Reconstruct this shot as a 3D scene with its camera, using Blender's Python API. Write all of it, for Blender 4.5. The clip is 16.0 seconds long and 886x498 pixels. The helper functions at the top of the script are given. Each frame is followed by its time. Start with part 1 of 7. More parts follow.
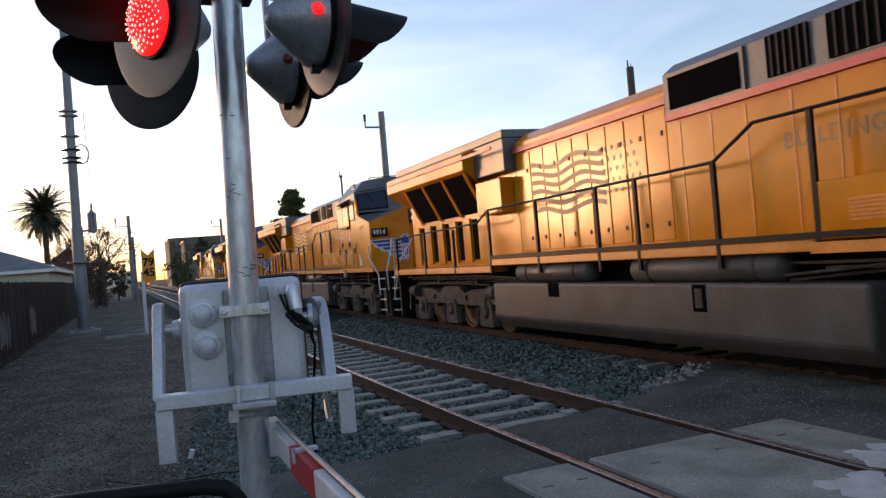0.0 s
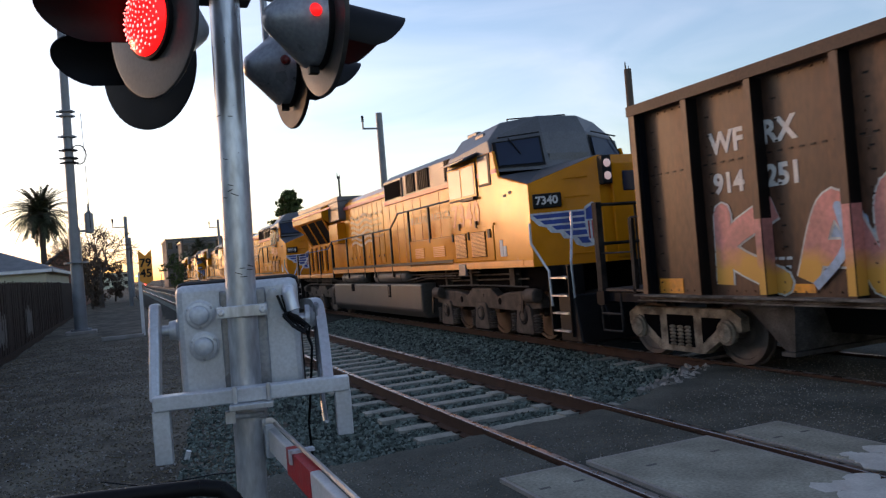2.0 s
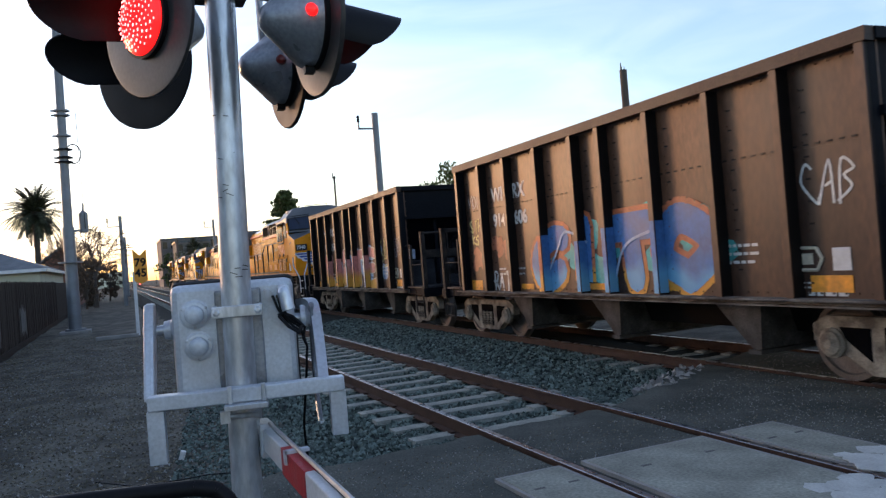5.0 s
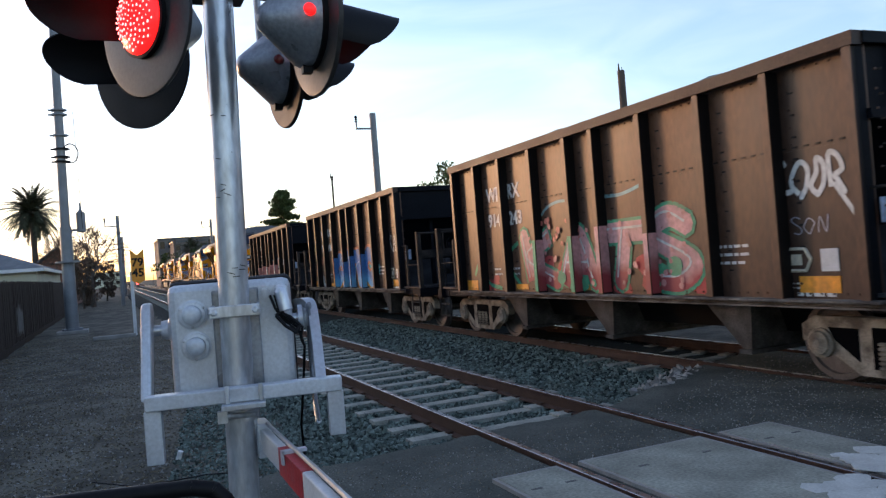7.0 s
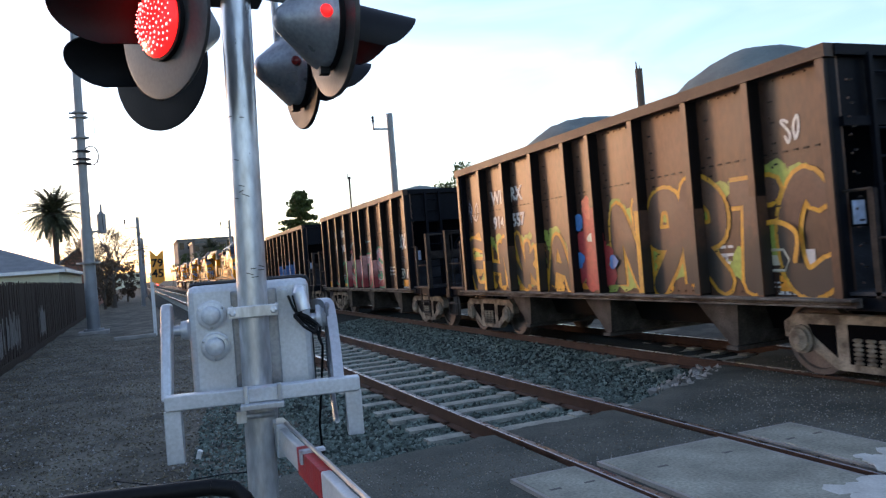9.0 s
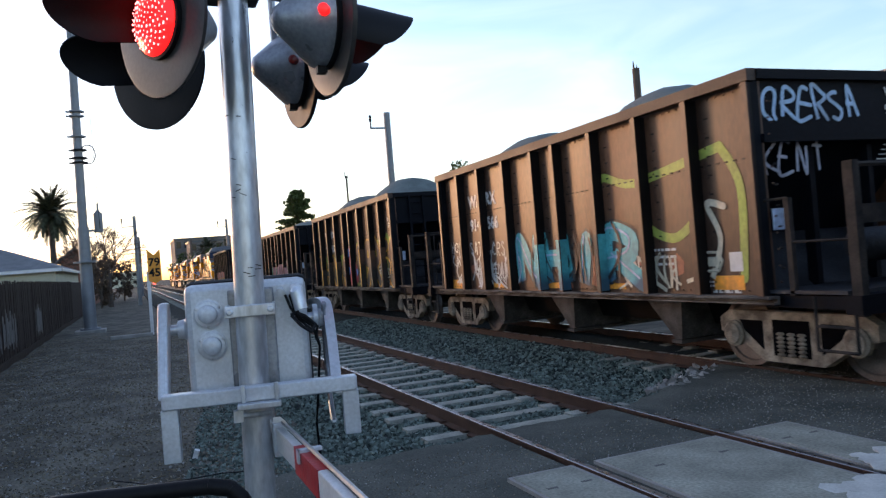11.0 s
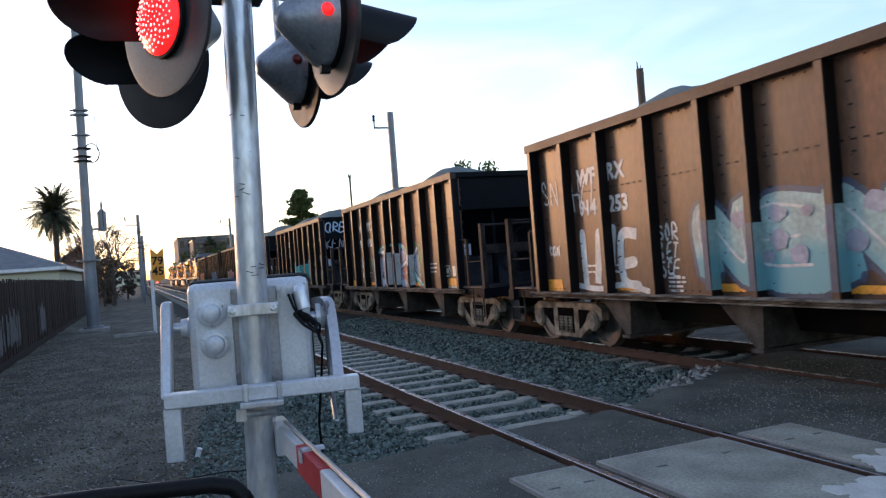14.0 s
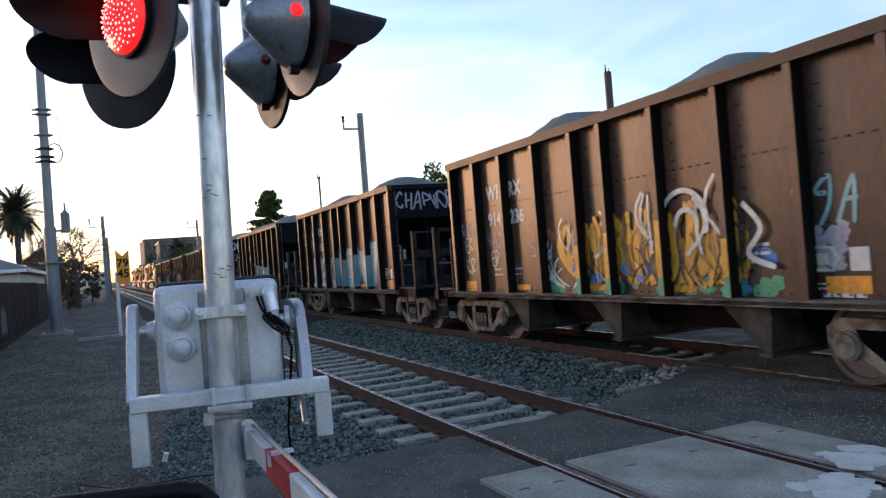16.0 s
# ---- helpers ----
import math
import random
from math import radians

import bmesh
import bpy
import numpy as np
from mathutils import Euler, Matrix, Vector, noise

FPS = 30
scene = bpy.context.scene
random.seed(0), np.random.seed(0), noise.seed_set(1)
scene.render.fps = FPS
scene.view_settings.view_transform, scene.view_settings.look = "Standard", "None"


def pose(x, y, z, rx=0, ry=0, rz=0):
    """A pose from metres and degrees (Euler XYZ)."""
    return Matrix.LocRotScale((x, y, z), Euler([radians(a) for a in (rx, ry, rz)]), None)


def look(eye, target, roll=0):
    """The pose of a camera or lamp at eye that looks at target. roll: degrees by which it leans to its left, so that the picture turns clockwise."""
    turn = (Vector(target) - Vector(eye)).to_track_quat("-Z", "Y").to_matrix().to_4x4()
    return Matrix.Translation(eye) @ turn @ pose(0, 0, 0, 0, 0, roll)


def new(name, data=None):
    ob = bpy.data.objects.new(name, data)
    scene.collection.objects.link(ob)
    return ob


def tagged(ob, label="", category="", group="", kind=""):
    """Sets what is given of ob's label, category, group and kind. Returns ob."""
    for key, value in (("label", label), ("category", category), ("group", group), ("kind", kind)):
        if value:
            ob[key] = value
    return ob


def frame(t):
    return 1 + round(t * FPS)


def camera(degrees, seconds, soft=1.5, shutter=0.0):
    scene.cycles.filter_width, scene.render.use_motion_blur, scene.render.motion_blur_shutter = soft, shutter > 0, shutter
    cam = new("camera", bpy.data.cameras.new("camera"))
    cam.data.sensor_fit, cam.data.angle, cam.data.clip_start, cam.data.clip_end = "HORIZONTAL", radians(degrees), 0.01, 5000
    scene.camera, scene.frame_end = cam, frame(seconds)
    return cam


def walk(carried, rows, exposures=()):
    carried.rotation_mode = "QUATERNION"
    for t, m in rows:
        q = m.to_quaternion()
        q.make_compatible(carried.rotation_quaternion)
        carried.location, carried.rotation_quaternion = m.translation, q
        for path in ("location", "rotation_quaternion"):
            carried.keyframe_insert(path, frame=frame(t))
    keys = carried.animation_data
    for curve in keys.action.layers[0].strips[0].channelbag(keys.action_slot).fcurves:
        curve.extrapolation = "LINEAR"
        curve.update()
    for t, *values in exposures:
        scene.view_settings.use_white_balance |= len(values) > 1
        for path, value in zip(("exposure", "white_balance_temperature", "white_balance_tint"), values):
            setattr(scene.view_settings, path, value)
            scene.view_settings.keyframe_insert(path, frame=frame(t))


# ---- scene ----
# world: y runs along the tracks, x across them towards the far side, z = 0 is the top of the rails
cam = camera(59.86, 16.0, soft=1.3, shutter=0.12)
EYE = 1.751
TURNS = ((0.0, -22.42, .48, -4.81), (0.5, -22.36, .52, -4.79), (1.0, -22.54, .55, -4.71), (1.5, -22.64, .56, -4.68), (2.0, -22.62, .57, -4.66),
         (2.5, -22.82, .54, -4.6), (3.0, -22.82, .54, -4.6), (3.5, -22.82, .54, -4.57), (4.0, -22.82, .54, -4.57), (5.2, -23.0, .57, -4.55),
         (6.5, -23.17, .6, -4.52), (7.0, -23.13, .56, -4.48), (7.5, -23.3, .58, -4.51), (8.0, -23.1, .54, -4.6), (8.1, -22.9, .54, -4.6),
         (8.2, -22.75, .55, -4.62), (8.3, -21.21, .62, -4.75), (8.4, -19.6, .72, -4.9), (8.5, -19.3, .74, -4.93), (8.7, -19.62, .72, -4.9),
         (8.8, -19.7, .71, -4.88), (8.9, -20.4, .7, -4.8), (9.0, -21.85, .66, -4.66), (9.3, -22.0, .62, -4.65), (11.5, -22.06, .58, -4.63),
         (12.0, -22.06, .58, -4.63), (12.5, -22.06, .58, -4.63), (13.0, -22.07, .63, -4.62), (13.5, -22.09, .63, -4.55), (14.0, -21.83, .59, -4.4),
         (14.5, -21.88, .62, -4.5), (15.0, -21.84, .57, -4.4), (15.1, -22.8, .4, -4.48), (15.2, -23.28, .28, -4.52), (15.4, -23.27, .3, -4.53),
         (15.5, -23.33, .34, -4.53), (16.0, -24.07, .53, -4.5))
walk(cam, [(t, pose(0, 0, EYE, 90 + p, 0, y) @ pose(0, 0, 0, 0, 0, r)) for t, y, p, r in TURNS],
     exposures=((0.0, 1.46, 6600, 27), (0.7, 1.24, 6600, 27), (1.5, 1.12, 6550, 27), (2.2, 1.5, 6450, 25), (3.0, 1.72, 6350, 24), (7.0, 1.76, 6250, 23), (8.1, 1.82, 6230, 23), (8.5, 2.14, 6230, 23), (9.0, 2.06, 6230, 23), (12.0, 1.88, 6250, 24), (13.0, 1.92, 6250, 24), (14.0, 1.96, 6250, 24), (14.5, 1.84, 6250, 24), (15.0, 1.86, 6250, 24), (15.5, 1.78, 6250, 24), (16.0, 1.8, 6250, 24)))

# ---- light: a low sun beyond the houses on the near side, and the evening sky ----
SUN_AZ, SUN_EL = 33.0, 3.2
world = bpy.data.worlds.new("evening")
scene.world = world
world.use_nodes = True
wn = world.node_tree
sky = wn.nodes.new("ShaderNodeTexSky")
sky.sky_type, sky.sun_disc = "NISHITA", False
sky.sun_elevation, sky.sun_rotation = radians(SUN_EL), radians(-SUN_AZ)
sky.air_density, sky.dust_density, sky.ozone_density = 1.0, 0.8, 2.2
thin_cloud = wn.nodes.new("ShaderNodeHueSaturation")     # thin high cloud pales the sky
sky_dir, sky_map = wn.nodes.new("ShaderNodeTexCoord"), wn.nodes.new("ShaderNodeMapping")
sky_map.inputs["Scale"].default_value = (1.2, 2.2, 6.0)
wisps, wisp_range, wisp_light = wn.nodes.new("ShaderNodeTexNoise"), wn.nodes.new("ShaderNodeMapRange"), wn.nodes.new("ShaderNodeMapRange")
wisps.inputs["Scale"].default_value, wisps.inputs["Detail"].default_value, wisps.inputs["Distortion"].default_value = 2.4, 7, 0.6
wisp_range.inputs["From Min"].default_value, wisp_range.inputs["From Max"].default_value = 0.38, 0.66
wisp_range.inputs["To Min"].default_value, wisp_range.inputs["To Max"].default_value = 0.92, 0.7
wisp_light.inputs["From Min"].default_value, wisp_light.inputs["From Max"].default_value = 0.38, 0.66
wisp_light.inputs["To Min"].default_value, wisp_light.inputs["To Max"].default_value = 0.9, 1.02
wn.links.new(sky_dir.outputs["Generated"], sky_map.inputs[0])
wn.links.new(sky_map.outputs[0], wisps.inputs["Vector"])
for node, slot in ((wisp_range, "Saturation"), (wisp_light, "Value")):
    wn.links.new(wisps.outputs["Fac"], node.inputs[0])
    wn.links.new(node.outputs[0], thin_cloud.inputs[slot])
wn.links.new(sky.outputs[0], thin_cloud.inputs["Color"])
wn.links.new(thin_cloud.outputs[0], wn.nodes["Background"].inputs[0])
wn.nodes["Background"].inputs[1].default_value = 0.25
sun = new("sun", bpy.data.lights.new("sun", "SUN"))
sun.data.energy, sun.data.angle, sun.data.color = 0.5, radians(9), (1.0, 0.5, 0.2)
sun.matrix_world = look((-math.sin(radians(SUN_AZ)) * 50, math.cos(radians(SUN_AZ)) * 50, math.tan(radians(SUN_EL)) * 50), (0, 0, 0))


# ---- materials ----
def mat(name, base, rough=0.6, metal=0.0, vary=0.25, scale=6.0, fine=60.0, bump=0.2, second=None, spots=0.5, coat=0.0, per=0.0, stretch=(1, 1, 1), spec=0.5):
    """Base colour with broad stains towards second, fine grain and relief."""
    m = bpy.data.materials.new(name)
    m.use_nodes = True
    nt = m.node_tree
    b = nt.nodes["Principled BSDF"]
    b.inputs["Metallic"].default_value = metal
    b.inputs["Specular IOR Level"].default_value = spec
    b.inputs["Coat Weight"].default_value = coat
    b.inputs["Coat Roughness"].default_value = 0.12
    tc = nt.nodes.new("ShaderNodeTexCoord")
    mp = nt.nodes.new("ShaderNodeMapping")
    mp.inputs["Scale"].default_value = stretch
    nt.links.new(tc.outputs["Object"], mp.inputs[0])
    n1, n2 = nt.nodes.new("ShaderNodeTexNoise"), nt.nodes.new("ShaderNodeTexNoise")
    n1.inputs["Scale"].default_value, n1.inputs["Detail"].default_value = scale, 6
    n2.inputs["Scale"].default_value, n2.inputs["Detail"].default_value = fine, 3
    for n in (n1, n2):
        nt.links.new(mp.outputs[0], n.inputs["Vector"])
    r = nt.nodes.new("ShaderNodeValToRGB")
    r.color_ramp.elements[0].position, r.color_ramp.elements[1].position = spots - 0.12, spots + 0.16
    sec = second or tuple(c * (1 - vary) for c in base)
    r.color_ramp.elements[0].color, r.color_ramp.elements[1].color = (*sec, 1), (*base, 1)
    nt.links.new(n1.outputs["Fac"], r.inputs[0])
    mx = nt.nodes.new("ShaderNodeMix")
    mx.data_type, mx.blend_type = "RGBA", "MULTIPLY"
    mx.inputs["Factor"].default_value = min(1, vary * 1.6)
    nt.links.new(r.outputs[0], mx.inputs["A"])
    g = nt.nodes.new("ShaderNodeMapRange")
    g.inputs["From Min"].default_value, g.inputs["From Max"].default_value = 0.3, 0.7
    g.inputs["To Min"].default_value, g.inputs["To Max"].default_value = 0.55, 1.25
    nt.links.new(n2.outputs["Fac"], g.inputs[0])
    nt.links.new(g.outputs[0], mx.inputs["B"])
    out = mx.outputs["Result"]
    if per:
        oi = nt.nodes.new("ShaderNodeNewGeometry")
        v = nt.nodes.new("ShaderNodeMapRange")
        v.inputs["To Min"].default_value, v.inputs["To Max"].default_value = 1 - per, 1 + per
        nt.links.new(oi.outputs["Random Per Island"], v.inputs[0])
        m2 = nt.nodes.new("ShaderNodeMix")
        m2.data_type, m2.blend_type = "RGBA", "MULTIPLY"
        m2.inputs["Factor"].default_value = 1
        nt.links.new(out, m2.inputs["A"])
        nt.links.new(v.outputs[0], m2.inputs["B"])
        out = m2.outputs["Result"]
    nt.links.new(out, b.inputs["Base Color"])
    rr = nt.nodes.new("ShaderNodeMapRange")
    rr.inputs["To Min"].default_value, rr.inputs["To Max"].default_value = max(0.03, rough - 0.15), min(1, rough + 0.15)
    nt.links.new(n1.outputs["Fac"], rr.inputs[0])
    nt.links.new(rr.outputs[0], b.inputs["Roughness"])
    if bump:
        bp = nt.nodes.new("ShaderNodeBump")
        bp.inputs["Strength"].default_value, bp.inputs["Distance"].default_value = bump, 0.01
        nt.links.new(n2.outputs["Fac"], bp.inputs["Height"])
        nt.links.new(bp.outputs[0], b.inputs["Normal"])
    return m


def glow(name, colour, strength):
    m = bpy.data.materials.new(name)
    m.use_nodes = True
    b = m.node_tree.nodes["Principled BSDF"]
    b.inputs["Base Color"].default_value = (*colour, 1)
    b.inputs["Emission Color"].default_value = (*colour, 1)
    b.inputs["Emission Strength"].default_value = strength
    b.inputs["Roughness"].default_value = 0.3
    return m


def glassy(name, tint=(0.02, 0.025, 0.03), rough=0.05):
    m = bpy.data.materials.new(name)
    m.use_nodes = True
    b = m.node_tree.nodes["Principled BSDF"]
    b.inputs["Base Color"].default_value = (*tint, 1)
    b.inputs["Roughness"].default_value = rough
    b.inputs["Specular IOR Level"].default_value = 0.3
    return m


YELLOW = mat("loco_yellow", (0.62, 0.22, 0.003), 0.2, vary=0.16, scale=0.9, fine=2.2, bump=0.35, second=(0.5, 0.165, 0.003), spots=0.4, coat=0.0, spec=0.2)
ORANGE = mat("loco_orange", (0.75, 0.25, 0.02), 0.35, vary=0.2, scale=2, fine=30, bump=0.05)
LOCOGREY = mat("loco_grey", (0.1, 0.105, 0.115), 0.4, vary=0.25, scale=1.5, fine=30, bump=0.05)
RED = mat("stripe_red", (0.55, 0.06, 0.06), 0.4, vary=0.2, scale=3)
TANK = mat("tank_grey", (0.1, 0.092, 0.085), 0.5, vary=0.35, scale=1.3, fine=30, second=(0.07, 0.06, 0.05), bump=0.1, spec=0.25)
TRUCK = mat("truck_dirty", (0.085, 0.07, 0.058), 0.75, vary=0.4, scale=5, fine=50, second=(0.03, 0.026, 0.022), spec=0.15)
BLACK = mat("black_steel", (0.01, 0.01, 0.011), 0.5, vary=0.3, scale=4, fine=50, bump=0.1, spec=0.15)
# shade inside openings and grilles as near-black colour; also the underframe
DARK = mat("recess_shade_frame_black", (0.004, 0.004, 0.005), 0.9, vary=0.3, scale=4, spec=0.02)
CAR = mat("car_brown", (0.125, 0.058, 0.032), 0.46, vary=0.45, scale=0.9, fine=18, bump=0.12, second=(0.048, 0.026, 0.018), stretch=(1, 1, 0.4), spec=0.32)
# dark paint of the rib flanks, darkened further by shade put into the colour
CARSHADE = mat("web_belly_shaded", (0.011, 0.009, 0.0085), 0.55, vary=0.35, scale=3, fine=40, bump=0.1, spec=0.15)
CARRIM = mat("rim_brown", (0.06, 0.037, 0.027), 0.55, vary=0.4, scale=2, fine=30, second=(0.035, 0.022, 0.016), spec=0.25)
LOCOTRUCK = mat("loco_truck_dusty", (0.105, 0.083, 0.066), 0.75, vary=0.4, scale=4, fine=45, second=(0.05, 0.04, 0.033), spec=0.15)
PALEWOOD = mat("scraped_board", (0.19, 0.18, 0.17), 0.9, vary=0.4, scale=3, fine=30, per=0.2, stretch=(4, 4, 0.6), spec=0.1)
STRAW = mat("dry_stalks", (0.2, 0.16, 0.1), 0.9, vary=0.3, scale=5, per=0.5, spec=0.1)
DUSTBLACK = mat("dusty_black_steel", (0.045, 0.047, 0.052), 0.6, vary=0.45, scale=2, fine=30, second=(0.02, 0.021, 0.024), spec=0.2)
CAREND = mat("car_black", (0.007, 0.0085, 0.0125), 0.55, vary=0.3, scale=1.2, fine=20, bump=0.1, spec=0.06)
TRUCKDUST = mat("truck_dust", (0.36, 0.31, 0.24), 0.85, vary=0.35, scale=5, fine=50, second=(0.13, 0.105, 0.08), spec=0.1)
RAILING = mat("railing_rusty_black", (0.05, 0.042, 0.037), 0.7, vary=0.4, scale=4, fine=40, second=(0.016, 0.015, 0.015), spec=0.12)
CHUTE = mat("chute_dusty", (0.12, 0.11, 0.1), 0.8, vary=0.45, scale=3, fine=40, second=(0.05, 0.045, 0.04), spec=0.15)
SILL = mat("sill_dusty", (0.22, 0.2, 0.175), 0.8, vary=0.4, scale=3, fine=40, second=(0.06, 0.05, 0.045), spec=0.15)
WHEEL = mat("wheel_steel", (0.15, 0.125, 0.108), 0.55, metal=0.4, vary=0.3, scale=8)
RAILSIDE = mat("rail_rust", (0.075, 0.04, 0.028), 0.8, vary=0.35, scale=4, fine=80, spec=0.2)
RAILTOP = mat("rail_polished", (0.35, 0.33, 0.32), 0.28, metal=0.9, vary=0.2, scale=5, bump=0.02)
TIE = mat("tie_concrete", (0.31, 0.315, 0.265), 0.88, vary=0.4, scale=3, fine=40, per=0.15, second=(0.17, 0.175, 0.15))
STONE = mat("ballast_stone", (0.14, 0.178, 0.155), 0.85, vary=0.3, scale=9, fine=90, per=0.7, spec=0.15)
BED = mat("ballast_bed", (0.034, 0.042, 0.04), 0.95, vary=0.5, scale=14, fine=70, bump=0.8, spec=0.05)
DIRT = mat("dirt", (0.165, 0.152, 0.122), 0.95, vary=0.6, scale=1.3, fine=22, bump=1.0, second=(0.062, 0.058, 0.048), spec=0.08)
ASPHALT = mat("asphalt", (0.118, 0.122, 0.104), 0.9, vary=0.62, scale=1.3, fine=70, bump=1.0, second=(0.06, 0.067, 0.058), spec=0.15)
PANEL = mat("crossing_concrete", (0.34, 0.345, 0.285), 0.8, vary=0.4, scale=1.8, fine=40, bump=0.2, spec=0.2)
PAINT = mat("road_paint", (0.56, 0.57, 0.53), 0.7, vary=0.2, scale=5, fine=60)
GALV = mat("galvanised", (0.68, 0.71, 0.75), 0.33, metal=0.65, vary=0.32, scale=7, fine=45, bump=0.05, stretch=(1, 1, 0.3))
ALU = mat("aluminium_paint", (0.6, 0.63, 0.67), 0.42, metal=0.35, vary=0.18, scale=5, fine=70, bump=0.06)
SIGNALBLACK = mat("signal_black", (0.007, 0.007, 0.008), 0.55, vary=0.2, scale=6, spec=0.2, bump=0.03)
SIGNALGREY = mat("signal_grey", (0.34, 0.36, 0.39), 0.32, metal=0.45, vary=0.3, scale=6, fine=60, bump=0.05)
# black disc paint made greyer, the sky's sheen put into the base colour
DISCSHEEN = mat("disc_black_sheen", (0.045, 0.042, 0.04), 0.42, vary=0.3, scale=6, spec=0.4, bump=0.05)
LENS = glow("lens_red_lit", (1.0, 0.012, 0.008), 0.55)
LED = glow("led_points", (1.0, 0.2, 0.17), 1.7)
LENSOFF = mat("lens_red_dark", (0.16, 0.008, 0.006), 0.2, vary=0.2, scale=40)
WHITEP = mat("white_paint", (0.68, 0.69, 0.68), 0.45, vary=0.15, scale=6)
REDP = mat("red_reflective", (0.5, 0.02, 0.025), 0.4, vary=0.2, scale=10)
CONC = mat("concrete", (0.3, 0.29, 0.27), 0.9, vary=0.25, scale=3)
BEIGE = mat("stucco_beige", (0.55, 0.53, 0.4), 0.9, vary=0.12, scale=0.6, fine=40, bump=0.15)
BRICK = mat("brick_red", (0.26, 0.12, 0.08), 0.9, vary=0.3, scale=4, per=0.2)
FENCE = mat("fence_wood", (0.05, 0.036, 0.029), 0.9, vary=0.4, scale=3, stretch=(6, 6, 0.5), per=0.25, spec=0.1)
ROOF = mat("roof_grey", (0.16, 0.17, 0.18), 0.9, vary=0.3, scale=2)
MAST = mat("mast_grey", (0.2, 0.22, 0.24), 0.5, metal=0.3, vary=0.2, scale=2)
WOODPOLE = mat("pole_wood", (0.1, 0.08, 0.065), 0.9, vary=0.3, scale=3, stretch=(4, 4, 0.3))
LEAF = mat("leaf_green", (0.06, 0.085, 0.024), 0.7, vary=0.3, scale=3, per=0.5, spec=0.2)
PALMLEAF = mat("palm_leaf", (0.05, 0.055, 0.03), 0.7, vary=0.3, scale=3, per=0.4, spec=0.2)
DRYLEAF = mat("bare_twigs", (0.1, 0.065, 0.04), 0.85, vary=0.3, scale=3, per=0.4)
BARK = mat("bark", (0.09, 0.07, 0.055), 0.95, vary=0.35, scale=4)
LOAD = mat("aggregate_grey", (0.13, 0.16, 0.155), 0.95, vary=0.3, scale=3, fine=40, bump=0.8)
GLASS = glassy("dark_glass")
WINDOW = glassy("cab_window", (0.012, 0.02, 0.045), 0.12)
LETTERW = mat("letter_white", (0.62, 0.62, 0.6), 0.6, vary=0.15, scale=8)
SIGNO = mat("sign_orange", (0.8, 0.3, 0.02), 0.5, vary=0.1, scale=6)
LAMPW = glow("headlamp", (1.0, 0.7, 0.6), 0.1)


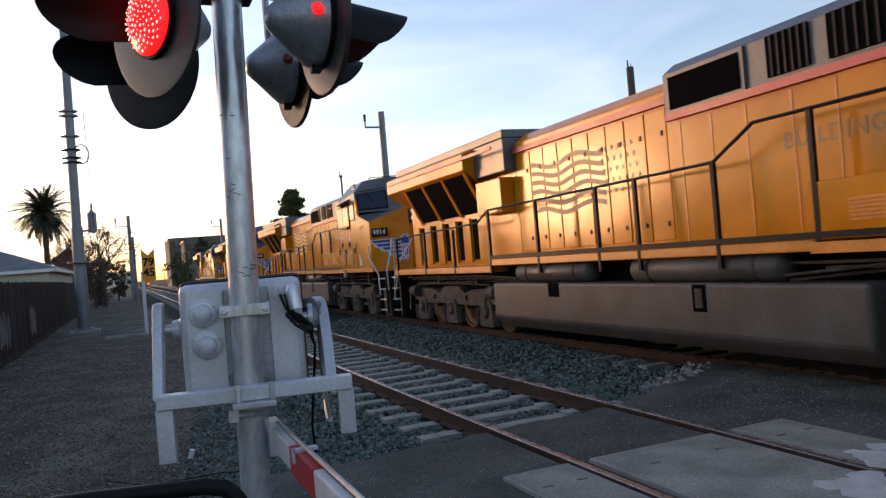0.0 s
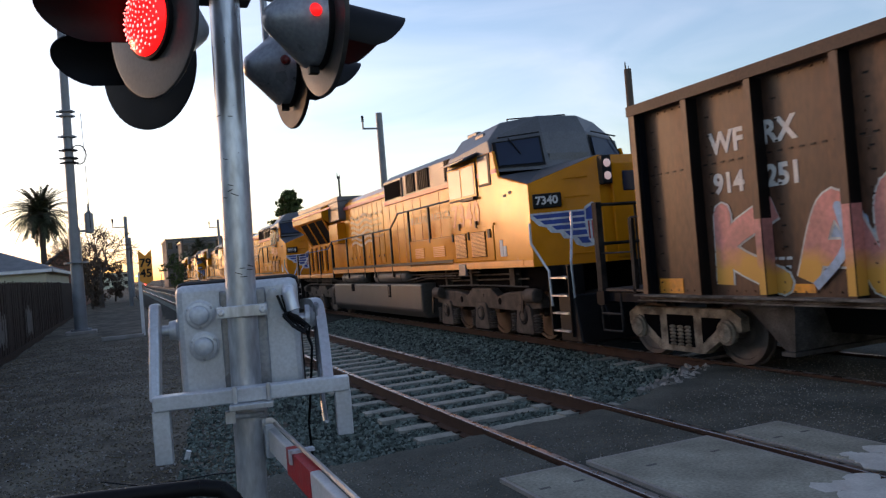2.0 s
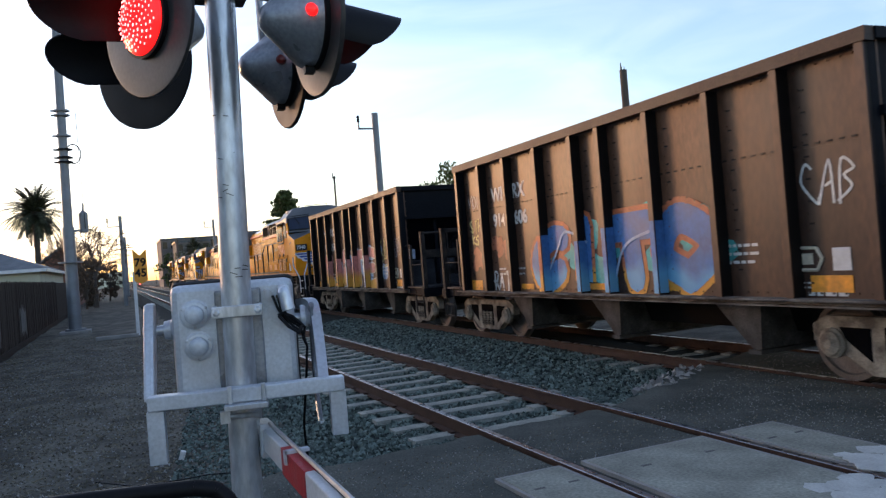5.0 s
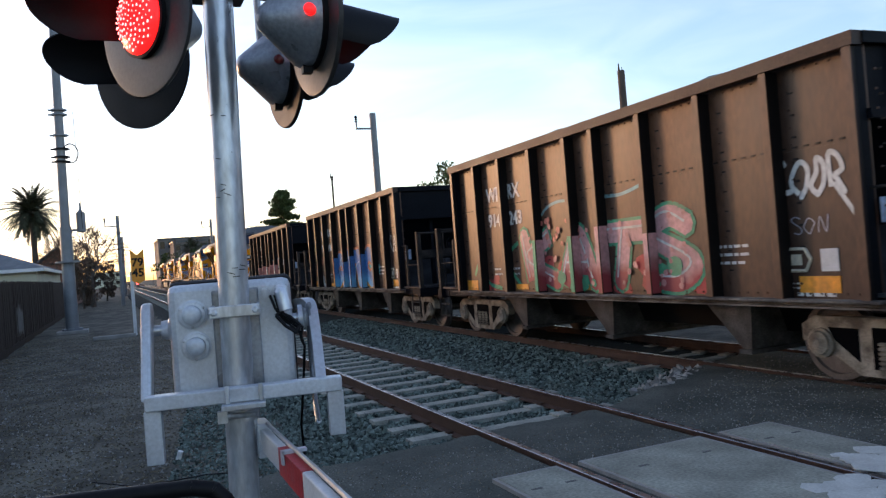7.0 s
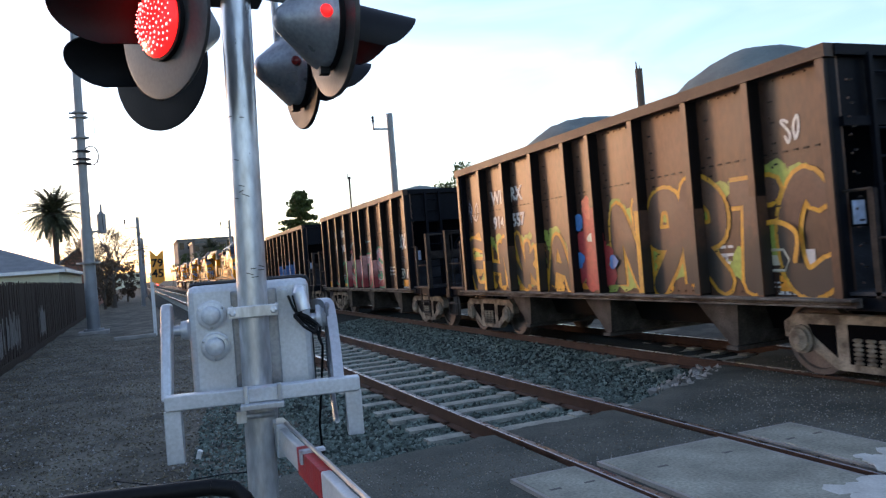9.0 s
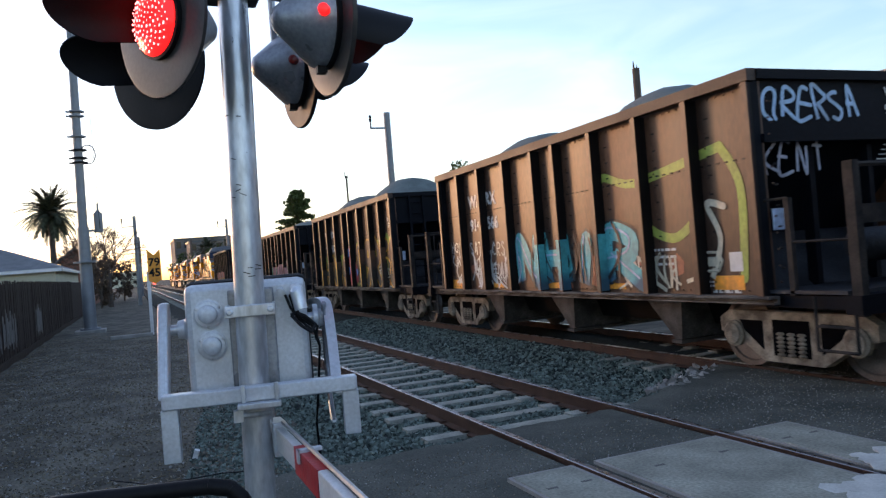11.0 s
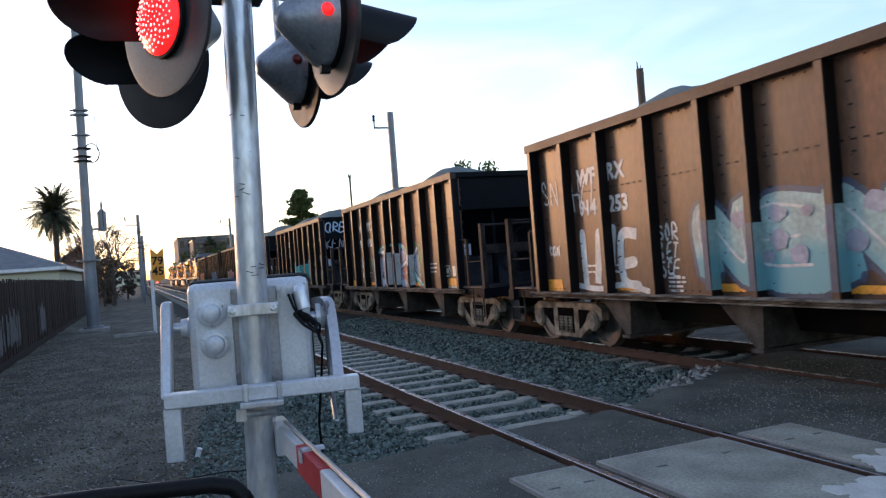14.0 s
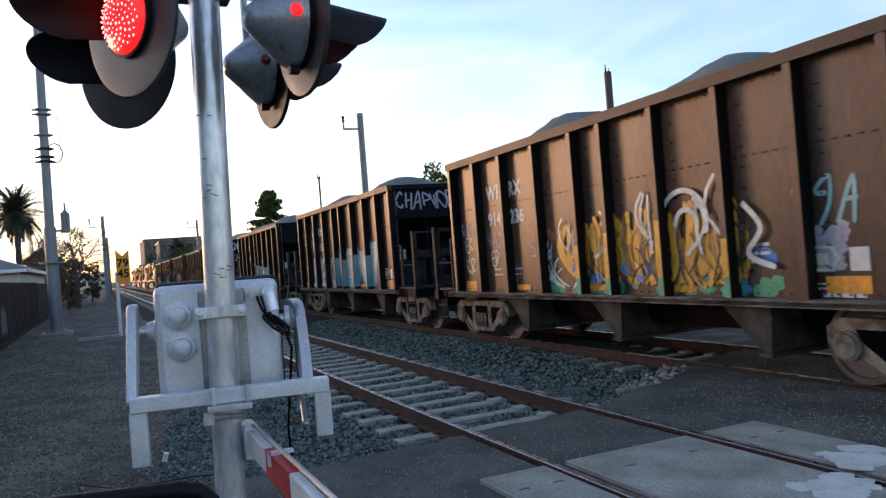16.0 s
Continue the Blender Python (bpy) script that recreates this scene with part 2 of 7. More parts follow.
# ---- mesh helpers ----
class Form:
    """Collects faces for one mesh."""

    def __init__(self):
        self.v, self.f = [], []

    def add(self, verts, faces):
        k = len(self.v)
        self.v += [tuple(q) for q in verts]
        self.f += [tuple(i + k for i in f) for f in faces]
        return self

    def box(self, x0, x1, y0, y1, z0, z1, m=None):
        vs = [(x, y, z) for z in (z0, z1) for x, y in ((x0, y0), (x1, y0), (x1, y1), (x0, y1))]
        if m is not None:
            vs = [m @ Vector(q) for q in vs]
        return self.add(vs, [(3, 2, 1, 0), (4, 5, 6, 7), (0, 1, 5, 4), (1, 2, 6, 5), (2, 3, 7, 6), (3, 0, 4, 7)])

    def rod(self, a, b, r, n=10, r2=None, caps=True):
        a, b = Vector(a), Vector(b)
        q = (b - a).to_track_quat("Z", "Y")
        r2 = r if r2 is None else r2
        vs = []
        for p, rr in ((a, r), (b, r2)):
            for i in range(n):
                w = 2 * math.pi * i / n
                vs.append(p + q @ Vector((math.cos(w) * rr, math.sin(w) * rr, 0)))
        fs = [(i, (i + 1) % n, n + (i + 1) % n, n + i) for i in range(n)]
        if caps:
            fs += [tuple(reversed(range(n))), tuple(range(n, 2 * n))]
        return self.add(vs, fs)

    def turned(self, a, axis, profile, n=24):
        """A turned body: profile of (distance along axis, radius)."""
        a = Vector(a)
        q = Vector(axis).to_track_quat("Z", "Y")
        vs = [a + q @ Vector((math.cos(2 * math.pi * i / n) * r, math.sin(2 * math.pi * i / n) * r, d)) for d, r in profile for i in range(n)]
        fs = [(j * n + i, j * n + (i + 1) % n, (j + 1) * n + (i + 1) % n, (j + 1) * n + i) for j in range(len(profile) - 1) for i in range(n)]
        fs += [tuple(reversed(range(n))), tuple(range((len(profile) - 1) * n, len(profile) * n))]
        return self.add(vs, fs)

    def path(self, pts, r, n=8):
        for a, b in zip(pts, pts[1:]):
            self.rod(a, b, r, n)
        for p in pts[1:-1]:
            self.ball(p, r, n, 4)
        return self

    def ball(self, c, r, n=10, m=6, sz=1.0):
        c = Vector(c)
        return self.turned(c, (0, 0, 1), [(-r * sz * math.cos(math.pi * j / m), max(1e-4, r * math.sin(math.pi * j / m))) for j in range(m + 1)], n)

    def prism(self, poly, axis, lo, hi):
        """A polygon drawn across, pushed along axis x, y or z from lo to hi."""
        def put(u, w, d):
            return {"x": (d, u, w), "y": (u, d, w), "z": (u, w, d)}[axis]
        n = len(poly)
        return self.add([put(u, w, lo) for u, w in poly] + [put(u, w, hi) for u, w in poly],
                        [tuple(reversed(range(n))), tuple(range(n, 2 * n))] + [(i, (i + 1) % n, n + (i + 1) % n, n + i) for i in range(n)])

    def hoop(self, c, across, up, r, n=14, m=6):
        """A closed ring of tube round c, spanned by two vectors."""
        c, across, up = Vector(c), Vector(across), Vector(up)
        side = across.cross(up).normalized()
        vs = []
        for i in range(n):
            d = across * math.cos(2 * math.pi * i / n) + up * math.sin(2 * math.pi * i / n)
            vs += [c + d + d.normalized() * r * math.cos(2 * math.pi * j / m) + side * r * math.sin(2 * math.pi * j / m) for j in range(m)]
        return self.add(vs, [(i * m + j, i * m + (j + 1) % m, (i + 1) % n * m + (j + 1) % m, (i + 1) % n * m + j) for i in range(n) for j in range(m)])

    def mesh(self, name, material, smooth=False, fix=True):
        me = bpy.data.meshes.new(name)
        me.from_pydata(self.v, [], self.f)
        if fix:
            bm = bmesh.new()
            bm.from_mesh(me)
            bmesh.ops.recalc_face_normals(bm, faces=bm.faces)
            bm.to_mesh(me)
            bm.free()
        me.materials.append(material)
        if smooth:
            me.polygons.foreach_set("use_smooth", [True] * len(me.polygons))
            me.set_sharp_from_angle(angle=radians(40))
        me.update()
        return me


def part(name, form, material, parent=None, label="", smooth=False, bevel=0.0):
    ob = new(name, form.mesh(name, material, smooth))
    if parent:
        ob.parent = parent
    if label:
        tagged(ob, label)
    if bevel:
        mod = ob.modifiers.new("bevel", "BEVEL")
        mod.width, mod.segments, mod.limit_method, mod.angle_limit = bevel, 2, "ANGLE", radians(40)
    return ob


def thing(name, m, label, category, group=""):
    ob = new(name)
    ob.matrix_basis = m
    ob.empty_display_size = 0.2
    return tagged(ob, label, category, group)


def letters(name, words, size, m, material, parent, label="", bold=0.0, thick=0.002, shear=0.0, spacing=1.0):
    cu = bpy.data.curves.new(name, "FONT")
    cu.body, cu.size, cu.align_x, cu.align_y = words, size, "CENTER", "CENTER"
    cu.offset, cu.extrude, cu.shear, cu.space_character, cu.resolution_u = bold, thick, shear, spacing, 3
    cu.materials.append(material)
    ob = new(name, cu)
    ob.parent = parent
    ob.matrix_basis = m
    return tagged(ob, label) if label else ob


SIDE = pose(0, 0, 0, 90, 0, -90)      # lettering that faces -x and reads along -y

# ---- ground, tracks and road ----
X1, X2, X3, X4 = 3.246, 4.751, 7.516, 9.021      # rail centres
GROUND = -0.3


def sheet(name, x0, x1, y0, y1, step, height, material, label, category):
    nx, ny = max(1, round((x1 - x0) / step)), max(1, round((y1 - y0) / step))
    f = Form()
    f.v = [(x0 + (x1 - x0) * i / nx, y0 + (y1 - y0) * j / ny, height(x0 + (x1 - x0) * i / nx, y0 + (y1 - y0) * j / ny)) for j in range(ny + 1) for i in range(nx + 1)]
    f.f = [(j * (nx + 1) + i, j * (nx + 1) + i + 1, (j + 1) * (nx + 1) + i + 1, (j + 1) * (nx + 1) + i) for j in range(ny) for i in range(nx)]
    return tagged(new(name, f.mesh(name, material, True, False)), label, category, kind="structure")


def ground_height(x, y):
    return GROUND + 0.05 * noise.noise((x * 0.5, y * 0.5, 0)) + 0.03 * noise.noise((x * 2, y * 2, 3))


sheet("ground", -6, 3.0, 6.2, 66, 0.22, ground_height, DIRT, "uneven grey dirt and gravel beside the tracks", "ground")
far = Form().box(-2500, 2500, -600, 4000, GROUND - 2, GROUND - 0.09)
tagged(part("ground_far", far, DIRT), "flat ground that runs to the horizon", "ground", kind="structure")


def bed_height(x, y):
    c = min(abs(x - 3.998), abs(x - 8.268))
    level = -0.2 - .025 * max(0, 1 - abs(x - 3.998) / .7) + .062 * max(0, min(1, (x - 5.9) / .5)) * max(0, min(1, (y - 9.6) / 3))
    return level + 0.03 * noise.noise((x * 3, y * 3, 1)) - max(0, c - 1.35) * 0.12 - (0.28 * max(0, 1.9 - x) if x < 1.9 else 0) - (0.2 * max(0, x - 10.3) if x > 10.3 else 0)


sheet("ballast_bed", 1.2, 11.4, 6.0, 60, 0.2, bed_height, BED, "dark crushed stone bed under both tracks", "ballast")
tagged(part("ballast_bed_far", Form().box(1.4, 11.0, 60, 700, -0.5, -0.22), BED), "dark crushed stone bed running into the distance", "ballast", kind="structure")
tagged(part("ballast_bed_near", Form().box(1.4, 11.0, -260, -12, -0.5, -0.22), BED), "dark crushed stone bed beyond the road", "ballast", kind="structure")

# road: asphalt with an uneven edge where it meets the ballast
edge = [(-7, 5.2), (-1.5, 5.6), (0.2, 6.3), (1.1, 6.85), (2.0, 6.8), (2.7, 6.9), (3.17, 6.95)]
rng = random.Random(4)


def ragged(points, step=0.12, amount=0.05):
    out = []
    for (xa, ya), (xb, yb) in zip(points, points[1:]):
        n = max(1, int(math.hypot(xb - xa, yb - ya) / step))
        out += [(xa + (xb - xa) * i / n, ya + (yb - ya) * i / n + rng.uniform(-amount, amount)) for i in range(n)]
    return out + [points[-1]]


def slab(name, x0, x1, far_edge, material, z=-0.035, y0=-14):
    f = Form()
    poly = ragged(far_edge) + [(x1, y0), (x0, y0)]
    f.prism(poly, "z", z - 0.4, z)
    return f


road = tagged(part("road", slab("road", -7, 3.17, edge, ASPHALT), ASPHALT), "worn dark asphalt road surface at the crossing", "road", kind="structure")
tagged(part("road_between_rails", slab("road", 3.32, 4.675, [(3.32, 7.0), (4.675, 7.1)], ASPHALT), ASPHALT), "worn dark asphalt between the rails", "road", kind="structure")
tagged(part("road_between_tracks", slab("road", 4.825, 7.44, [(4.825, 7.15), (5.6, 7.5), (6.4, 8.1), (7.44, 8.5)], ASPHALT), ASPHALT), "worn dark asphalt between the tracks", "road", kind="structure")
tagged(part("road_far_rails", slab("road", 7.59, 8.945, [(7.59, 8.6), (8.945, 9.0)], ASPHALT), ASPHALT), "worn dark asphalt between the far rails", "road", kind="structure")
tagged(part("road_far", slab("road", 9.095, 60, [(9.095, 9.0), (14, 9.5), (60, 11)], ASPHALT), ASPHALT), "asphalt road beyond the tracks", "road", kind="structure")

# concrete crossing panels, with a steel-edged rim: pieces of the road
def crossing_panel(x0, x1, y0, y1):
    w, h = (x1 - x0) / 2, (y1 - y0) / 2
    ob = part("panel", Form().box(-w + .035, w - .035, -h + .035, h - .035, -0.2, 0.002), PANEL, road, "weathered grey concrete crossing panel", bevel=0.008)
    ob.matrix_basis = pose((x0 + x1) / 2, (y0 + y1) / 2, 0)
    part("rim", Form().box(-w, w, h - .03, h, -0.2, -0.004).box(-w, w, -h, -h + .03, -0.2, -0.004).box(-w, -w + .03, -h + .03, h - .03, -0.2, -0.004).box(w - .03, w, -h + .03, h - .03, -0.2, -0.004), CONC, ob)
    for sx in (-0.5, 0.5):
        part("lifting_slot", Form().box(sx * w - .045, sx * w + .045, h * 0.62, h * 0.62 + .03, 0.0005, 0.004), PANELDARK, ob)


PANELDARK = mat("panel_dark", (0.12, 0.115, 0.11), 0.9)
for k in range(5):
    y1 = 5.43 - k * 2.46
    crossing_panel(2.58, 3.165, y1 - 2.44, y1)
    crossing_panel(3.37, 4.63, y1 - 2.44, y1)
    crossing_panel(4.84, 5.45, y1 - 2.44, y1)
for k in range(3):
    y1 = 2.9 - k * 2.46
    crossing_panel(7.62, 8.92, y1 - 2.44, y1)

# white stop marking on the panels, flaked
mark = Form()
level = 0.0026
for cx, cy, wx, wy, n in ((4.42, 3.7, .22, .16, 15), (5.15, 4.08, .26, .2, 16)):
    for _ in range(n):
        x, y = cx + rng.uniform(-wx, wx), cy + rng.uniform(-wy, wy)
        a, r0 = rng.uniform(0, 3), rng.uniform(.06, .15)
        level += .0002
        mark.prism([(x + math.cos(a + w) * r0 * rng.uniform(.75, 1.2), y + math.sin(a + w) * r0 * rng.uniform(.75, 1.2)) for w in (0, .8, 1.6, 2.4, 3.2, 4.0, 4.8, 5.5)], "z", 0.001, level)
tagged(part("road_marking", mark, PAINT), "flaking white painted stop marking on the crossing", "road marking", kind="structure")


# rails
def rail(x):
    ob = thing("rail", pose(x, 0, 0), "rusty steel rail with a polished running surface", "rail", "rails of the two tracks")
    prof = [(-.075, -.17), (.075, -.17), (.075, -.155), (.012, -.14), (.01, -.045), (.035, -.035), (.036, -.004), (-.036, -.004), (-.035, -.035), (-.01, -.045), (-.012, -.14), (-.075, -.155)]
    part("web", Form().prism(prof, "y", -260, 700), RAILSIDE, ob)
    part("running_surface", Form().prism([(-.033, -.0042), (.033, -.0042), (.027, .0), (-.027, .0)], "y", -260, 700), RAILTOP, ob, "polished steel running surface")
    return ob


for x in (X1, X2, X3, X4):
    rail(x)


# concrete ties: one thing for each, the far ones joined
def tie_form(y, cx, f):
    for a, b, top in ((-1.28, -.5, -.15), (-.5, .5, -.176), (.5, 1.28, -.15)):
        f.prism([(y - .14, -.38), (y + .14, -.38), (y + .1, top), (y - .1, top)], "x", cx + a, cx + b)
    return f


tie_mesh = None
for cx in (3.998, 8.268):
    joined = Form()
    for k in range(400):
        y = 7.05 + 0.63 * k
        if cx > 6 and y < 9.2:
            continue
        if k < 75:
            if tie_mesh is None:
                tie_mesh = tie_form(0, 0, Form()).mesh("tie", TIE)
            t = tagged(new("concrete_tie", tie_mesh), "pale grey concrete railway tie bedded in ballast", "railway tie", "concrete ties")
            t.matrix_basis = pose(cx + rng.uniform(-.015, .015), y + rng.uniform(-.02, .02), rng.uniform(-.012, .004), 0, 0, rng.uniform(-.6, .6))
        else:
            tie_form(y, cx, joined)
    tagged(part("far_ties", joined, TIE), "row of far concrete ties", "railway tie", kind="stuff")
clip = Form()
for x in (X1, X2, X3, X4):
    for k in range(60):
        y = 7.05 + .63 * k
        if x > 6 and y < 9.2:
            continue
        for s in (-1, 1):
            clip.box(x + s * .06 - .03, x + s * .06 + .03, y - .05, y + .05, -.166, -.13)
tagged(part("rail_clips", clip, RAILSIDE), "rusty rail clips along the ties", "rail clip", kind="stuff")


# loose stones
GRIT = mat("grit", (0.2, 0.175, 0.13), 0.95, vary=0.3, scale=5, per=0.5, spec=0.1)
def stones(name, n, area, height, size, material, label, seed, keep=None):
    r = random.Random(seed)
    f = Form()
    tet = [(1, 1, 1), (1, -1, -1), (-1, 1, -1), (-1, -1, 1), (0, 0, -1.4), (0.2, 1.3, 0)]
    fc = [(0, 5, 3), (0, 1, 5), (0, 3, 1), (1, 4, 5), (5, 2, 3), (5, 4, 2), (2, 4, 3), (3, 4, 1)]
    for _ in range(n):
        y = area[2] + (area[3] - area[2]) * r.random() ** 1.7
        x = r.uniform(area[0], area[1])
        if keep and not keep(x, y):
            continue
        s = size * r.uniform(.5, 1.25)
        e = Euler((r.uniform(0, 6), r.uniform(0, 6), r.uniform(0, 6))).to_matrix()
        sc = (r.uniform(.6, 1.1), r.uniform(.6, 1.1), r.uniform(.45, .8))
        z = height(x, y)
        f.add([Vector((x, y, z + s * .2)) + e @ Vector((q[0] * sc[0], q[1] * sc[1], q[2] * sc[2])) * s for q in tet], fc)
    me = f.mesh(name, material, False, False)
    return tagged(new(name, me), label, "stones", kind="stuff")


def off_rails(x, y):
    return min(abs(x - q) for q in (X1, X2, X3, X4)) > .1 and not (y < 7.1 + max(0, x - 4.8) * .55)


stones("ballast_stones", 42000, (1.3, 7.4, 6.9, 26), lambda x, y: bed_height(x, y) + .0, .027, STONE, "loose blue-grey crushed ballast stones", 5,
       lambda x, y: off_rails(x, y) and not (min(abs(x - 3.998), abs(x - 8.268)) < 1.28 and abs((y - 7.05 + .315) % .63 - .315) < .105 and x < 6))
stones("dirt_stones", 26000, (-3.2, 1.7, 5.9, 34), ground_height, .014, GRIT, "scattered small stones on dirt", 6)
stones("path_ballast", 9000, (.1, 2.0, 6.2, 13), lambda x, y: max(ground_height(x, y), bed_height(x, y) if x > 1.3 else -1), .022, STONE, "dark crushed stone round the signal mast", 9, lambda x, y: x > .1 + (y - 6.2) * .12)
stones("dirt_litter", 3600, (-3.2, 1.4, 6.3, 26), ground_height, .017, CONC, "pale chips and pebbles on dirt", 7)
stones("edge_rubble", 260, (5.6, 7.3, 7.7, 8.9), lambda x, y: -.06, .04, CONC, "pale rubble along the broken asphalt edge", 8, lambda x, y: abs(y - 7.5 - (x - 5.6) * .62) < .25)

stones("road_chips", 9000, (-.2, 8.8, 3.0, 8.4), lambda x, y: -.034, .007, CONC, "fine pale chips on asphalt", 15, lambda x, y: min(abs(x - q) for q in (X1, X2, X3, X4)) > .08 and not (y < 5.5 and 2.5 < x < 5.5) and not (y > 6.6 + max(0, x - 4.8) * .5))
rs = random.Random(31)
stalks = Form()
for _ in range(900):
    x, y = rs.uniform(-3.2, 1.2), 6.4 + 20 * rs.random() ** 1.5
    if rs.random() < .35:
        x = rs.uniform(-3.2, -2.3)
    a, l, z = rs.uniform(0, 6.3), rs.uniform(.03, .16), ground_height(x, y) + .008
    stalks.rod((x, y, z), (x + math.cos(a) * l, y + math.sin(a) * l, z + rs.uniform(-.003, .02)), rs.uniform(.0025, .005), 4)
tagged(part("dry_stalks", stalks, STRAW), "dry stalks and twigs lying on dirt", "twigs", kind="stuff")
branch = thing("fallen_branch", pose(-1.62, 8.15, ground_height(-1.62, 8.15) + .02, 0, 0, 12), "bare dry branch lying on dirt", "branch")
part("stem", Form().path([(-.5, .02, .0), (-.2, -.02, .015), (.1, .02, .01), (.42, -.03, .03)], .011, 6), STRAW, branch)
for a, b in (((-.2, -.02, .015), (-.42, -.16, .03)), ((.1, .02, .01), (.3, .16, .02)), ((-.35, 0, .01), (-.5, .12, .02))):
    part("twig", Form().rod(a, b, .006, 5, .003), STRAW, branch)

stones("road_grit", 15000, (-.2, 8.8, 2.6, 8.4), lambda x, y: -.0345, .0065, GRIT, "fine grit worn out of asphalt", 16, lambda x, y: min(abs(x - q) for q in (X1, X2, X3, X4)) > .08 and not (y < 5.5 and 2.5 < x < 5.5) and not (y > 6.6 + max(0, x - 4.8) * .5))
# ---- train ----
def s_at(t):
    return 6.09 * t + 0.0575 * t * t


MOVING, ROLLING = [], []
TRACK = 8.268


def wheelset(parent, x, y, r, n=28):
    f = Form()
    for sx in (-1, 1):
        f.turned((sx * .7525 - sx * .07, 0, 0), (sx, 0, 0), [(0, r + .025), (.03, r + .02), (.035, r), (.135, r - .005), (.137, r - .07), (.11, r - .085), (.1, r * .45), (.135, r * .36), (.14, .09), (.26, .085), (.262, .02)], n)
    f.rod((-.7, 0, 0), (.7, 0, 0), .08, 10)
    ob = part("wheelset", f, WHEEL, parent, "worn steel wheels on an axle", True)
    ob.matrix_basis = pose(x, y, r)
    ROLLING.append((ob, x, y, r))
    return ob


WHEELSET_MESHES = {}


def add_wheelset(parent, y, r):
    if r not in WHEELSET_MESHES:
        ob = wheelset(parent, 0, y, r)
        WHEELSET_MESHES[r] = ob.data
        return ob
    ob = new("wheelset", WHEELSET_MESHES[r])
    ob.parent = parent
    tagged(ob, "worn steel wheels on an axle")
    ob.matrix_basis = pose(0, y, r)
    ROLLING.append((ob, 0, y, r))
    return ob


SHARED = {}


def shared(key, name, parent, m, build, label=""):
    """A part whose mesh is built once and used again."""
    if key not in SHARED:
        SHARED[key] = build()
    ob = new(name, SHARED[key])
    ob.parent = parent
    ob.matrix_basis = m
    return tagged(ob, label) if label else ob


def sideframe_mesh():
    return Form().prism([(-1.17, .48), (-1.17, .66), (-1.0, .76), (1.0, .76), (1.17, .66), (1.17, .48), (.93, .44), (.45, .14), (-.45, .14), (-.93, .44)], "x", -.07, .07).mesh("sideframe", TRUCKDUST)


def opening_shade_mesh(s):
    # not cut through: a dark plate stands for the shaded opening
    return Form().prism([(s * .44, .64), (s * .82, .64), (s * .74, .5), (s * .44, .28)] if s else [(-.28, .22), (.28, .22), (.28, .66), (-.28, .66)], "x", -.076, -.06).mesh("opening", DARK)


def spring_mesh():
    f = Form().turned((0, 0, .22), (0, 0, 1), [(k * .05 + d, r) for k in range(6) for d, r in ((0, .045), (.012, .068), (.03, .068), (.042, .045))], 10)
    return f.mesh("spring", TRUCKDUST)


def bearing_mesh():
    return Form().turned((-.06, 0, .46), (-1, 0, 0), [(-.02, .17), (.04, .17), (.05, .14), (.08, .13), (.1, .06), (.11, .05)], 16).mesh("bearing_cap", TRUCKDUST, True)


def freight_truck(car, y):
    t = part("truck", Form().box(-.95, .95, -.17, .17, .42, .62).box(-.3, .3, -.3, .3, .6, .8), TRUCK, car, "dusty cast steel truck")
    t.matrix_basis = pose(0, y, 0)
    for sx in (-1, 1):
        turn = 0 if sx < 0 else 180
        base = pose(sx * .99, 0, 0, 0, 0, turn)
        shared("sideframe", "sideframe", t, base, sideframe_mesh)
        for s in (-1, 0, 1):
            shared("opening%d" % s, "frame_opening_shade", t, base, lambda: opening_shade_mesh(s))
        for dy in (-.915, .915):
            shared("bearing", "bearing_cap", t, base @ pose(0, dy, 0), bearing_mesh)
        for dy in (-.16, 0, .16):
            shared("spring", "spring", t, base @ pose(-.05, dy, 0), spring_mesh)
    for dy in (-.915, .915):
        add_wheelset(car, y + dy, .457)


RIBS = (4.85, 3.78, 2.7, 1.53, .38, -.38, -1.53, -2.7, -3.78, -4.85)
STROKES = {}


def paint(name, rgb, rough=.55):
    if name not in STROKES:
        STROKES[name] = mat("paint_" + name, rgb, rough, vary=.32, scale=2.2, fine=16, bump=.06, second=tuple(q * .62 + .012 for q in rgb), spots=.42)
    return STROKES[name]


def two_tone(name, top, low, z):
    """Spray paint that fades from one colour into another at height z of the car side."""
    if name in STROKES:
        return STROKES[name]
    m = paint(name, top)
    nt = m.node_tree
    b = nt.nodes["Principled BSDF"]
    tc, sep = nt.nodes.new("ShaderNodeTexCoord"), nt.nodes.new("ShaderNodeSeparateXYZ")
    nz, add = nt.nodes.new("ShaderNodeTexNoise"), nt.nodes.new("ShaderNodeMath")
    nz.inputs["Scale"].default_value, nz.inputs["Detail"].default_value = 1.6, 5
    add.operation = "MULTIPLY_ADD"
    add.inputs[1].default_value = .9
    rng_, mx = nt.nodes.new("ShaderNodeMapRange"), nt.nodes.new("ShaderNodeMix")
    rng_.inputs["From Min"].default_value, rng_.inputs["From Max"].default_value = z + .33, z + .57
    mx.data_type = "RGBA"
    mx.inputs["A"].default_value = (*low, 1)
    nt.links.new(tc.outputs["Object"], sep.inputs[0])
    nt.links.new(tc.outputs["Object"], nz.inputs["Vector"])
    nt.links.new(nz.outputs["Fac"], add.inputs[0])
    nt.links.new(sep.outputs["Z"], add.inputs[2])
    nt.links.new(add.outputs[0], rng_.inputs[0])
    nt.links.new(rng_.outputs[0], mx.inputs["Factor"])
    nt.links.new(b.inputs["Base Color"].links[0].from_socket, mx.inputs["B"])
    nt.links.new(mx.outputs["Result"], b.inputs["Base Color"])
    return m


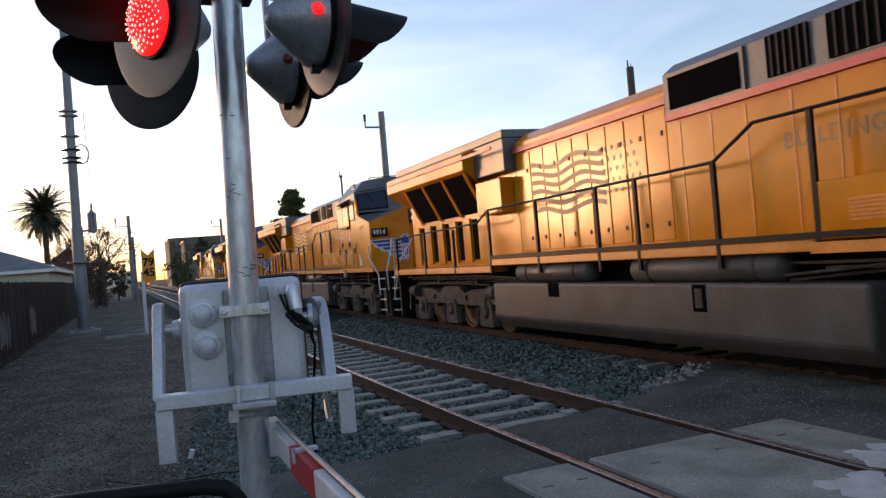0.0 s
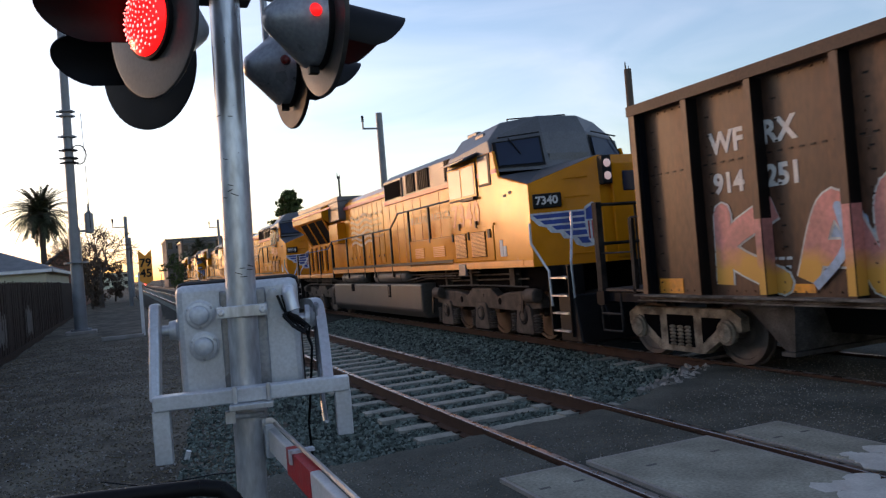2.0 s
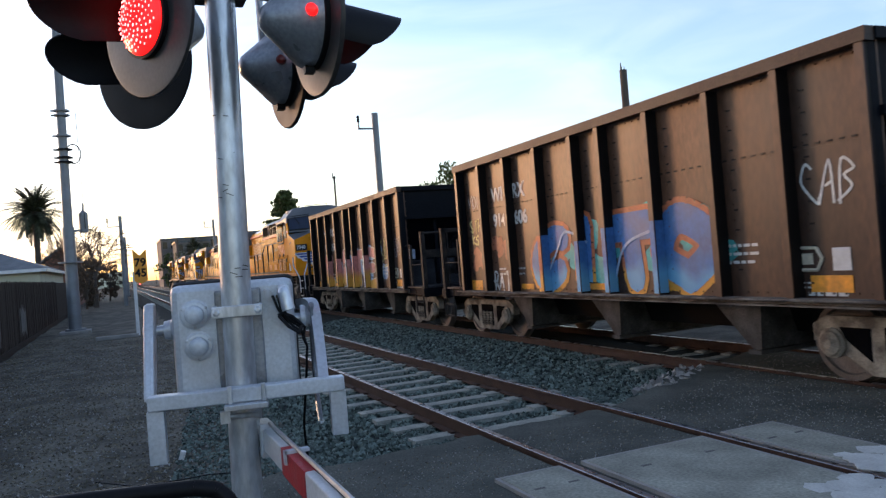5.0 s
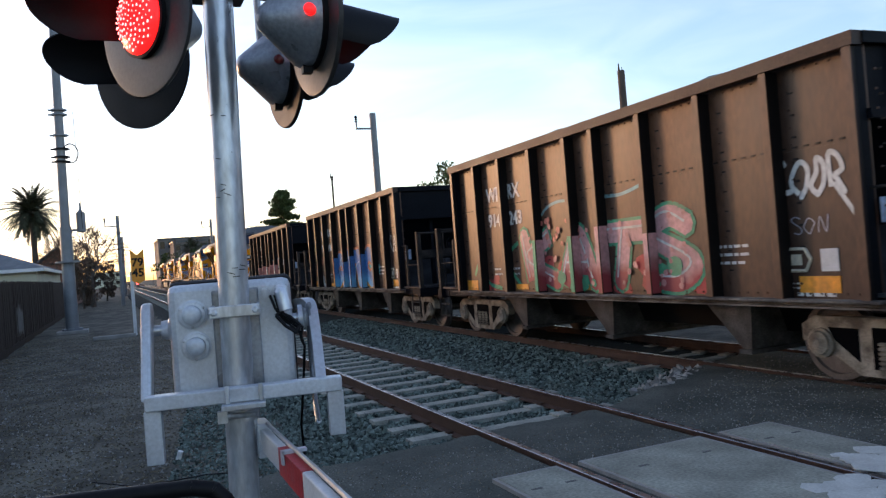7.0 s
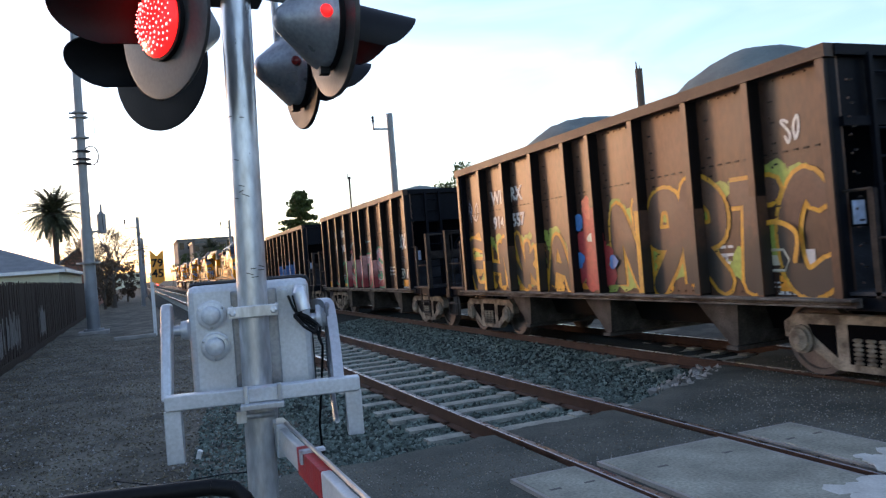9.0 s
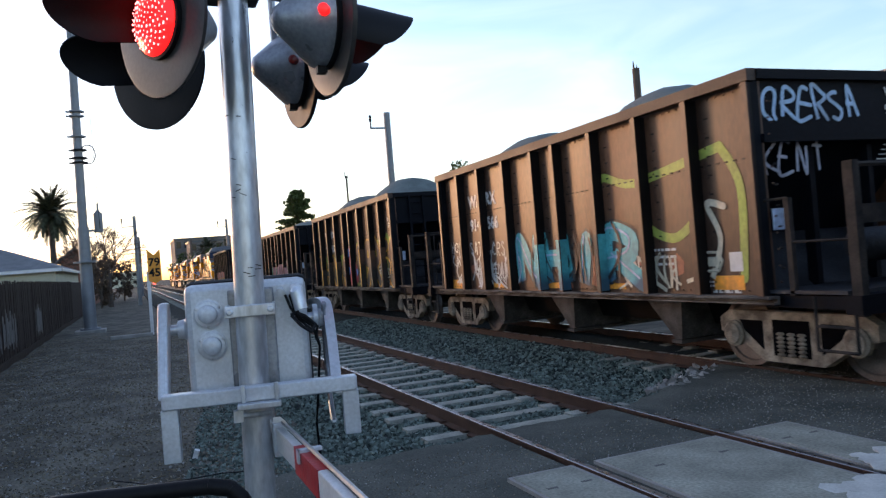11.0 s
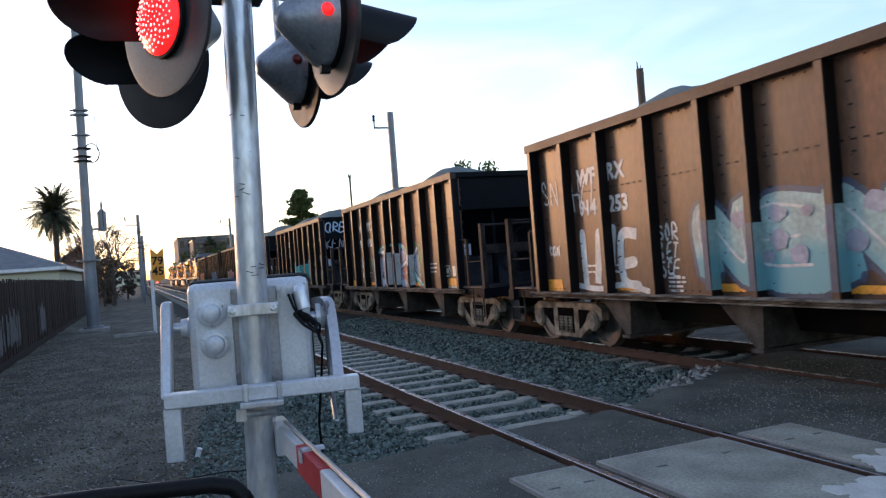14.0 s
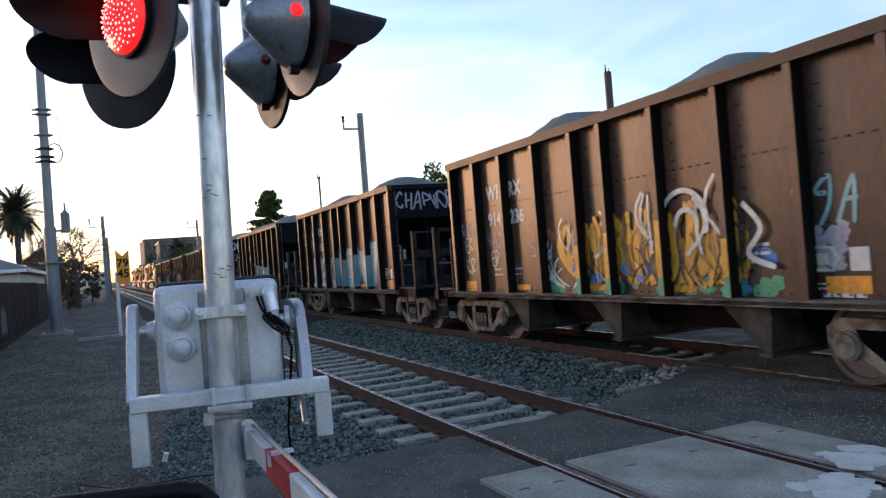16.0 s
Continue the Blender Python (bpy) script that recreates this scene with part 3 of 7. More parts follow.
def rounded(pts, n=5):
    """A soft curve through points."""
    if len(pts) < 3:
        return pts
    q = [pts[0]] + list(pts) + [pts[-1]]
    out = []
    for a, b, c, d in zip(q, q[1:], q[2:], q[3:]):
        for i in range(n):
            t = i / n
            out.append(tuple(.5 * (2 * v + (w - u) * t + (2 * u - 5 * v + 4 * w - x) * t * t + (3 * v - u - 3 * w + x) * t ** 3) for u, v, w, x in zip(a, b, c, d)))
    return out + [pts[-1]]


def hopper_shell_mesh():
    f = Form()
    L, X, Z = 4.9, 1.36, 3.55
    for s in (-1, 1):
        f.box(s * X - .012, s * X + .012, -L, L, .98, Z)
    return f.mesh("side_sheet", CAR)


def hopper_end_mesh():
    return Form().box(-1.46, 1.46, 4.84, 4.88, 2.85, 3.56).mesh("end_sheet", CAREND)


def slope_mesh():
    return Form().add([(-1.345, 4.84, 2.87), (1.345, 4.84, 2.87), (1.345, 3.2, 1.15), (-1.345, 3.2, 1.15), (-1.345, 4.78, 2.9), (1.345, 4.78, 2.9), (1.345, 3.14, 1.18), (-1.345, 3.14, 1.18)],
                      [(0, 1, 2, 3), (7, 6, 5, 4), (0, 4, 5, 1), (3, 2, 6, 7), (0, 3, 7, 4), (1, 5, 6, 2)]).mesh("slope_sheet", CAREND)


def corner_mesh():
    return Form().box(-.05, .05, -.06, .06, 1.0, 3.5).mesh("corner_post", CAREND)


def endbeam_mesh():
    return Form().box(-1.38, 1.38, 4.885, 4.95, 2.78, 2.88).mesh("end_beam", CAREND)


def hopper_frame_mesh():
    f = Form()
    f.box(-.25, .25, -6.25, 6.25, .72, 1.0)
    for s in (-1, 1):
        f.box(-1.5, 1.5, s * 6.05 - .1, s * 6.05 + .1, .82, 1.02)         # end sill
        f.box(s * 1.35 - .06, s * 1.35 + .06, -6.1, -4.8, .86, 1.0)
        f.box(s * 1.35 - .06, s * 1.35 + .06, 4.8, 6.1, .86, 1.0)
        for e in (-1, 1):
            f.add([(s * .5 - .04, e * 4.78, 1.0), (s * .5 + .04, e * 4.78, 1.0), (s * .5 + .04, e * 4.78, 2.75), (s * .5 - .04, e * 4.78, 2.75), (s * .5 - .04, e * 4.63, 1.0), (s * .5 + .04, e * 4.63, 1.0), (s * .5 + .04, e * 4.63, 2.7), (s * .5 - .04, e * 4.63, 2.7)],
                  [(0, 1, 2, 3), (7, 6, 5, 4), (0, 3, 7, 4), (1, 5, 6, 2)])
    return f.mesh("underframe", CAREND)


def sill_mesh():
    return Form().prism([(-1.46, .9), (-1.46, .995), (-1.62, .995), (-1.62, .97), (-1.5, .966), (-1.5, .925), (-1.55, .92), (-1.55, .9)], "y", -5.05, 5.05).mesh("side_sill", SILL)


def chute_mesh():
    f = Form().prism([(.44, .92), (-.4, .92), (-.36, .32), (-.24, .3)], "x", -1.15, 1.15)
    f.box(-1.2, 1.2, -.4, -.2, .26, .31)
    return f.mesh("chute", CHUTE)


def platform_mesh():
    return Form().box(-1.45, 1.45, 4.85, 5.95, 1.02, 1.06).mesh("platform", DUSTBLACK)


def reservoir_mesh():
    return Form().turned((-.75, 5.3, 1.5), (1, 0, 0), [(0, .02), (.03, .16), (.1, .2), (1.2, .2), (1.27, .16), (1.3, .02)], 16).mesh("air_reservoir", DUSTBLACK, True)


def valve_mesh():
    return Form().box(-.55, -.15, 5.45, 5.75, 1.06, 1.6).mesh("brake_valve", DUSTBLACK)


def brakewheel_mesh():
    f = Form()
    for k in range(16):
        p, q = 2 * math.pi * k / 16, 2 * math.pi * (k + 1) / 16
        f.rod((.35 + .28 * math.cos(p), 5.98, 2.0 + .28 * math.sin(p)), (.35 + .28 * math.cos(q), 5.98, 2.0 + .28 * math.sin(q)), .016, 6)
    for k in range(4):
        f.rod((.35, 5.96, 2.0), (.35 + .28 * math.cos(k * 1.5708), 5.98, 2.0 + .28 * math.sin(k * 1.5708)), .014, 6)
    f.box(.2, .5, 5.8, 5.92, 1.3, 2.1)
    return f.mesh("brake_wheel", CAREND)


def baffle_mesh():
    return Form().add([(-1.34, 4.7, 1.05), (1.34, 4.7, 1.05), (1.34, 3.7, 1.75), (-1.34, 3.7, 1.75), (-1.34, 4.7, 1.02), (1.34, 4.7, 1.02), (1.34, 3.7, 1.72), (-1.34, 3.7, 1.72)], [(0, 1, 2, 3), (7, 6, 5, 4), (0, 3, 7, 4), (1, 5, 6, 2), (0, 4, 5, 1), (3, 2, 6, 7)]).mesh("floor_slope", DUSTBLACK)


def coupler_mesh():
    return Form().prism([(-.12, 6.2), (.12, 6.2), (.12, 6.42), (.17, 6.48), (.16, 6.66), (-.02, 6.62), (-.2, 6.66), (-.2, 6.45), (-.12, 6.42)], "z", .64, .94).mesh("coupler", CAREND)


def railing_mesh():
    f = Form()
    for sx in (-1, 1):
        f.box(sx * 1.42 - .05, sx * 1.42 + .05, 6.02, 6.14, .8, 2.4)
        f.box(sx * 1.42 - .03, sx * 1.42 + .03, 5.2, 5.27, 1.0, 2.1)
        f.rod((sx * 1.42, 4.9, 2.1), (sx * 1.42, 5.24, 2.1), .018, 6)
        f.rod((sx * 1.42, 5.24, 1.6), (sx * 1.42, 6.08, 1.6), .016, 6)
        for z in (.42, .68):
            f.rod((sx * 1.48, 5.55, z), (sx * 1.48, 6.05, z), .018, 6)
        for y in (5.55, 6.05):
            f.rod((sx * 1.48, y, .42), (sx * 1.48, y, 1.0), .018, 6)
    f.rod((-1.42, 6.08, 2.36), (1.42, 6.08, 2.36), .03, 6)
    f.rod((-1.42, 6.08, 1.75), (-.4, 6.08, 1.75), .03, 6)
    f.box(.3, 1.4, 6.03, 6.08, 1.75, 1.95)
    for x in (-.7, .2, .75):
        f.rod((x, 6.08, 1.0), (x, 6.08, 2.36), .02, 6)
    return f.mesh("end_railing", RAILING)


def ladder_mesh():
    f = Form()
    for x in (.55, .95):
        f.box(x - .03, x + .03, 4.92, 4.98, 1.1, 3.55)
    for k in range(8):
        f.rod((.55, 4.95, 1.25 + k * .3), (.95, 4.95, 1.25 + k * .3), .015, 6)
    return f.mesh("ladder", CAREND)


SKIN = -1.374


def rib_mesh():
    f = Form()
    f.prism([(-.185, -.05), (-.185, .05), (-.17, .05), (-.17, -.05)], "z", .99, 3.5)
    return f.mesh("rib", CAR)


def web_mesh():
    # flank turned from the sun: its shade is part of the colour
    return Form().prism([(-.169, -.048), (-.169, .02), (0, .02), (0, -.048)], "z", .99, 3.5).mesh("web", CARSHADE)


def seam_mesh():
    f = Form()
    f.box(-1.378, -1.373, -4.8, 4.8, 2.6, 2.68)
    for k in range(65):
        f.rod((-1.373, -4.8 + k * .15, 1.04), (-1.39, -4.8 + k * .15, 1.04), .012, 5)
        f.rod((-1.373, -4.8 + k * .15, 3.46), (-1.39, -4.8 + k * .15, 3.46), .012, 5)
    for y in RIBS:
        for k in range(12):
            f.rod((-1.373, y - .17, 1.15 + k * .19), (-1.392, y - .17, 1.15 + k * .19), .013, 5)
    return f.mesh("rivet_seam", CAR)


def dash_mesh():
    f = Form()
    for k in range(64):
        f.box(-1.39, -1.377, -4.78 + k * .15, -4.72 + k * .15, 2.625, 2.645)
    for y in RIBS:
        for k in range(9):
            f.box(-1.386, -1.373, y - .24, y - .19, 1.3 + k * .24, 1.32 + k * .24)
    return f.mesh("rivet_line", BLACK)


def rim_mesh():
    f = Form()
    for s in (-1, 1):
        f.box(s * 1.5 - .07, s * 1.5 + .07, -4.94, 4.94, 3.5, 3.64)
    return f.mesh("top_rim", CARRIM)


def end_rim_mesh():
    return Form().box(-1.43, 1.43, 4.83, 4.96, 3.52, 3.635).mesh("end_rim", CAREND)


def load_form(seed, high):
    r = random.Random(seed)
    c1, c2 = r.uniform(1.6, 2.6), r.uniform(-2.7, -1.8)
    f = Form()
    nx, ny = 12, 44
    for j in range(ny + 1):
        for i in range(nx + 1):
            x, y = -1.355 + 2.71 * i / nx, -4.6 + 9.2 * j / ny
            e = max(0, 1 - (x / 1.45) ** 2)
            h = high * (math.exp(-((y - c1) / 1.5) ** 2) + math.exp(-((y - c2) / 1.4) ** 2)) * e ** .7
            f.v.append((x, y, 3.38 + h * 2.25 + .05 * noise.noise((x * 4, y * 4, seed)) + .12 * noise.noise((x, y * .9, seed + 9))))
    f.f = [(j * (nx + 1) + i, j * (nx + 1) + i + 1, (j + 1) * (nx + 1) + i + 1, (j + 1) * (nx + 1) + i) for j in range(ny) for i in range(nx)]
    return f


def side_letters(car, name, words, size, y, z, material, label="", x=-1.378, bold=0.0, shear=0.0, spacing=1.0, thick=.002):
    return letters(name, words, size, Matrix.Translation((x, y, z)) @ SIDE, material, car, label, bold, thick, shear, spacing)


def bars(car, name, rows, y, z, w, h, gap, material, label="", x=-1.376):
    f = Form()
    r = random.Random(int(y * 100) + rows)
    for k in range(rows):
        a = y + w / 2
        while a > y - w / 2 + .04:
            l = r.uniform(.04, .14)
            f.box(x - .002, x + .002, max(a - l, y - w / 2), a, z - k * gap - h / 2, z - k * gap + h / 2)
            a -= l + .03
    return tagged(part(name, f, material, car), label or "small stencilled lines", kind="stuff")


def hopper(k, number, load=0.0, ladder=False):
    car = thing("hopper_car", pose(TRACK, -8.375 - 13.45 * (k - 1), 0), "rusty brown ribbed hopper car, spray-painted" + (", heaped with grey stone" if load else ", empty"), "hopper car", "hopper cars of the train")
    MOVING.append((car, TRACK, -8.375 - 13.45 * (k - 1)))
    I = Matrix()
    shared("shell", "side_sheet", car, I, hopper_shell_mesh)
    shared("seam", "rivet_seam", car, I, seam_mesh)
    tagged(shared("dash", "rivet_line", car, I, dash_mesh), "dark lines of rivets", kind="stuff")
    for e in (0, 180):
        shared("sill", "side_sill", car, pose(0, 0, 0, 0, 0, e), sill_mesh, "dusty side sill")
    shared("rim", "top_rim", car, I, rim_mesh)
    shared("frame", "underframe", car, I, hopper_frame_mesh, "black steel underframe")
    for y in RIBS:
        for sx in (-1, 1):
            shared("rib", "rib", car, pose(sx * 1.367, y, 0, 0, 0, 0 if sx < 0 else 180), rib_mesh)
            shared("web", "rib_web", car, pose(sx * 1.367, y, 0, 0, 0, 0) @ (Matrix() if sx < 0 else Matrix.Scale(-1, 4, (1, 0, 0))), web_mesh, "rib web, dark paint with shade in the colour")
    for e in (0, 180):
        shared("end", "end_sheet", car, pose(0, 0, 0, 0, 0, e), hopper_end_mesh, "black sloping end sheet")
        turn = pose(0, 0, 0, 0, 0, e)
        shared("erim", "end_rim", car, turn, end_rim_mesh)
        shared("slope", "slope_sheet", car, turn, slope_mesh)
        shared("ebeam", "end_beam", car, turn, endbeam_mesh)
        for sx in (-1, 1):
            shared("corner", "corner_post", car, turn @ pose(sx * 1.44, 4.84, 0), corner_mesh)
        for key, name, build in (("plat", "platform", platform_mesh), ("resv", "air_reservoir", reservoir_mesh), ("valve", "brake_valve", valve_mesh), ("bwheel", "brake_wheel", brakewheel_mesh), ("baffle", "floor_slope", baffle_mesh), ("coupler", "coupler", coupler_mesh)):
            shared(key, name, car, turn, build)
        shared("railing", "end_railing", car, pose(0, 0, 0, 0, 0, e), railing_mesh, "rusty black steel end railing")
    if ladder:
        shared("ladder", "ladder", car, pose(0, 0, 0, 0, 0, 180), ladder_mesh)
    # added filler body, coloured dark for the shade under the car
    shared("belly", "belly_shade_fill", car, I, lambda: Form().prism([(-.75, .95), (-.55, .48), (.55, .48), (.75, .95)], "y", -3.5, 3.5).mesh("belly_shade_fill", CARSHADE), "added dark fill for the shade under the car")
    for y in (3.05, .3, -2.55):
        shared("chute", "chute", car, pose(0, y, 0), chute_mesh, "dusty grey discharge chute")
    for y in (4.78, -4.78):
        freight_truck(car, y)
    if load:
        part("load", load_form(k, load), LOAD, car, "heap of blue-grey crushed stone", True)
    # stencilled marks
    side_letters(car, "mark", "WF", .37, 3.27, 2.86, LETTERW, bold=.013)
    side_letters(car, "mark", "RX", .37, 2.46, 2.86, LETTERW, bold=.013)
    side_letters(car, "mark", "914", .34, 3.28, 2.36, LETTERW, bold=.013)
    side_letters(car, "mark", number, .34, 2.43, 2.36, LETTERW, bold=.013)
    bars(car, "stencil_line", 3, -2.9, 1.6, .62, .036, .1, LETTERW)
    bars(car, "stencil_line", 2, -3.9, 1.15, .36, .02, .05, LETTERW)
    bars(car, "stencil_line", 2, 3.28, 1.42, .32, .035, .1, LETTERW)
    bars(car, "stencil_line", 2, 2.55, 1.42, .34, .035, .1, LETTERW)
    bars(car, "stencil_line", 1, -4.15, 1.03, .55, .04, .1, LETTERW)
    ring = Form()
    pts = [(.24, .0), (.17, .12), (-.17, .12), (-.24, .0), (-.17, -.12), (.17, -.12)]
    for (a, b), (c, d) in zip(pts, pts[1:] + pts[:1]):
        ring.rod((-1.378, -3.85 + a, 1.41 + b), (-1.378, -3.85 + c, 1.41 + d), .02, 5)
    part("plate_ring", ring, paint("cream", (.6, .55, .42)), car)
    part("service_plate", Form().box(-1.38, -1.374, -3.97, -3.73, 1.35, 1.47), paint("cream", (.6, .55, .42)), car)
    part("data_sheet", Form().box(-1.382, -1.374, -4.44, -4.22, 1.28, 1.52), LETTERW, car, "pale inspection sheet")
    for y, w, z0, z1 in ((-4.18, .26, 1.05, 1.23), (-1.76, .23, 1.04, 1.13), (.15, .22, 1.04, 1.14), (2.36, .23, 1.03, 1.13), (4.5, .24, 1.0, 1.2)):
        part("reflector_patch", Form().box(-1.381, -1.373, y - w, y + w, z0, z1), paint("orange", (.85, .33, .02)), car, "orange reflective patch")
    for kk, (w, zz) in enumerate(((.42, 3.38), (.42, 3.16))):
        letters("mark", ("WFRX", "914" + number)[kk], .17, Matrix.Translation((.95, -4.892, zz)) @ pose(0, 0, 0, 90, 0, 0), LETTERW, car, bold=.003)
    for kk in range(5):
        part("end_stencil", Form().box(.72 - kk * .05, 1.08 - kk * .04, -4.82, -4.815, 2.72 - kk * .06, 2.732 - kk * .06), LETTERW, car)
    part("end_notice", Form().box(-1.36, -1.2, -4.96, -4.94, 1.75, 2.0), paint("bluewhite", (.45, .55, .7)), car)
    return car


CARS = {1: hopper(1, "251", 0.0), 2: hopper(2, "606", .12), 3: hopper(3, "243", .27, True), 4: hopper(4, "557", .38, True),
        5: hopper(5, "566", .33), 6: hopper(6, "610", .31), 7: hopper(7, "253", .31), 8: hopper(8, "236", .34)}


# ---- spray paint on the car sides ----
GLYPHS = {"K": [[(0, 0), (0, 1)], [(.75, 1), (.05, .5), (.8, 0)]], "A": [[(0, 0), (.4, 1), (.8, 0)], [(.15, .4), (.65, .4)]], "E": [[(.75, 1), (0, 1), (0, 0), (.78, 0)], [(0, .5), (.6, .5)]],
          "T": [[(0, 1), (.8, 1)], [(.4, 1), (.4, 0)]], "R": [[(0, 0), (0, 1), (.6, .92), (.62, .6), (0, .5)], [(.15, .5), (.8, 0)]], "N": [[(0, 0), (0, 1), (.7, 0), (.7, 1)]],
          "S": [[(.7, .85), (.35, 1), (0, .78), (.65, .35), (.4, 0), (0, .12)]], "H": [[(0, 0), (0, 1)], [(.7, 0), (.7, 1)], [(0, .5), (.7, .5)]], "I": [[(.3, 0), (.3, 1)]],
          "O": [[(.35, 0), (0, .3), (0, .7), (.35, 1), (.7, .7), (.7, .3), (.35, 0)]], "P": [[(0, 0), (0, 1), (.6, .95), (.65, .6), (0, .45)]], "M": [[(0, 0), (.05, 1), (.4, .4), (.75, 1), (.8, 0)]],
          "W": [[(0, 1), (.2, 0), (.4, .7), (.6, 0), (.85, 1)]], "C": [[(.7, .85), (.35, 1), (0, .6), (.1, .15), (.4, 0), (.7, .15)]], "B": [[(0, 0), (0, 1), (.6, .8), (.05, .52), (.65, .25), (0, 0)]], "D": [[(0, 0), (0, 1), (.6, .7), (.6, .3), (0, 0)]],
          "9": [[(.6, .55), (.1, .6), (.1, .95), (.6, 1), (.62, .5), (.3, 0)]]}


def ribbon(f, pts, w, x, joint=True):
    """A flat painted band through points (y, z) of a car side, proud of the sheet at x."""
    for (a, b), (c, d) in zip(pts, pts[1:]):
        l = math.hypot(c - a, d - b) or 1
        n = (-(d - b) / l * w / 2, (c - a) / l * w / 2)
        f.add([(x, a + n[0], b + n[1]), (x, c + n[0], d + n[1]), (x, c - n[0], d - n[1]), (x, a - n[0], b - n[1])], [(0, 1, 2, 3)])
        x -= .00003
        if joint:
            f.add([(x, c + math.cos(q * .785) * w / 2, d + math.sin(q * .785) * w / 2) for q in range(8)], [tuple(range(8))])
            x -= .00003
    return x


def piece(car, words, y0, y1, z0, z1, fill, outline, shine=None, fat=.2, seed=1, lean=.1, edge=.07, ragged_by=.05):
    """A row of fat outlined letter shapes from y0 (far end) to y1."""
    r = random.Random(seed)
    step = (y0 - y1) / len(words)
    fo, ff, fs = Form(), Form(), Form()
    xo, xf, xs = SKIN - .007, SKIN - .014, SKIN - .021
    for i, ch in enumerate(words):
        ya = y0 - i * step - .12 * step
        tilt, dz = r.uniform(-lean, lean), r.uniform(-.06, .06)
        for st in GLYPHS[ch]:
            pts = []
            for u, v in st:
                z = z0 + fat * .5 + dz * v + (z1 - z0 - fat) * v
                pts.append((ya - (u * step * .95 + tilt * (v - .5)) + r.uniform(-ragged_by, ragged_by), max(z0 + fat * .4, z + r.uniform(-ragged_by, ragged_by))))
            pts = rounded(pts)
            xo = ribbon(fo, pts, fat + edge * 2, xo)
            xf = ribbon(ff, pts, fat, xf)
            if shine:
                xs = ribbon(fs, [(p[0] + fat * .22, p[1] + fat * .2) for p in pts], .035, xs)
    for y in RIBS:
        if y1 < y < y0:
            zt = z1 - r.uniform(.1, .4)
            part("painted_rib_face", Form().box(-1.556, -1.5535, y - .048, y + .048, z0 + .02, zt), fill if r.random() < .6 else outline, car, "rib face sprayed over")
            part("painted_rib_web", Form().box(-1.535, -1.385, y - .0512, y - .0492, z0 + .02, zt), fill, car, "rib web sprayed over")
    tagged(part("paint_outline", fo, outline, car), "sprayed letter outline", kind="stuff")
    tagged(part("paint_fill", ff, fill, car), "sprayed letter fill", kind="stuff")
    if shine:
        tagged(part("paint_highlight", fs, shine, car), "sprayed highlight lines", kind="stuff")


def tag(car, words, y, z, h, material, seed=1, w=.03, width=.5, x=None, end=False):
    """A thin hand-sprayed scribble."""
    r = random.Random(seed)
    f = Form()
    xx = SKIN - .004 if x is None else x
    for i, ch in enumerate(words):
        for st in GLYPHS[ch]:
            pts = [(y - (i + u * .9) * h * width + (v - .5) * .1 * h + r.uniform(-.05, .05) * h * 2 + .12 * h * math.sin(v * 3 + i), z + v * h + r.uniform(-.06, .06) * h * 2) for u, v in st]
            xx = ribbon(f, rounded(pts, 4), w, xx)
    if end:
        f.v = [(-q[1], -4.885 + (q[0] - SKIN), q[2]) for q in f.v]
    return tagged(part("spray_tag", f, material, car), "thin sprayed scribble", kind="stuff")


def cloud(car, y0, y1, z0, z1, material, n, size, seed, x=-.002):
    """Overlapping sprayed blots."""
    r = random.Random(seed)
    f = Form()
    xx = SKIN + x
    for _ in range(n):
        y, z, s = r.uniform(y1, y0), r.uniform(z0, z1), size * r.uniform(.5, 1.2)
        k = 11
        f.add([(xx, y + math.cos(q * 6.283 / k) * s * r.uniform(.7, 1.15), max(1.0, z + math.sin(q * 6.283 / k) * s * .8 * r.uniform(.7, 1.15))) for q in range(k)], [tuple(range(k))])
        xx -= .00006
    return tagged(part("paint_cloud", f, material, car), "soft sprayed patch of colour", kind="stuff")


def flames(car, y0, y1, z0, z1, material, n, w, seed, x=-.01):
    """Curved upward strokes."""
    r = random.Random(seed)
    f = Form()
    xx = SKIN + x
    for _ in range(n):
        y, z, h, b = r.uniform(y1, y0), z0 + r.uniform(0, .2), (z1 - z0) * r.uniform(.4, 1), r.uniform(-.8, .8)
        xx = ribbon(f, [(y + b * math.sin(t * 2.6) * .5, z + h * t) for t in (0, .2, .4, .6, .8, 1)], w * r.uniform(.6, 1.2), xx)
    return tagged(part("paint_stroke", f, material, car), "curved sprayed strokes", kind="stuff")


pink, salmon = paint("pink", (.62, .28, .26)), paint("salmon", (.58, .17, .13))
sky_blue, blue, teal = paint("sky_blue", (.35, .5, .68)), paint("blue", (.05, .2, .5)), paint("teal", (.06, .42, .4))
white, cream = paint("white", (.6, .62, .6)), paint("cream", (.6, .55, .42))
gold, green, lime = paint("gold", (.66, .33, .02)), paint("green", (.05, .32, .17)), paint("lime", (.34, .42, .07))
black, red, rust = paint("black", (.02, .018, .017)), paint("red", (.42, .04, .04)), paint("rust", (.36, .12, .06))
lavender, pale_yellow, dim_teal = paint("lavender", (.32, .33, .4)), paint("pale_yellow", (.55, .5, .2)), paint("dim_teal", (.22, .42, .43))
violet = paint("violet", (.1, .09, .2))

pink_gold = two_tone("pink_over_gold", (.62, .25, .22), (.62, .32, .05), 1.42)
rose_red = two_tone("rose_over_red", (.6, .32, .31), (.3, .045, .05), 1.38)
brown_black = two_tone("brown_over_black", (.1, .05, .03), (.022, .018, .015), 1.7)


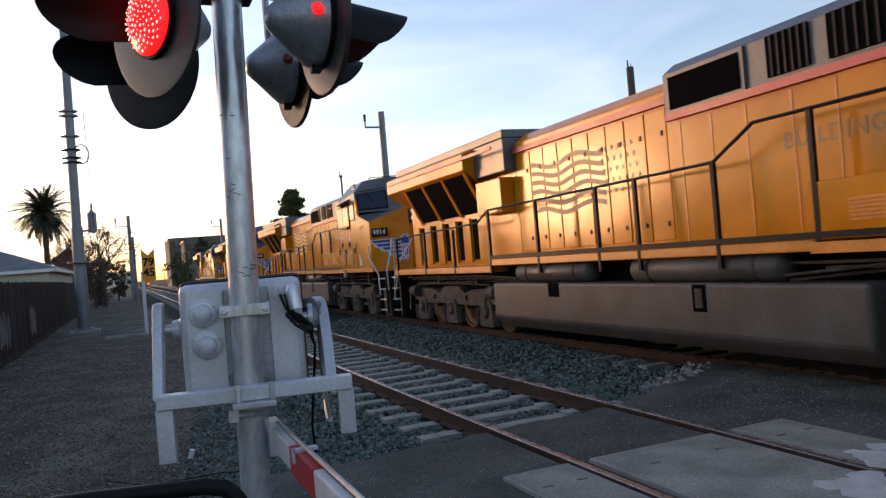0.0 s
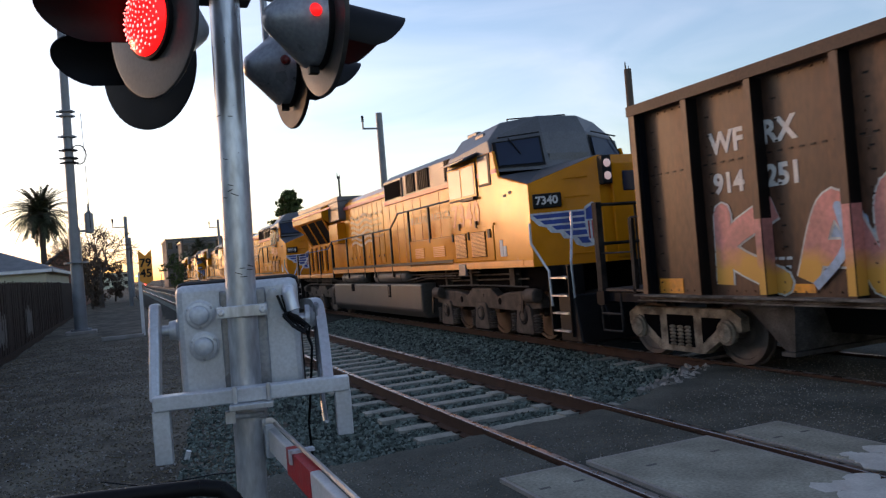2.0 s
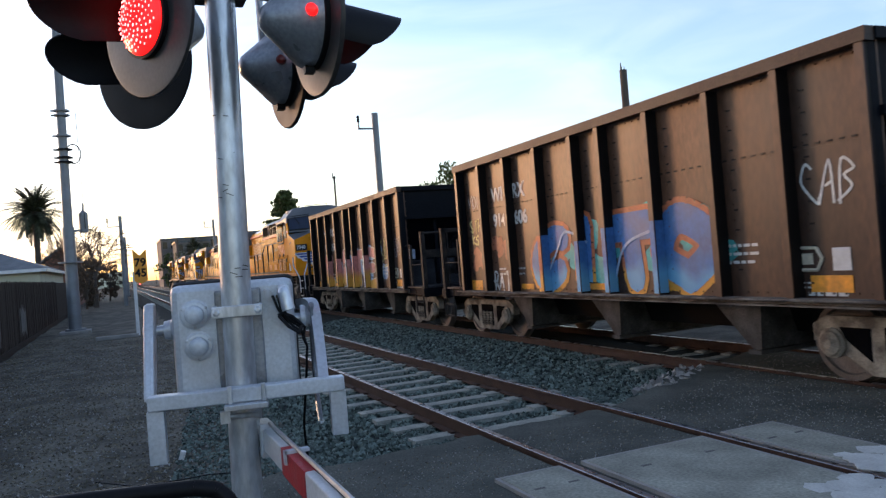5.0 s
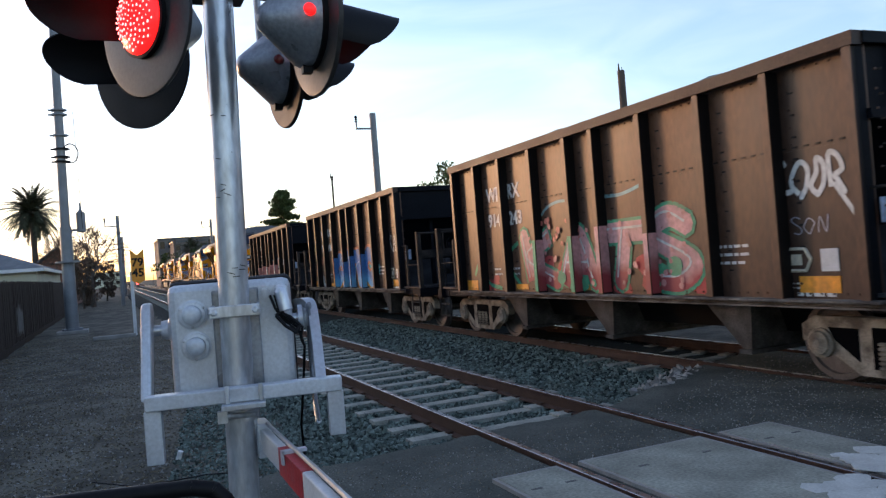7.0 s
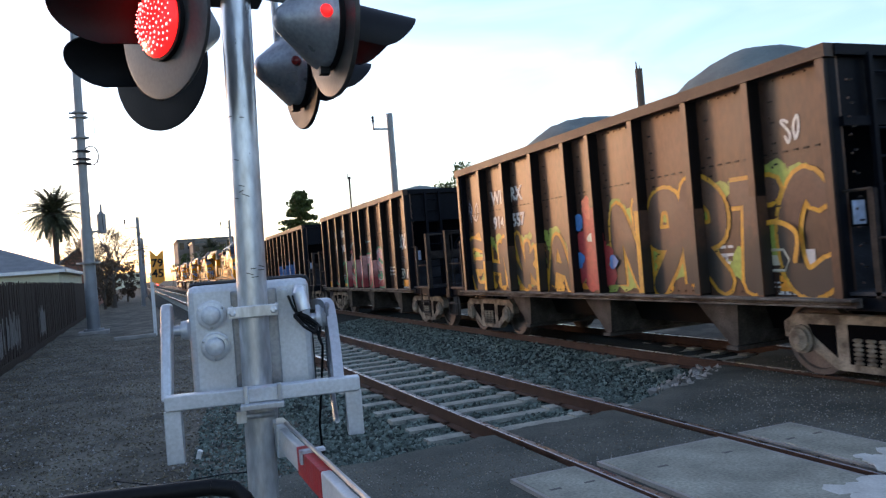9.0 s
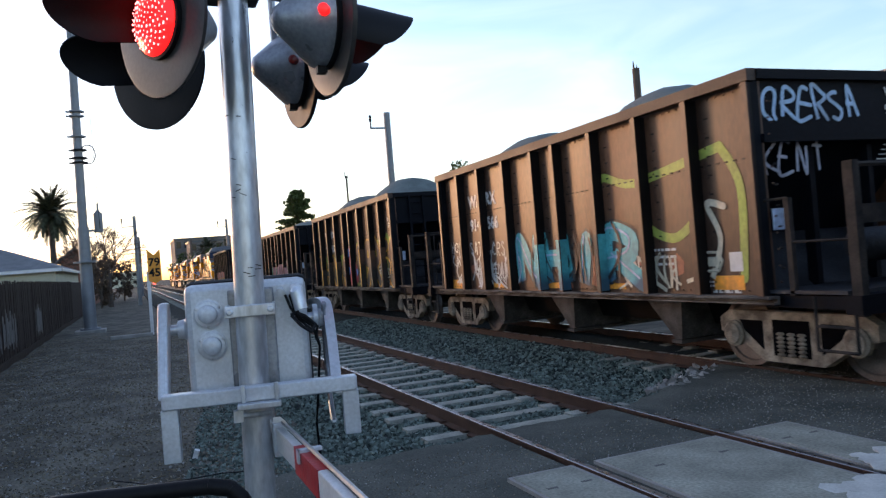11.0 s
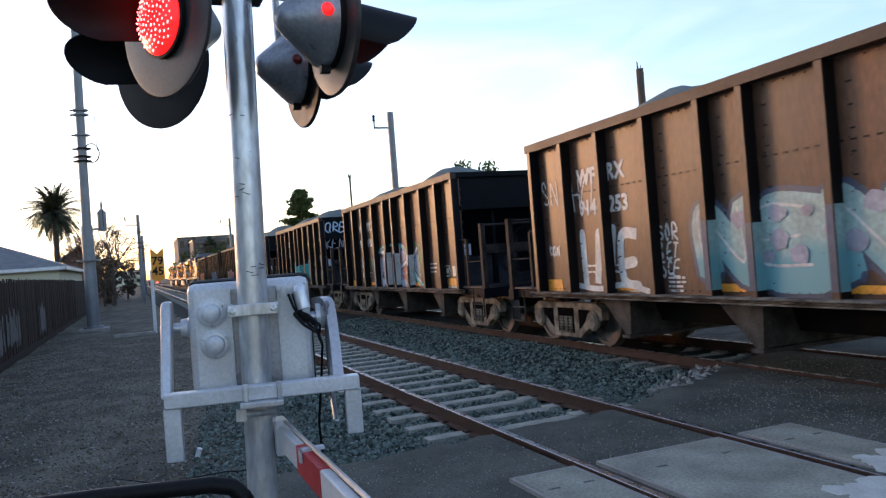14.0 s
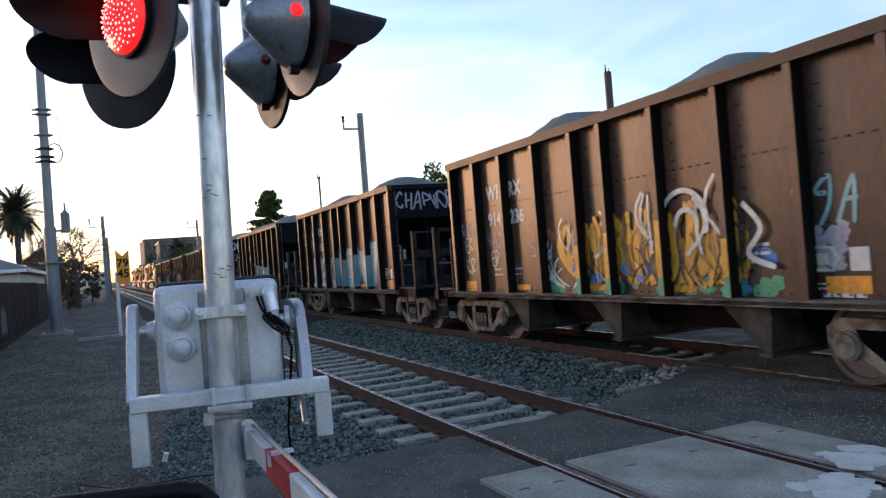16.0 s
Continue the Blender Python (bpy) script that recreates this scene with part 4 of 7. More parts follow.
def dots(car, y0, y1, z0, z1, material, n, size, seed, x=-.03):
    """Small round sprayed dots."""
    r = random.Random(seed)
    f = Form()
    for _ in range(n):
        y, z, q = r.uniform(y1, y0), r.uniform(z0, z1), size * r.uniform(.7, 1.3)
        f.add([(SKIN + x, y + math.cos(a * .785) * q, z + math.sin(a * .785) * q) for a in range(8)], [tuple(range(8))])
    return tagged(part("paint_dots", f, material, car), "round sprayed dots", kind="stuff")


def curve(car, strokes, w, material, x=-.03, label="freehand sprayed line"):
    f = Form()
    xx = SKIN + x
    for q in strokes:
        xx = ribbon(f, rounded(q, 6), w, xx)
    return tagged(part("paint_stroke", f, material, car), label, kind="stuff")


# each car as it is painted
c = CARS[1]
cloud(c, 2.6, -3.0, 1.3, 2.1, sky_blue, 34, .27, 11)
piece(c, "KAETE", 3.6, -2.35, 1.0, 2.12, pink_gold, white, None, .28, 12, .1, edge=.025, ragged_by=.03)
curve(c, [[(2.1, 1.1), (1.7, 1.5), (1.75, 1.95)], [(-.3, 1.15), (-.05, 1.6), (.3, 2.0)], [(-1.0, 1.3), (-1.3, 1.7), (-1.1, 2.0)]], .1, sky_blue)
curve(c, [[(1.15, 1.72), (.7, 1.74)], [(1.0, 1.36), (.6, 1.35)], [(-.9, 1.75), (-1.4, 1.72)], [(-1.0, 1.4), (-1.5, 1.36)]], .13, black, -.024)
tag(c, "KAT", -2.75, 1.85, .55, pale_yellow, 15, .045, .45)
curve(c, [[(-2.8, 1.75), (-3.2, 1.85), (-3.6, 1.78)], [(-2.9, 1.6), (-3.4, 1.66)]], .035, pale_yellow, -.004)
tag(c, "ROB", -3.95, 2.12, .22, lavender, 16, .02, .7)
tag(c, "S9A", -3.95, 1.85, .22, lavender, 17, .02, .7)

c = CARS[2]
cloud(c, 2.2, -2.7, 1.2, 2.15, teal, 30, .26, 21)
piece(c, "CITO", 2.0, -2.6, 1.0, 2.2, two_tone("blue_over_sky", (.05, .17, .42), (.12, .35, .55), 1.35), two_tone("rust_over_gold", (.5, .14, .05), (.7, .3, .03), 1.3), None, .42, 22, .16, edge=.08)
curve(c, [[(1.6, 1.25), (1.2, 1.7), (.9, 2.0), (.3, 1.8)], [(-.4, 1.2), (-.7, 1.7), (-1.4, 1.9)]], .045, sky_blue)
tag(c, "STHC", 4.62, 2.2, .24, pale_yellow, 23, .04, .8)
tag(c, "KS9", 4.55, 1.93, .18, pale_yellow, 24, .035, 1.0)
tag(c, "MON", 4.6, 2.68, .25, lavender, 25, .022, .8)
tag(c, "RATE", 3.65, 1.03, .3, white, 26, .055, .75)
cloud(c, 4.5, 4.0, 1.45, 1.8, rust, 9, .15, 27)
cloud(c, 3.6, 3.0, 1.65, 1.98, rust, 10, .15, 28)
tag(c, "CAB", -3.95, 2.0, .45, white, 29, .03, .5)

c = CARS[3]
cloud(c, 2.2, -2.4, 1.05, 1.6, red, 22, .2, 31)
piece(c, "KATS", 2.2, -2.55, 1.0, 2.15, rose_red, green, white, .3, 32, .2, edge=.05)
cloud(c, 1.9, -2.2, 1.05, 1.4, green, 7, .15, 30, -.028)
dots(c, 2.3, -2.2, 1.1, 2.15, pink, 60, .04, 33)
dots(c, 1.6, .2, 1.75, 2.25, salmon, 18, .05, 34)
curve(c, [[(1.75, 2.1), (1.35, 2.42), (.9, 2.52), (.45, 2.48)], [(-.1, 2.5), (-.8, 2.46), (-1.45, 2.58)]], .05, dim_teal, -.004)
curve(c, [[(4.35, 1.3), (4.1, 1.52), (3.7, 1.15), (3.2, 1.05)], [(2.4, 1.9), (2.9, 1.6), (2.4, 1.1)]], .08, green, -.004)
cloud(c, 4.1, 3.3, 1.05, 1.25, red, 8, .14, 29)
tag(c, "COOR", -3.75, 2.12, .36, white, 35, .06, .62)
curve(c, [[(-4.45, 2.2), (-4.6, 1.98), (-4.75, 1.75)]], .05, white, -.004)
tag(c, "SON", -3.9, 1.68, .18, lavender, 36, .014, .9)

c = CARS[4]
cloud(c, 4.7, -4.5, 1.1, 1.7, lime, 46, .26, 41)
cloud(c, -.7, -3.0, 2.0, 2.35, lime, 26, .17, 42)
cloud(c, -3.0, -4.6, 2.25, 2.5, lime, 20, .15, 39)
cloud(c, 4.6, .8, 1.05, 1.5, gold, 44, .16, 40, -.0045)
cloud(c, 4.6, .7, 1.7, 2.05, lime, 40, .16, 35, -.003)
piece(c, "EHNKA", 4.75, .6, 1.0, 2.0, brown_black, gold, None, .19, 43, .2, edge=.07)
cloud(c, -.7, -4.5, 1.05, 1.5, gold, 14, .15, 34, -.004)
piece(c, "N9RTC", -.7, -4.8, 1.0, 2.4, brown_black, gold, None, .3, 44, .12, edge=.055)
cloud(c, .35, -.55, 1.15, 1.9, red, 26, .2, 45, -.022)
curve(c, [[(.0, 1.1), (-.02, 1.7), (-.05, 2.35)], [(-.3, 1.1), (-.28, 1.7), (-.22, 2.3)]], .34, red, -.026, "red upright painted shape")
cloud(c, -.0, -.25, 2.25, 2.45, paint("soft_red", (.5, .1, .07)), 7, .17, 38, -.03)
part("painted_rib_face", Form().box(-1.556, -1.5535, -.428, -.332, 1.05, 2.35), red, c, "rib face sprayed over")
for y, z, q in ((.32, 1.42, 46), (.3, 2.05, 36), (-.62, 1.42, 47)):
    cloud(c, y, y - .06, z, z + .15, blue, 5, .12, q, -.04)
cloud(c, .05, -.28, 1.86, 1.93, white, 6, .08, 37, -.042)
curve(c, [[(-3.7, 1.5), (-3.75, 1.8), (-4.0, 1.85), (-4.25, 1.7), (-4.2, 1.4)]], .06, gold, -.05)
tag(c, "ROS", 4.65, 2.5, .38, lavender, 48, .03, .65)
cloud(c, 4.55, 4.15, 1.95, 2.15, gold, 6, .11, 49)
tag(c, "SO", -4.15, 2.75, .25, white, 50, .035, .6)
tag(c, "9CO", -2.75, 1.35, .14, white, 51, .04, .9)

c = CARS[5]
cloud(c, 4.4, -3.2, 1.05, 1.5, rust, 16, .22, 52)
piece(c, "NHIR", 1.4, -2.5, 1.0, 2.05, two_tone("cyan_over_navy", (.08, .45, .48), (.03, .1, .16), 1.25), black, sky_blue, .3, 53, .2, edge=.04)
curve(c, [[(-1.5, 1.9), (-1.52, 2.75), (-2.4, 2.6), (-4.2, 2.85)], [(-2.5, 2.6), (-2.6, 2.0), (-3.2, 1.75), (-3.7, 2.0)], [(-4.2, 2.85), (-4.5, 2.3), (-4.45, 1.2)]], .13, lime, -.004)
for k, (w, y, z) in enumerate((("HON", 4.65, 1.8), ("KAN9", 4.65, 1.5), ("SATE", 3.6, 1.75), ("WOB", 3.5, 1.4), ("CRS", 2.5, 1.7), ("OAK", 2.4, 1.3))):
    tag(c, w, y, z, .24, white, 54 + k, .03, .8)
flames(c, 4.6, 1.4, 1.02, 1.7, white, 40, .045, 60)
flames(c, 1.2, -2.4, 1.02, 1.9, black, 14, .05, 59, -.03)
flames(c, -1.6, -3.6, 1.02, 1.5, cream, 16, .05, 58)
curve(c, [[(-2.2, 1.15), (-2.6, 1.5), (-2.7, 2.0)], [(-3.9, 1.2), (-4.1, 1.7), (-3.9, 2.15), (-4.2, 2.1)]], .09, cream, -.012)
tag(c, "ORERSA", 1.25, 3.06, .36, sky_blue, 62, .05, .7, None, True)
tag(c, "KENT", 1.3, 2.42, .34, lavender, 63, .04, .75, SKIN + .05, True)

c = CARS[6]
cloud(c, 1.6, -2.0, 1.15, 1.95, lavender, 80, .24, 64)
cloud(c, 1.0, -1.2, 1.2, 1.85, paint("brick_orange", (.46, .13, .06)), 34, .22, 67, -.0068)
cloud(c, 1.6, -1.8, 1.05, 1.2, sky_blue, 12, .13, 66, -.0088)
for y, zt in ((1.53, 1.8), (.38, 2.0), (-.38, 2.0), (-1.53, 1.6)):
    part("painted_rib_face", Form().box(-1.556, -1.5535, y - .048, y + .048, 1.02, zt), lavender, c, "rib face sprayed over")
piece(c, "TIPK", 1.45, -2.1, 1.05, 2.1, white, violet, None, .09, 65, .12, edge=.045)
curve(c, [[(1.8, 1.85), (1.2, 2.14), (.5, 2.2), (-.4, 2.2), (-1.0, 2.02), (-1.25, 1.7)], [(-1.5, 1.45), (-1.8, 1.2), (-2.3, 1.05)]], .07, teal, -.03)
for k, (w, z) in enumerate((("SKA", 1.9), ("AON", 1.6), ("NSS", 1.3))):
    tag(c, w, -1.75, z, .28, green, 68 + k, .045, .75)
tag(c, "N", 3.5, 1.1, .75, white, 71, .05, .7)
tag(c, "A", 4.4, 1.1, .6, white, 72, .03, .5)
tag(c, "DEN", 2.55, 1.55, .3, green, 73, .03, .7)
dots(c, -3.9, -4.7, 1.7, 2.5, black, 22, .018, 74, -.003)

c = CARS[7]
tag(c, "IHE", 3.7, 1.1, .8, white, 75, .17, .78)
curve(c, [[(3.7, 1.1), (3.1, 1.05), (2.4, 1.12), (1.8, 1.02)]], .09, white, -.02)
piece(c, "NENT", .65, -3.5, 1.05, 2.2, two_tone("mist_over_teal", (.32, .47, .45), (.13, .33, .36), 1.5), paint("slate_blue", (.06, .075, .12)), white, .46, 76, .1, edge=.07)
cloud(c, .2, -3.3, 1.2, 2.0, lavender, 10, .16, 77, -.03)
for k, (w, y, z, h) in enumerate((("SN", 4.7, 2.5, .42), ("HO", 3.75, 2.35, .55), ("KON", 4.6, 1.62, .16), ("SOR", 1.5, 1.75, .2), ("BET", 1.5, 1.5, .2), ("SCE", 1.5, 1.25, .2))):
    tag(c, w, y, z, h, white, 78 + k, .032, .7)
bars(c, "stencil_line", 4, 1.2, 1.22, .36, .03, .06, LETTERW)
tag(c, "CHAPWOB", 1.3, 3.04, .38, lavender, 85, .045, .62, None, True)

c = CARS[8]
cloud(c, .9, -3.2, 1.1, 1.5, blue, 16, .2, 86)
cloud(c, 1.4, -3.3, 1.02, 1.16, green, 28, .14, 87, -.004)
flames(c, .8, -2.9, 1.12, 2.05, gold, 90, .11, 88, -.008)
cloud(c, .6, -2.6, 1.35, 1.9, two_tone("amber_over_rust", (.66, .34, .03), (.45, .16, .02), 1.5), 64, .19, 83, -.006)
for y, zt in ((.38, 1.75), (-.38, 1.9), (-1.53, 2.0), (-2.7, 1.7)):
    part("painted_rib_face", Form().box(-1.556, -1.5535, y - .048, y + .048, 1.25, zt), gold, c, "rib face sprayed over")
    part("painted_rib_foot", Form().box(-1.556, -1.5535, y - .048, y + .048, 1.0, 1.25), green, c, "rib foot sprayed over")
flames(c, .9, -2.9, 1.1, 2.0, black, 46, .03, 89, -.034)
cloud(c, .8, -2.9, 1.22, 1.42, blue, 9, .14, 84, -.036)
flames(c, 1.0, -3.0, 1.5, 2.35, white, 12, .05, 90, -.042)
curve(c, [[(-1.9 + .42 * math.cos(q * .5), 1.95 + .4 * math.sin(q * .5)) for q in range(0, 8)], [(-1.95 + .2 * math.cos(q * .5), 1.9 + .2 * math.sin(q * .5)) for q in range(0, 8)], [(-2.9, 2.1), (-3.15, 1.8), (-2.95, 1.5), (-3.3, 1.35)]], .07, white, -.05)
flames(c, 1.6, .7, 1.05, 1.75, white, 12, .035, 91, -.01)
cloud(c, 2.0, 1.3, 1.85, 2.1, rust, 7, .13, 92)
cloud(c, -3.75, -4.2, 1.35, 1.75, lavender, 16, .13, 93)
tag(c, "S9A", -3.6, 1.8, .45, dim_teal, 94, .05, .62)
for k, (w, y, z, h) in enumerate((("RON", 4.7, 2.1, .24), ("EK", 4.6, 1.8, .25), ("HAS", 3.6, 1.85, .28), ("EB", 3.5, 1.5, .25), ("SI", 2.0, 1.6, .34), ("KB", 4.6, 1.35, .3))):
    tag(c, w, y, z, h, white if k % 2 else lavender, 95 + k, .028, .7)
# ---- locomotives ----
def loco_truck(eng, u):
    t = part("truck", Form().box(-1.0, 1.0, -2.2, 2.2, .62, .8), TRUCK, eng, "dusty three-axle truck")
    t.matrix_basis = pose(0, u, 0)
    for sx in (-1, 1):
        f = Form().prism([(-2.5, .66), (-2.5, .84), (-2.25, .98), (-1.2, .95), (-.75, .86), (-.45, 1.02), (.45, 1.02), (.75, .86), (1.2, .95), (2.25, .98), (2.5, .84), (2.5, .66), (1.4, .58), (.55, .6), (-.55, .6), (-1.4, .58)], "x", sx * 1.2 - .1, sx * 1.2 + .1)
        part("sideframe", f, LOCOTRUCK, t, bevel=.025)
        for dy in (-1.88, 0, 1.88):
            box = part("axle_box", Form().prism([(dy - .36, .2), (dy - .26, .66), (dy - .2, .72), (dy + .2, .72), (dy + .26, .66), (dy + .36, .2), (dy + .3, .16), (dy - .3, .16)], "x", sx * 1.24 - .1, sx * 1.24 + .1), LOCOTRUCK, t, bevel=.025)
            part("bearing_ring", Form().turned((sx * 1.335, dy, .5), (sx, 0, 0), [(0, .16), (.02, .16), (.03, .13), (.012, .11), (.012, .02)], 18), BLACK, box)
            part("bearing_cap", Form().turned((sx * 1.34, dy, .5), (sx, 0, 0), [(0, .1), (.03, .09), (.04, .04)], 14), LOCOTRUCK, box, "", True)
            for q in (-.45, .45):
                g = Form().turned((sx * 1.28, dy + q, .2), (0, 0, 1), [(k * .05 + w, r) for k in range(7) for w, r in ((0, .055), (.012, .085), (.03, .085), (.042, .055))], 10)
                part("spring", g, LOCOTRUCK, t)
        for dy in (-2.35, 2.2):
            part("brake_cylinder", Form().turned((sx * 1.36, dy - .2, .9), (0, 1, 0), [(0, .1), (.03, .135), (.38, .135), (.4, .1), (.52, .05)], 16), LOCOTRUCK, t, "", True)
            part("brake_lever", Form().prism([(dy + .35, .95), (dy + .42, .95), (dy + .56, .42), (dy + .46, .4)], "x", sx * 1.36 - .015, sx * 1.36 + .015), BLACK, t)
        for dy in (-.95, .95):
            # dark disc in place of a pocket's shade
            part("pocket_shade", Form().turned((sx * 1.302, dy + .1, .76), (sx, 0, 0), [(0, .075), (.004, .07)], 12), DARK, t)
        part("brake_pipe", Form().path([(sx * 1.34, -2.2, 1.06), (sx * 1.34, -.6, 1.08), (sx * 1.34, .6, 1.08), (sx * 1.34, 2.2, 1.06)], .018, 6), BLACK, t)
        part("name_boss", Form().box(sx * 1.3 - .012, sx * 1.3 + .012, -.12, .12, .84, .9), LOCOTRUCK, t)
    for dy in (-1.88, 0, 1.88):
        add_wheelset(eng, u + dy, .533)


def grille(x0, u0, u1, z0, z1, n, f, tilt=0.0):
    for k in range(n):
        z = z0 + (z1 - z0) * (k + .5) / n
        f.box(x0 - .012, x0 + .01, u0, u1, z - .3 * (z1 - z0) / n, z + .3 * (z1 - z0) / n)
    return f


def locomotive(k, number):
    c = 9.4 + 22.3 * (k - 1)
    eng = thing("locomotive", pose(TRACK, c, 0), "yellow and grey diesel freight locomotive with a red stripe", "locomotive", "locomotives of the train")
    MOVING.append((eng, TRACK, c))
    o = -9.2                                    # distances below run from the cab's front corner

    def ahead(u):
        """Cab front and nose stand forward of the cab door."""
        return u - .28 * max(0, min(1, (1.35 - u) / .35, (u + 2.05) / .85))

    def P(name, f, material, label="", smooth=False, bevel=0.0, parent=None):
        f.v = [(x, ahead(y) + o, z) for x, y, z in f.v] if parent is None else f.v
        return part(name, f, material, parent or eng, label, smooth, bevel)

    P("frame", Form().box(-1.1, 1.1, -.6, 19.6, .95, 1.42), DARK, "black underframe", bevel=.02)
    for zz, x, ua, ub in ((1.3, -1.2, .9, 6.0), (1.2, -1.16, .6, 4.2), (1.36, -1.28, 2.2, 6.5), (1.12, -1.14, 13.9, 19.0)):
        P("air_pipe", Form().rod((x, ua, zz), (x, ub, zz - .03), .02, 6), LOCOTRUCK)
    for ub in (1.0, 2.7, 4.1, 15.0, 17.2):
        P("frame_bracket", Form().box(-1.26, -1.1, ub, ub + .12, 1.05, 1.44), TRUCK, bevel=.01)
    P("cab_sill", Form().box(-1.536, -1.49, .08, 2.96, 1.46, 1.575), ORANGE, "bright orange lower edge", bevel=.008)
    P("deck", Form().box(-1.5, 1.5, 3.0, 13.8, 1.46, 1.6).box(-1.5, 1.5, 13.8, 19.75, 1.32, 1.46), ORANGE, bevel=.015)
    P("deck_edge", Form().box(-1.53, -1.49, 3.05, 13.7, 1.6, 1.67).box(1.49, 1.53, 3.05, 13.7, 1.6, 1.67), BLACK)
    # cab and nose: one welded shell
    cab = Form()
    side = [(-.3, 1.44), (3.0, 1.44), (3.0, 3.72), (1.0, 3.72), (.85, 3.2), (-.3, 2.92)]
    for s in (-1, 1):
        cab.prism(side, "x", s * 1.52, s * 1.46)
    # nose front: two raked cheeks and a flat middle
    for s in (-1, 1):
        cab.add([(s * 1.52, -.3, 1.44), (s * .55, -1.15, 1.44), (s * .55, -1.05, 3.3), (s * 1.52, -.3, 2.92)], [(0, 1, 2, 3)])
    cab.add([(-.55, -1.15, 1.44), (.55, -1.15, 1.44), (.55, -1.05, 3.3), (-.55, -1.05, 3.3)], [(0, 1, 2, 3)])
    P("cab_shell", cab, YELLOW, "yellow cab and nose", bevel=.05)
    top = Form()
    for s in (-1, 1):
        top.add([(s * 1.52, -.29, 2.925), (s * .55, -1.03, 3.305), (s * .55, .86, 3.33), (s * 1.5, .86, 3.205)], [(0, 1, 2, 3)])
    top.add([(-.55, -1.03, 3.305), (.55, -1.03, 3.305), (.55, .86, 3.33), (-.55, .86, 3.33)], [(0, 1, 2, 3)])
    P("nose_top", top, LOCOGREY, "grey anti-glare nose top")
    roof = Form()
    # windscreen band and faceted roof
    ring0 = [(-1.52, 1.0, 3.3), (-.5, .62, 3.3), (.5, .62, 3.3), (1.52, 1.0, 3.3), (1.52, 3.0, 3.3), (-1.52, 3.0, 3.3)]
    ring1 = [(-1.47, 1.14, 3.96), (-.5, .8, 4.04), (.5, .8, 4.04), (1.47, 1.14, 3.96), (1.47, 3.0, 3.84), (-1.47, 3.0, 3.84)]
    ring2 = [(-1.1, 1.22, 4.34), (-.45, 1.0, 4.41), (.45, 1.0, 4.41), (1.1, 1.22, 4.34), (1.1, 3.0, 4.28), (-1.1, 3.0, 4.28)]
    roof.add(ring0 + ring1 + ring2, [(i + a, (i + 1) % 6 + a, (i + 1) % 6 + a + 6, i + a + 6) for a in (0, 6) for i in range(6)] + [(12, 13, 14, 15, 16, 17)])
    P("cab_roof", roof, LOCOGREY, "grey faceted cab roof", bevel=.03)
    P("red_line", Form().box(-1.527, -1.515, .9, 3.0, 3.28, 3.36).box(-1.225, -1.155, 3.0, 8.45, 3.34, 3.44).box(-1.115, -1.05, 8.45, 13.2, 3.62, 3.72).box(-1.59, -1.553, 13.2, 19.6, 3.72, 3.78), RED, "red stripe under the grey roof")

    def pane(name, quad, material, out):
        n = (Vector(quad[1]) - Vector(quad[0])).cross(Vector(quad[3]) - Vector(quad[0])).normalized() * out
        q = [Vector(v) for v in quad]
        return P(name, Form().add([v + n for v in q] + [v + n * 1.8 for v in q], [(3, 2, 1, 0), (4, 5, 6, 7), (0, 1, 5, 4), (1, 2, 6, 5), (2, 3, 7, 6), (3, 0, 4, 7)]), material)

    def between(a, b, u, w, r0=ring0, r1=ring1):
        """A place on a facet of the windscreen band."""
        p, q = Vector(r0[a]).lerp(Vector(r0[b]), u), Vector(r1[a]).lerp(Vector(r1[b]), u)
        return p.lerp(q, w)

    for a, b in ((0, 1), (2, 3), (1, 2)):
        if a == 1:
            continue
        pane("windscreen_gasket", [between(a, b, .05, .1), between(a, b, .95, .1), between(a, b, .95, .9), between(a, b, .05, .9)], BLACK, .012)
        pane("windscreen", [between(a, b, .1, .16), between(a, b, .9, .16), between(a, b, .9, .84), between(a, b, .1, .84)], WINDOW, .028)
    P("centre_post", Form().box(-.45, .45, .66, .7, 3.34, 3.6), LOCOGREY)
    for a, b, s in ((0, 1, .3), (2, 3, .7)):
        w = Form()
        p, q = between(a, b, s, .95) + Vector((0, -.08, 0)), between(a, b, s + .2, .45) + Vector((0, -.08, 0))
        w.rod(p, q, .012, 5)
        w.rod(between(a, b, .1, .97) + Vector((0, -.09, .02)), between(a, b, .9, .97) + Vector((0, -.09, .02)), .015, 5)
        P("wiper", w, BLACK)
    # side windows with awning and mirror
    P("window_frame", Form().box(-1.545, -1.515, 1.5, 2.97, 2.9, 3.63), BLACK, bevel=.015)
    P("window_sash", Form().box(-1.549, -1.54, 1.53, 2.94, 2.93, 3.6), YELLOW)
    for u0, u1 in ((1.6, 2.2), (2.26, 2.9)):
        P("side_window", Form().box(-1.556, -1.545, u0, u1, 2.97, 3.57), glass_pale, "pale sliding cab window", bevel=.005)
    P("window_gasket", Form().box(-1.535, -1.515, 1.08, 1.42, 3.08, 3.7), BLACK, bevel=.04)
    P("quarter_window", Form().box(-1.545, -1.53, 1.12, 1.38, 3.12, 3.66), glass_pale, "pale quarter window", bevel=.03)
    P("arm_rest", Form().box(-1.62, -1.53, 1.55, 2.2, 2.86, 2.92), BLACK)
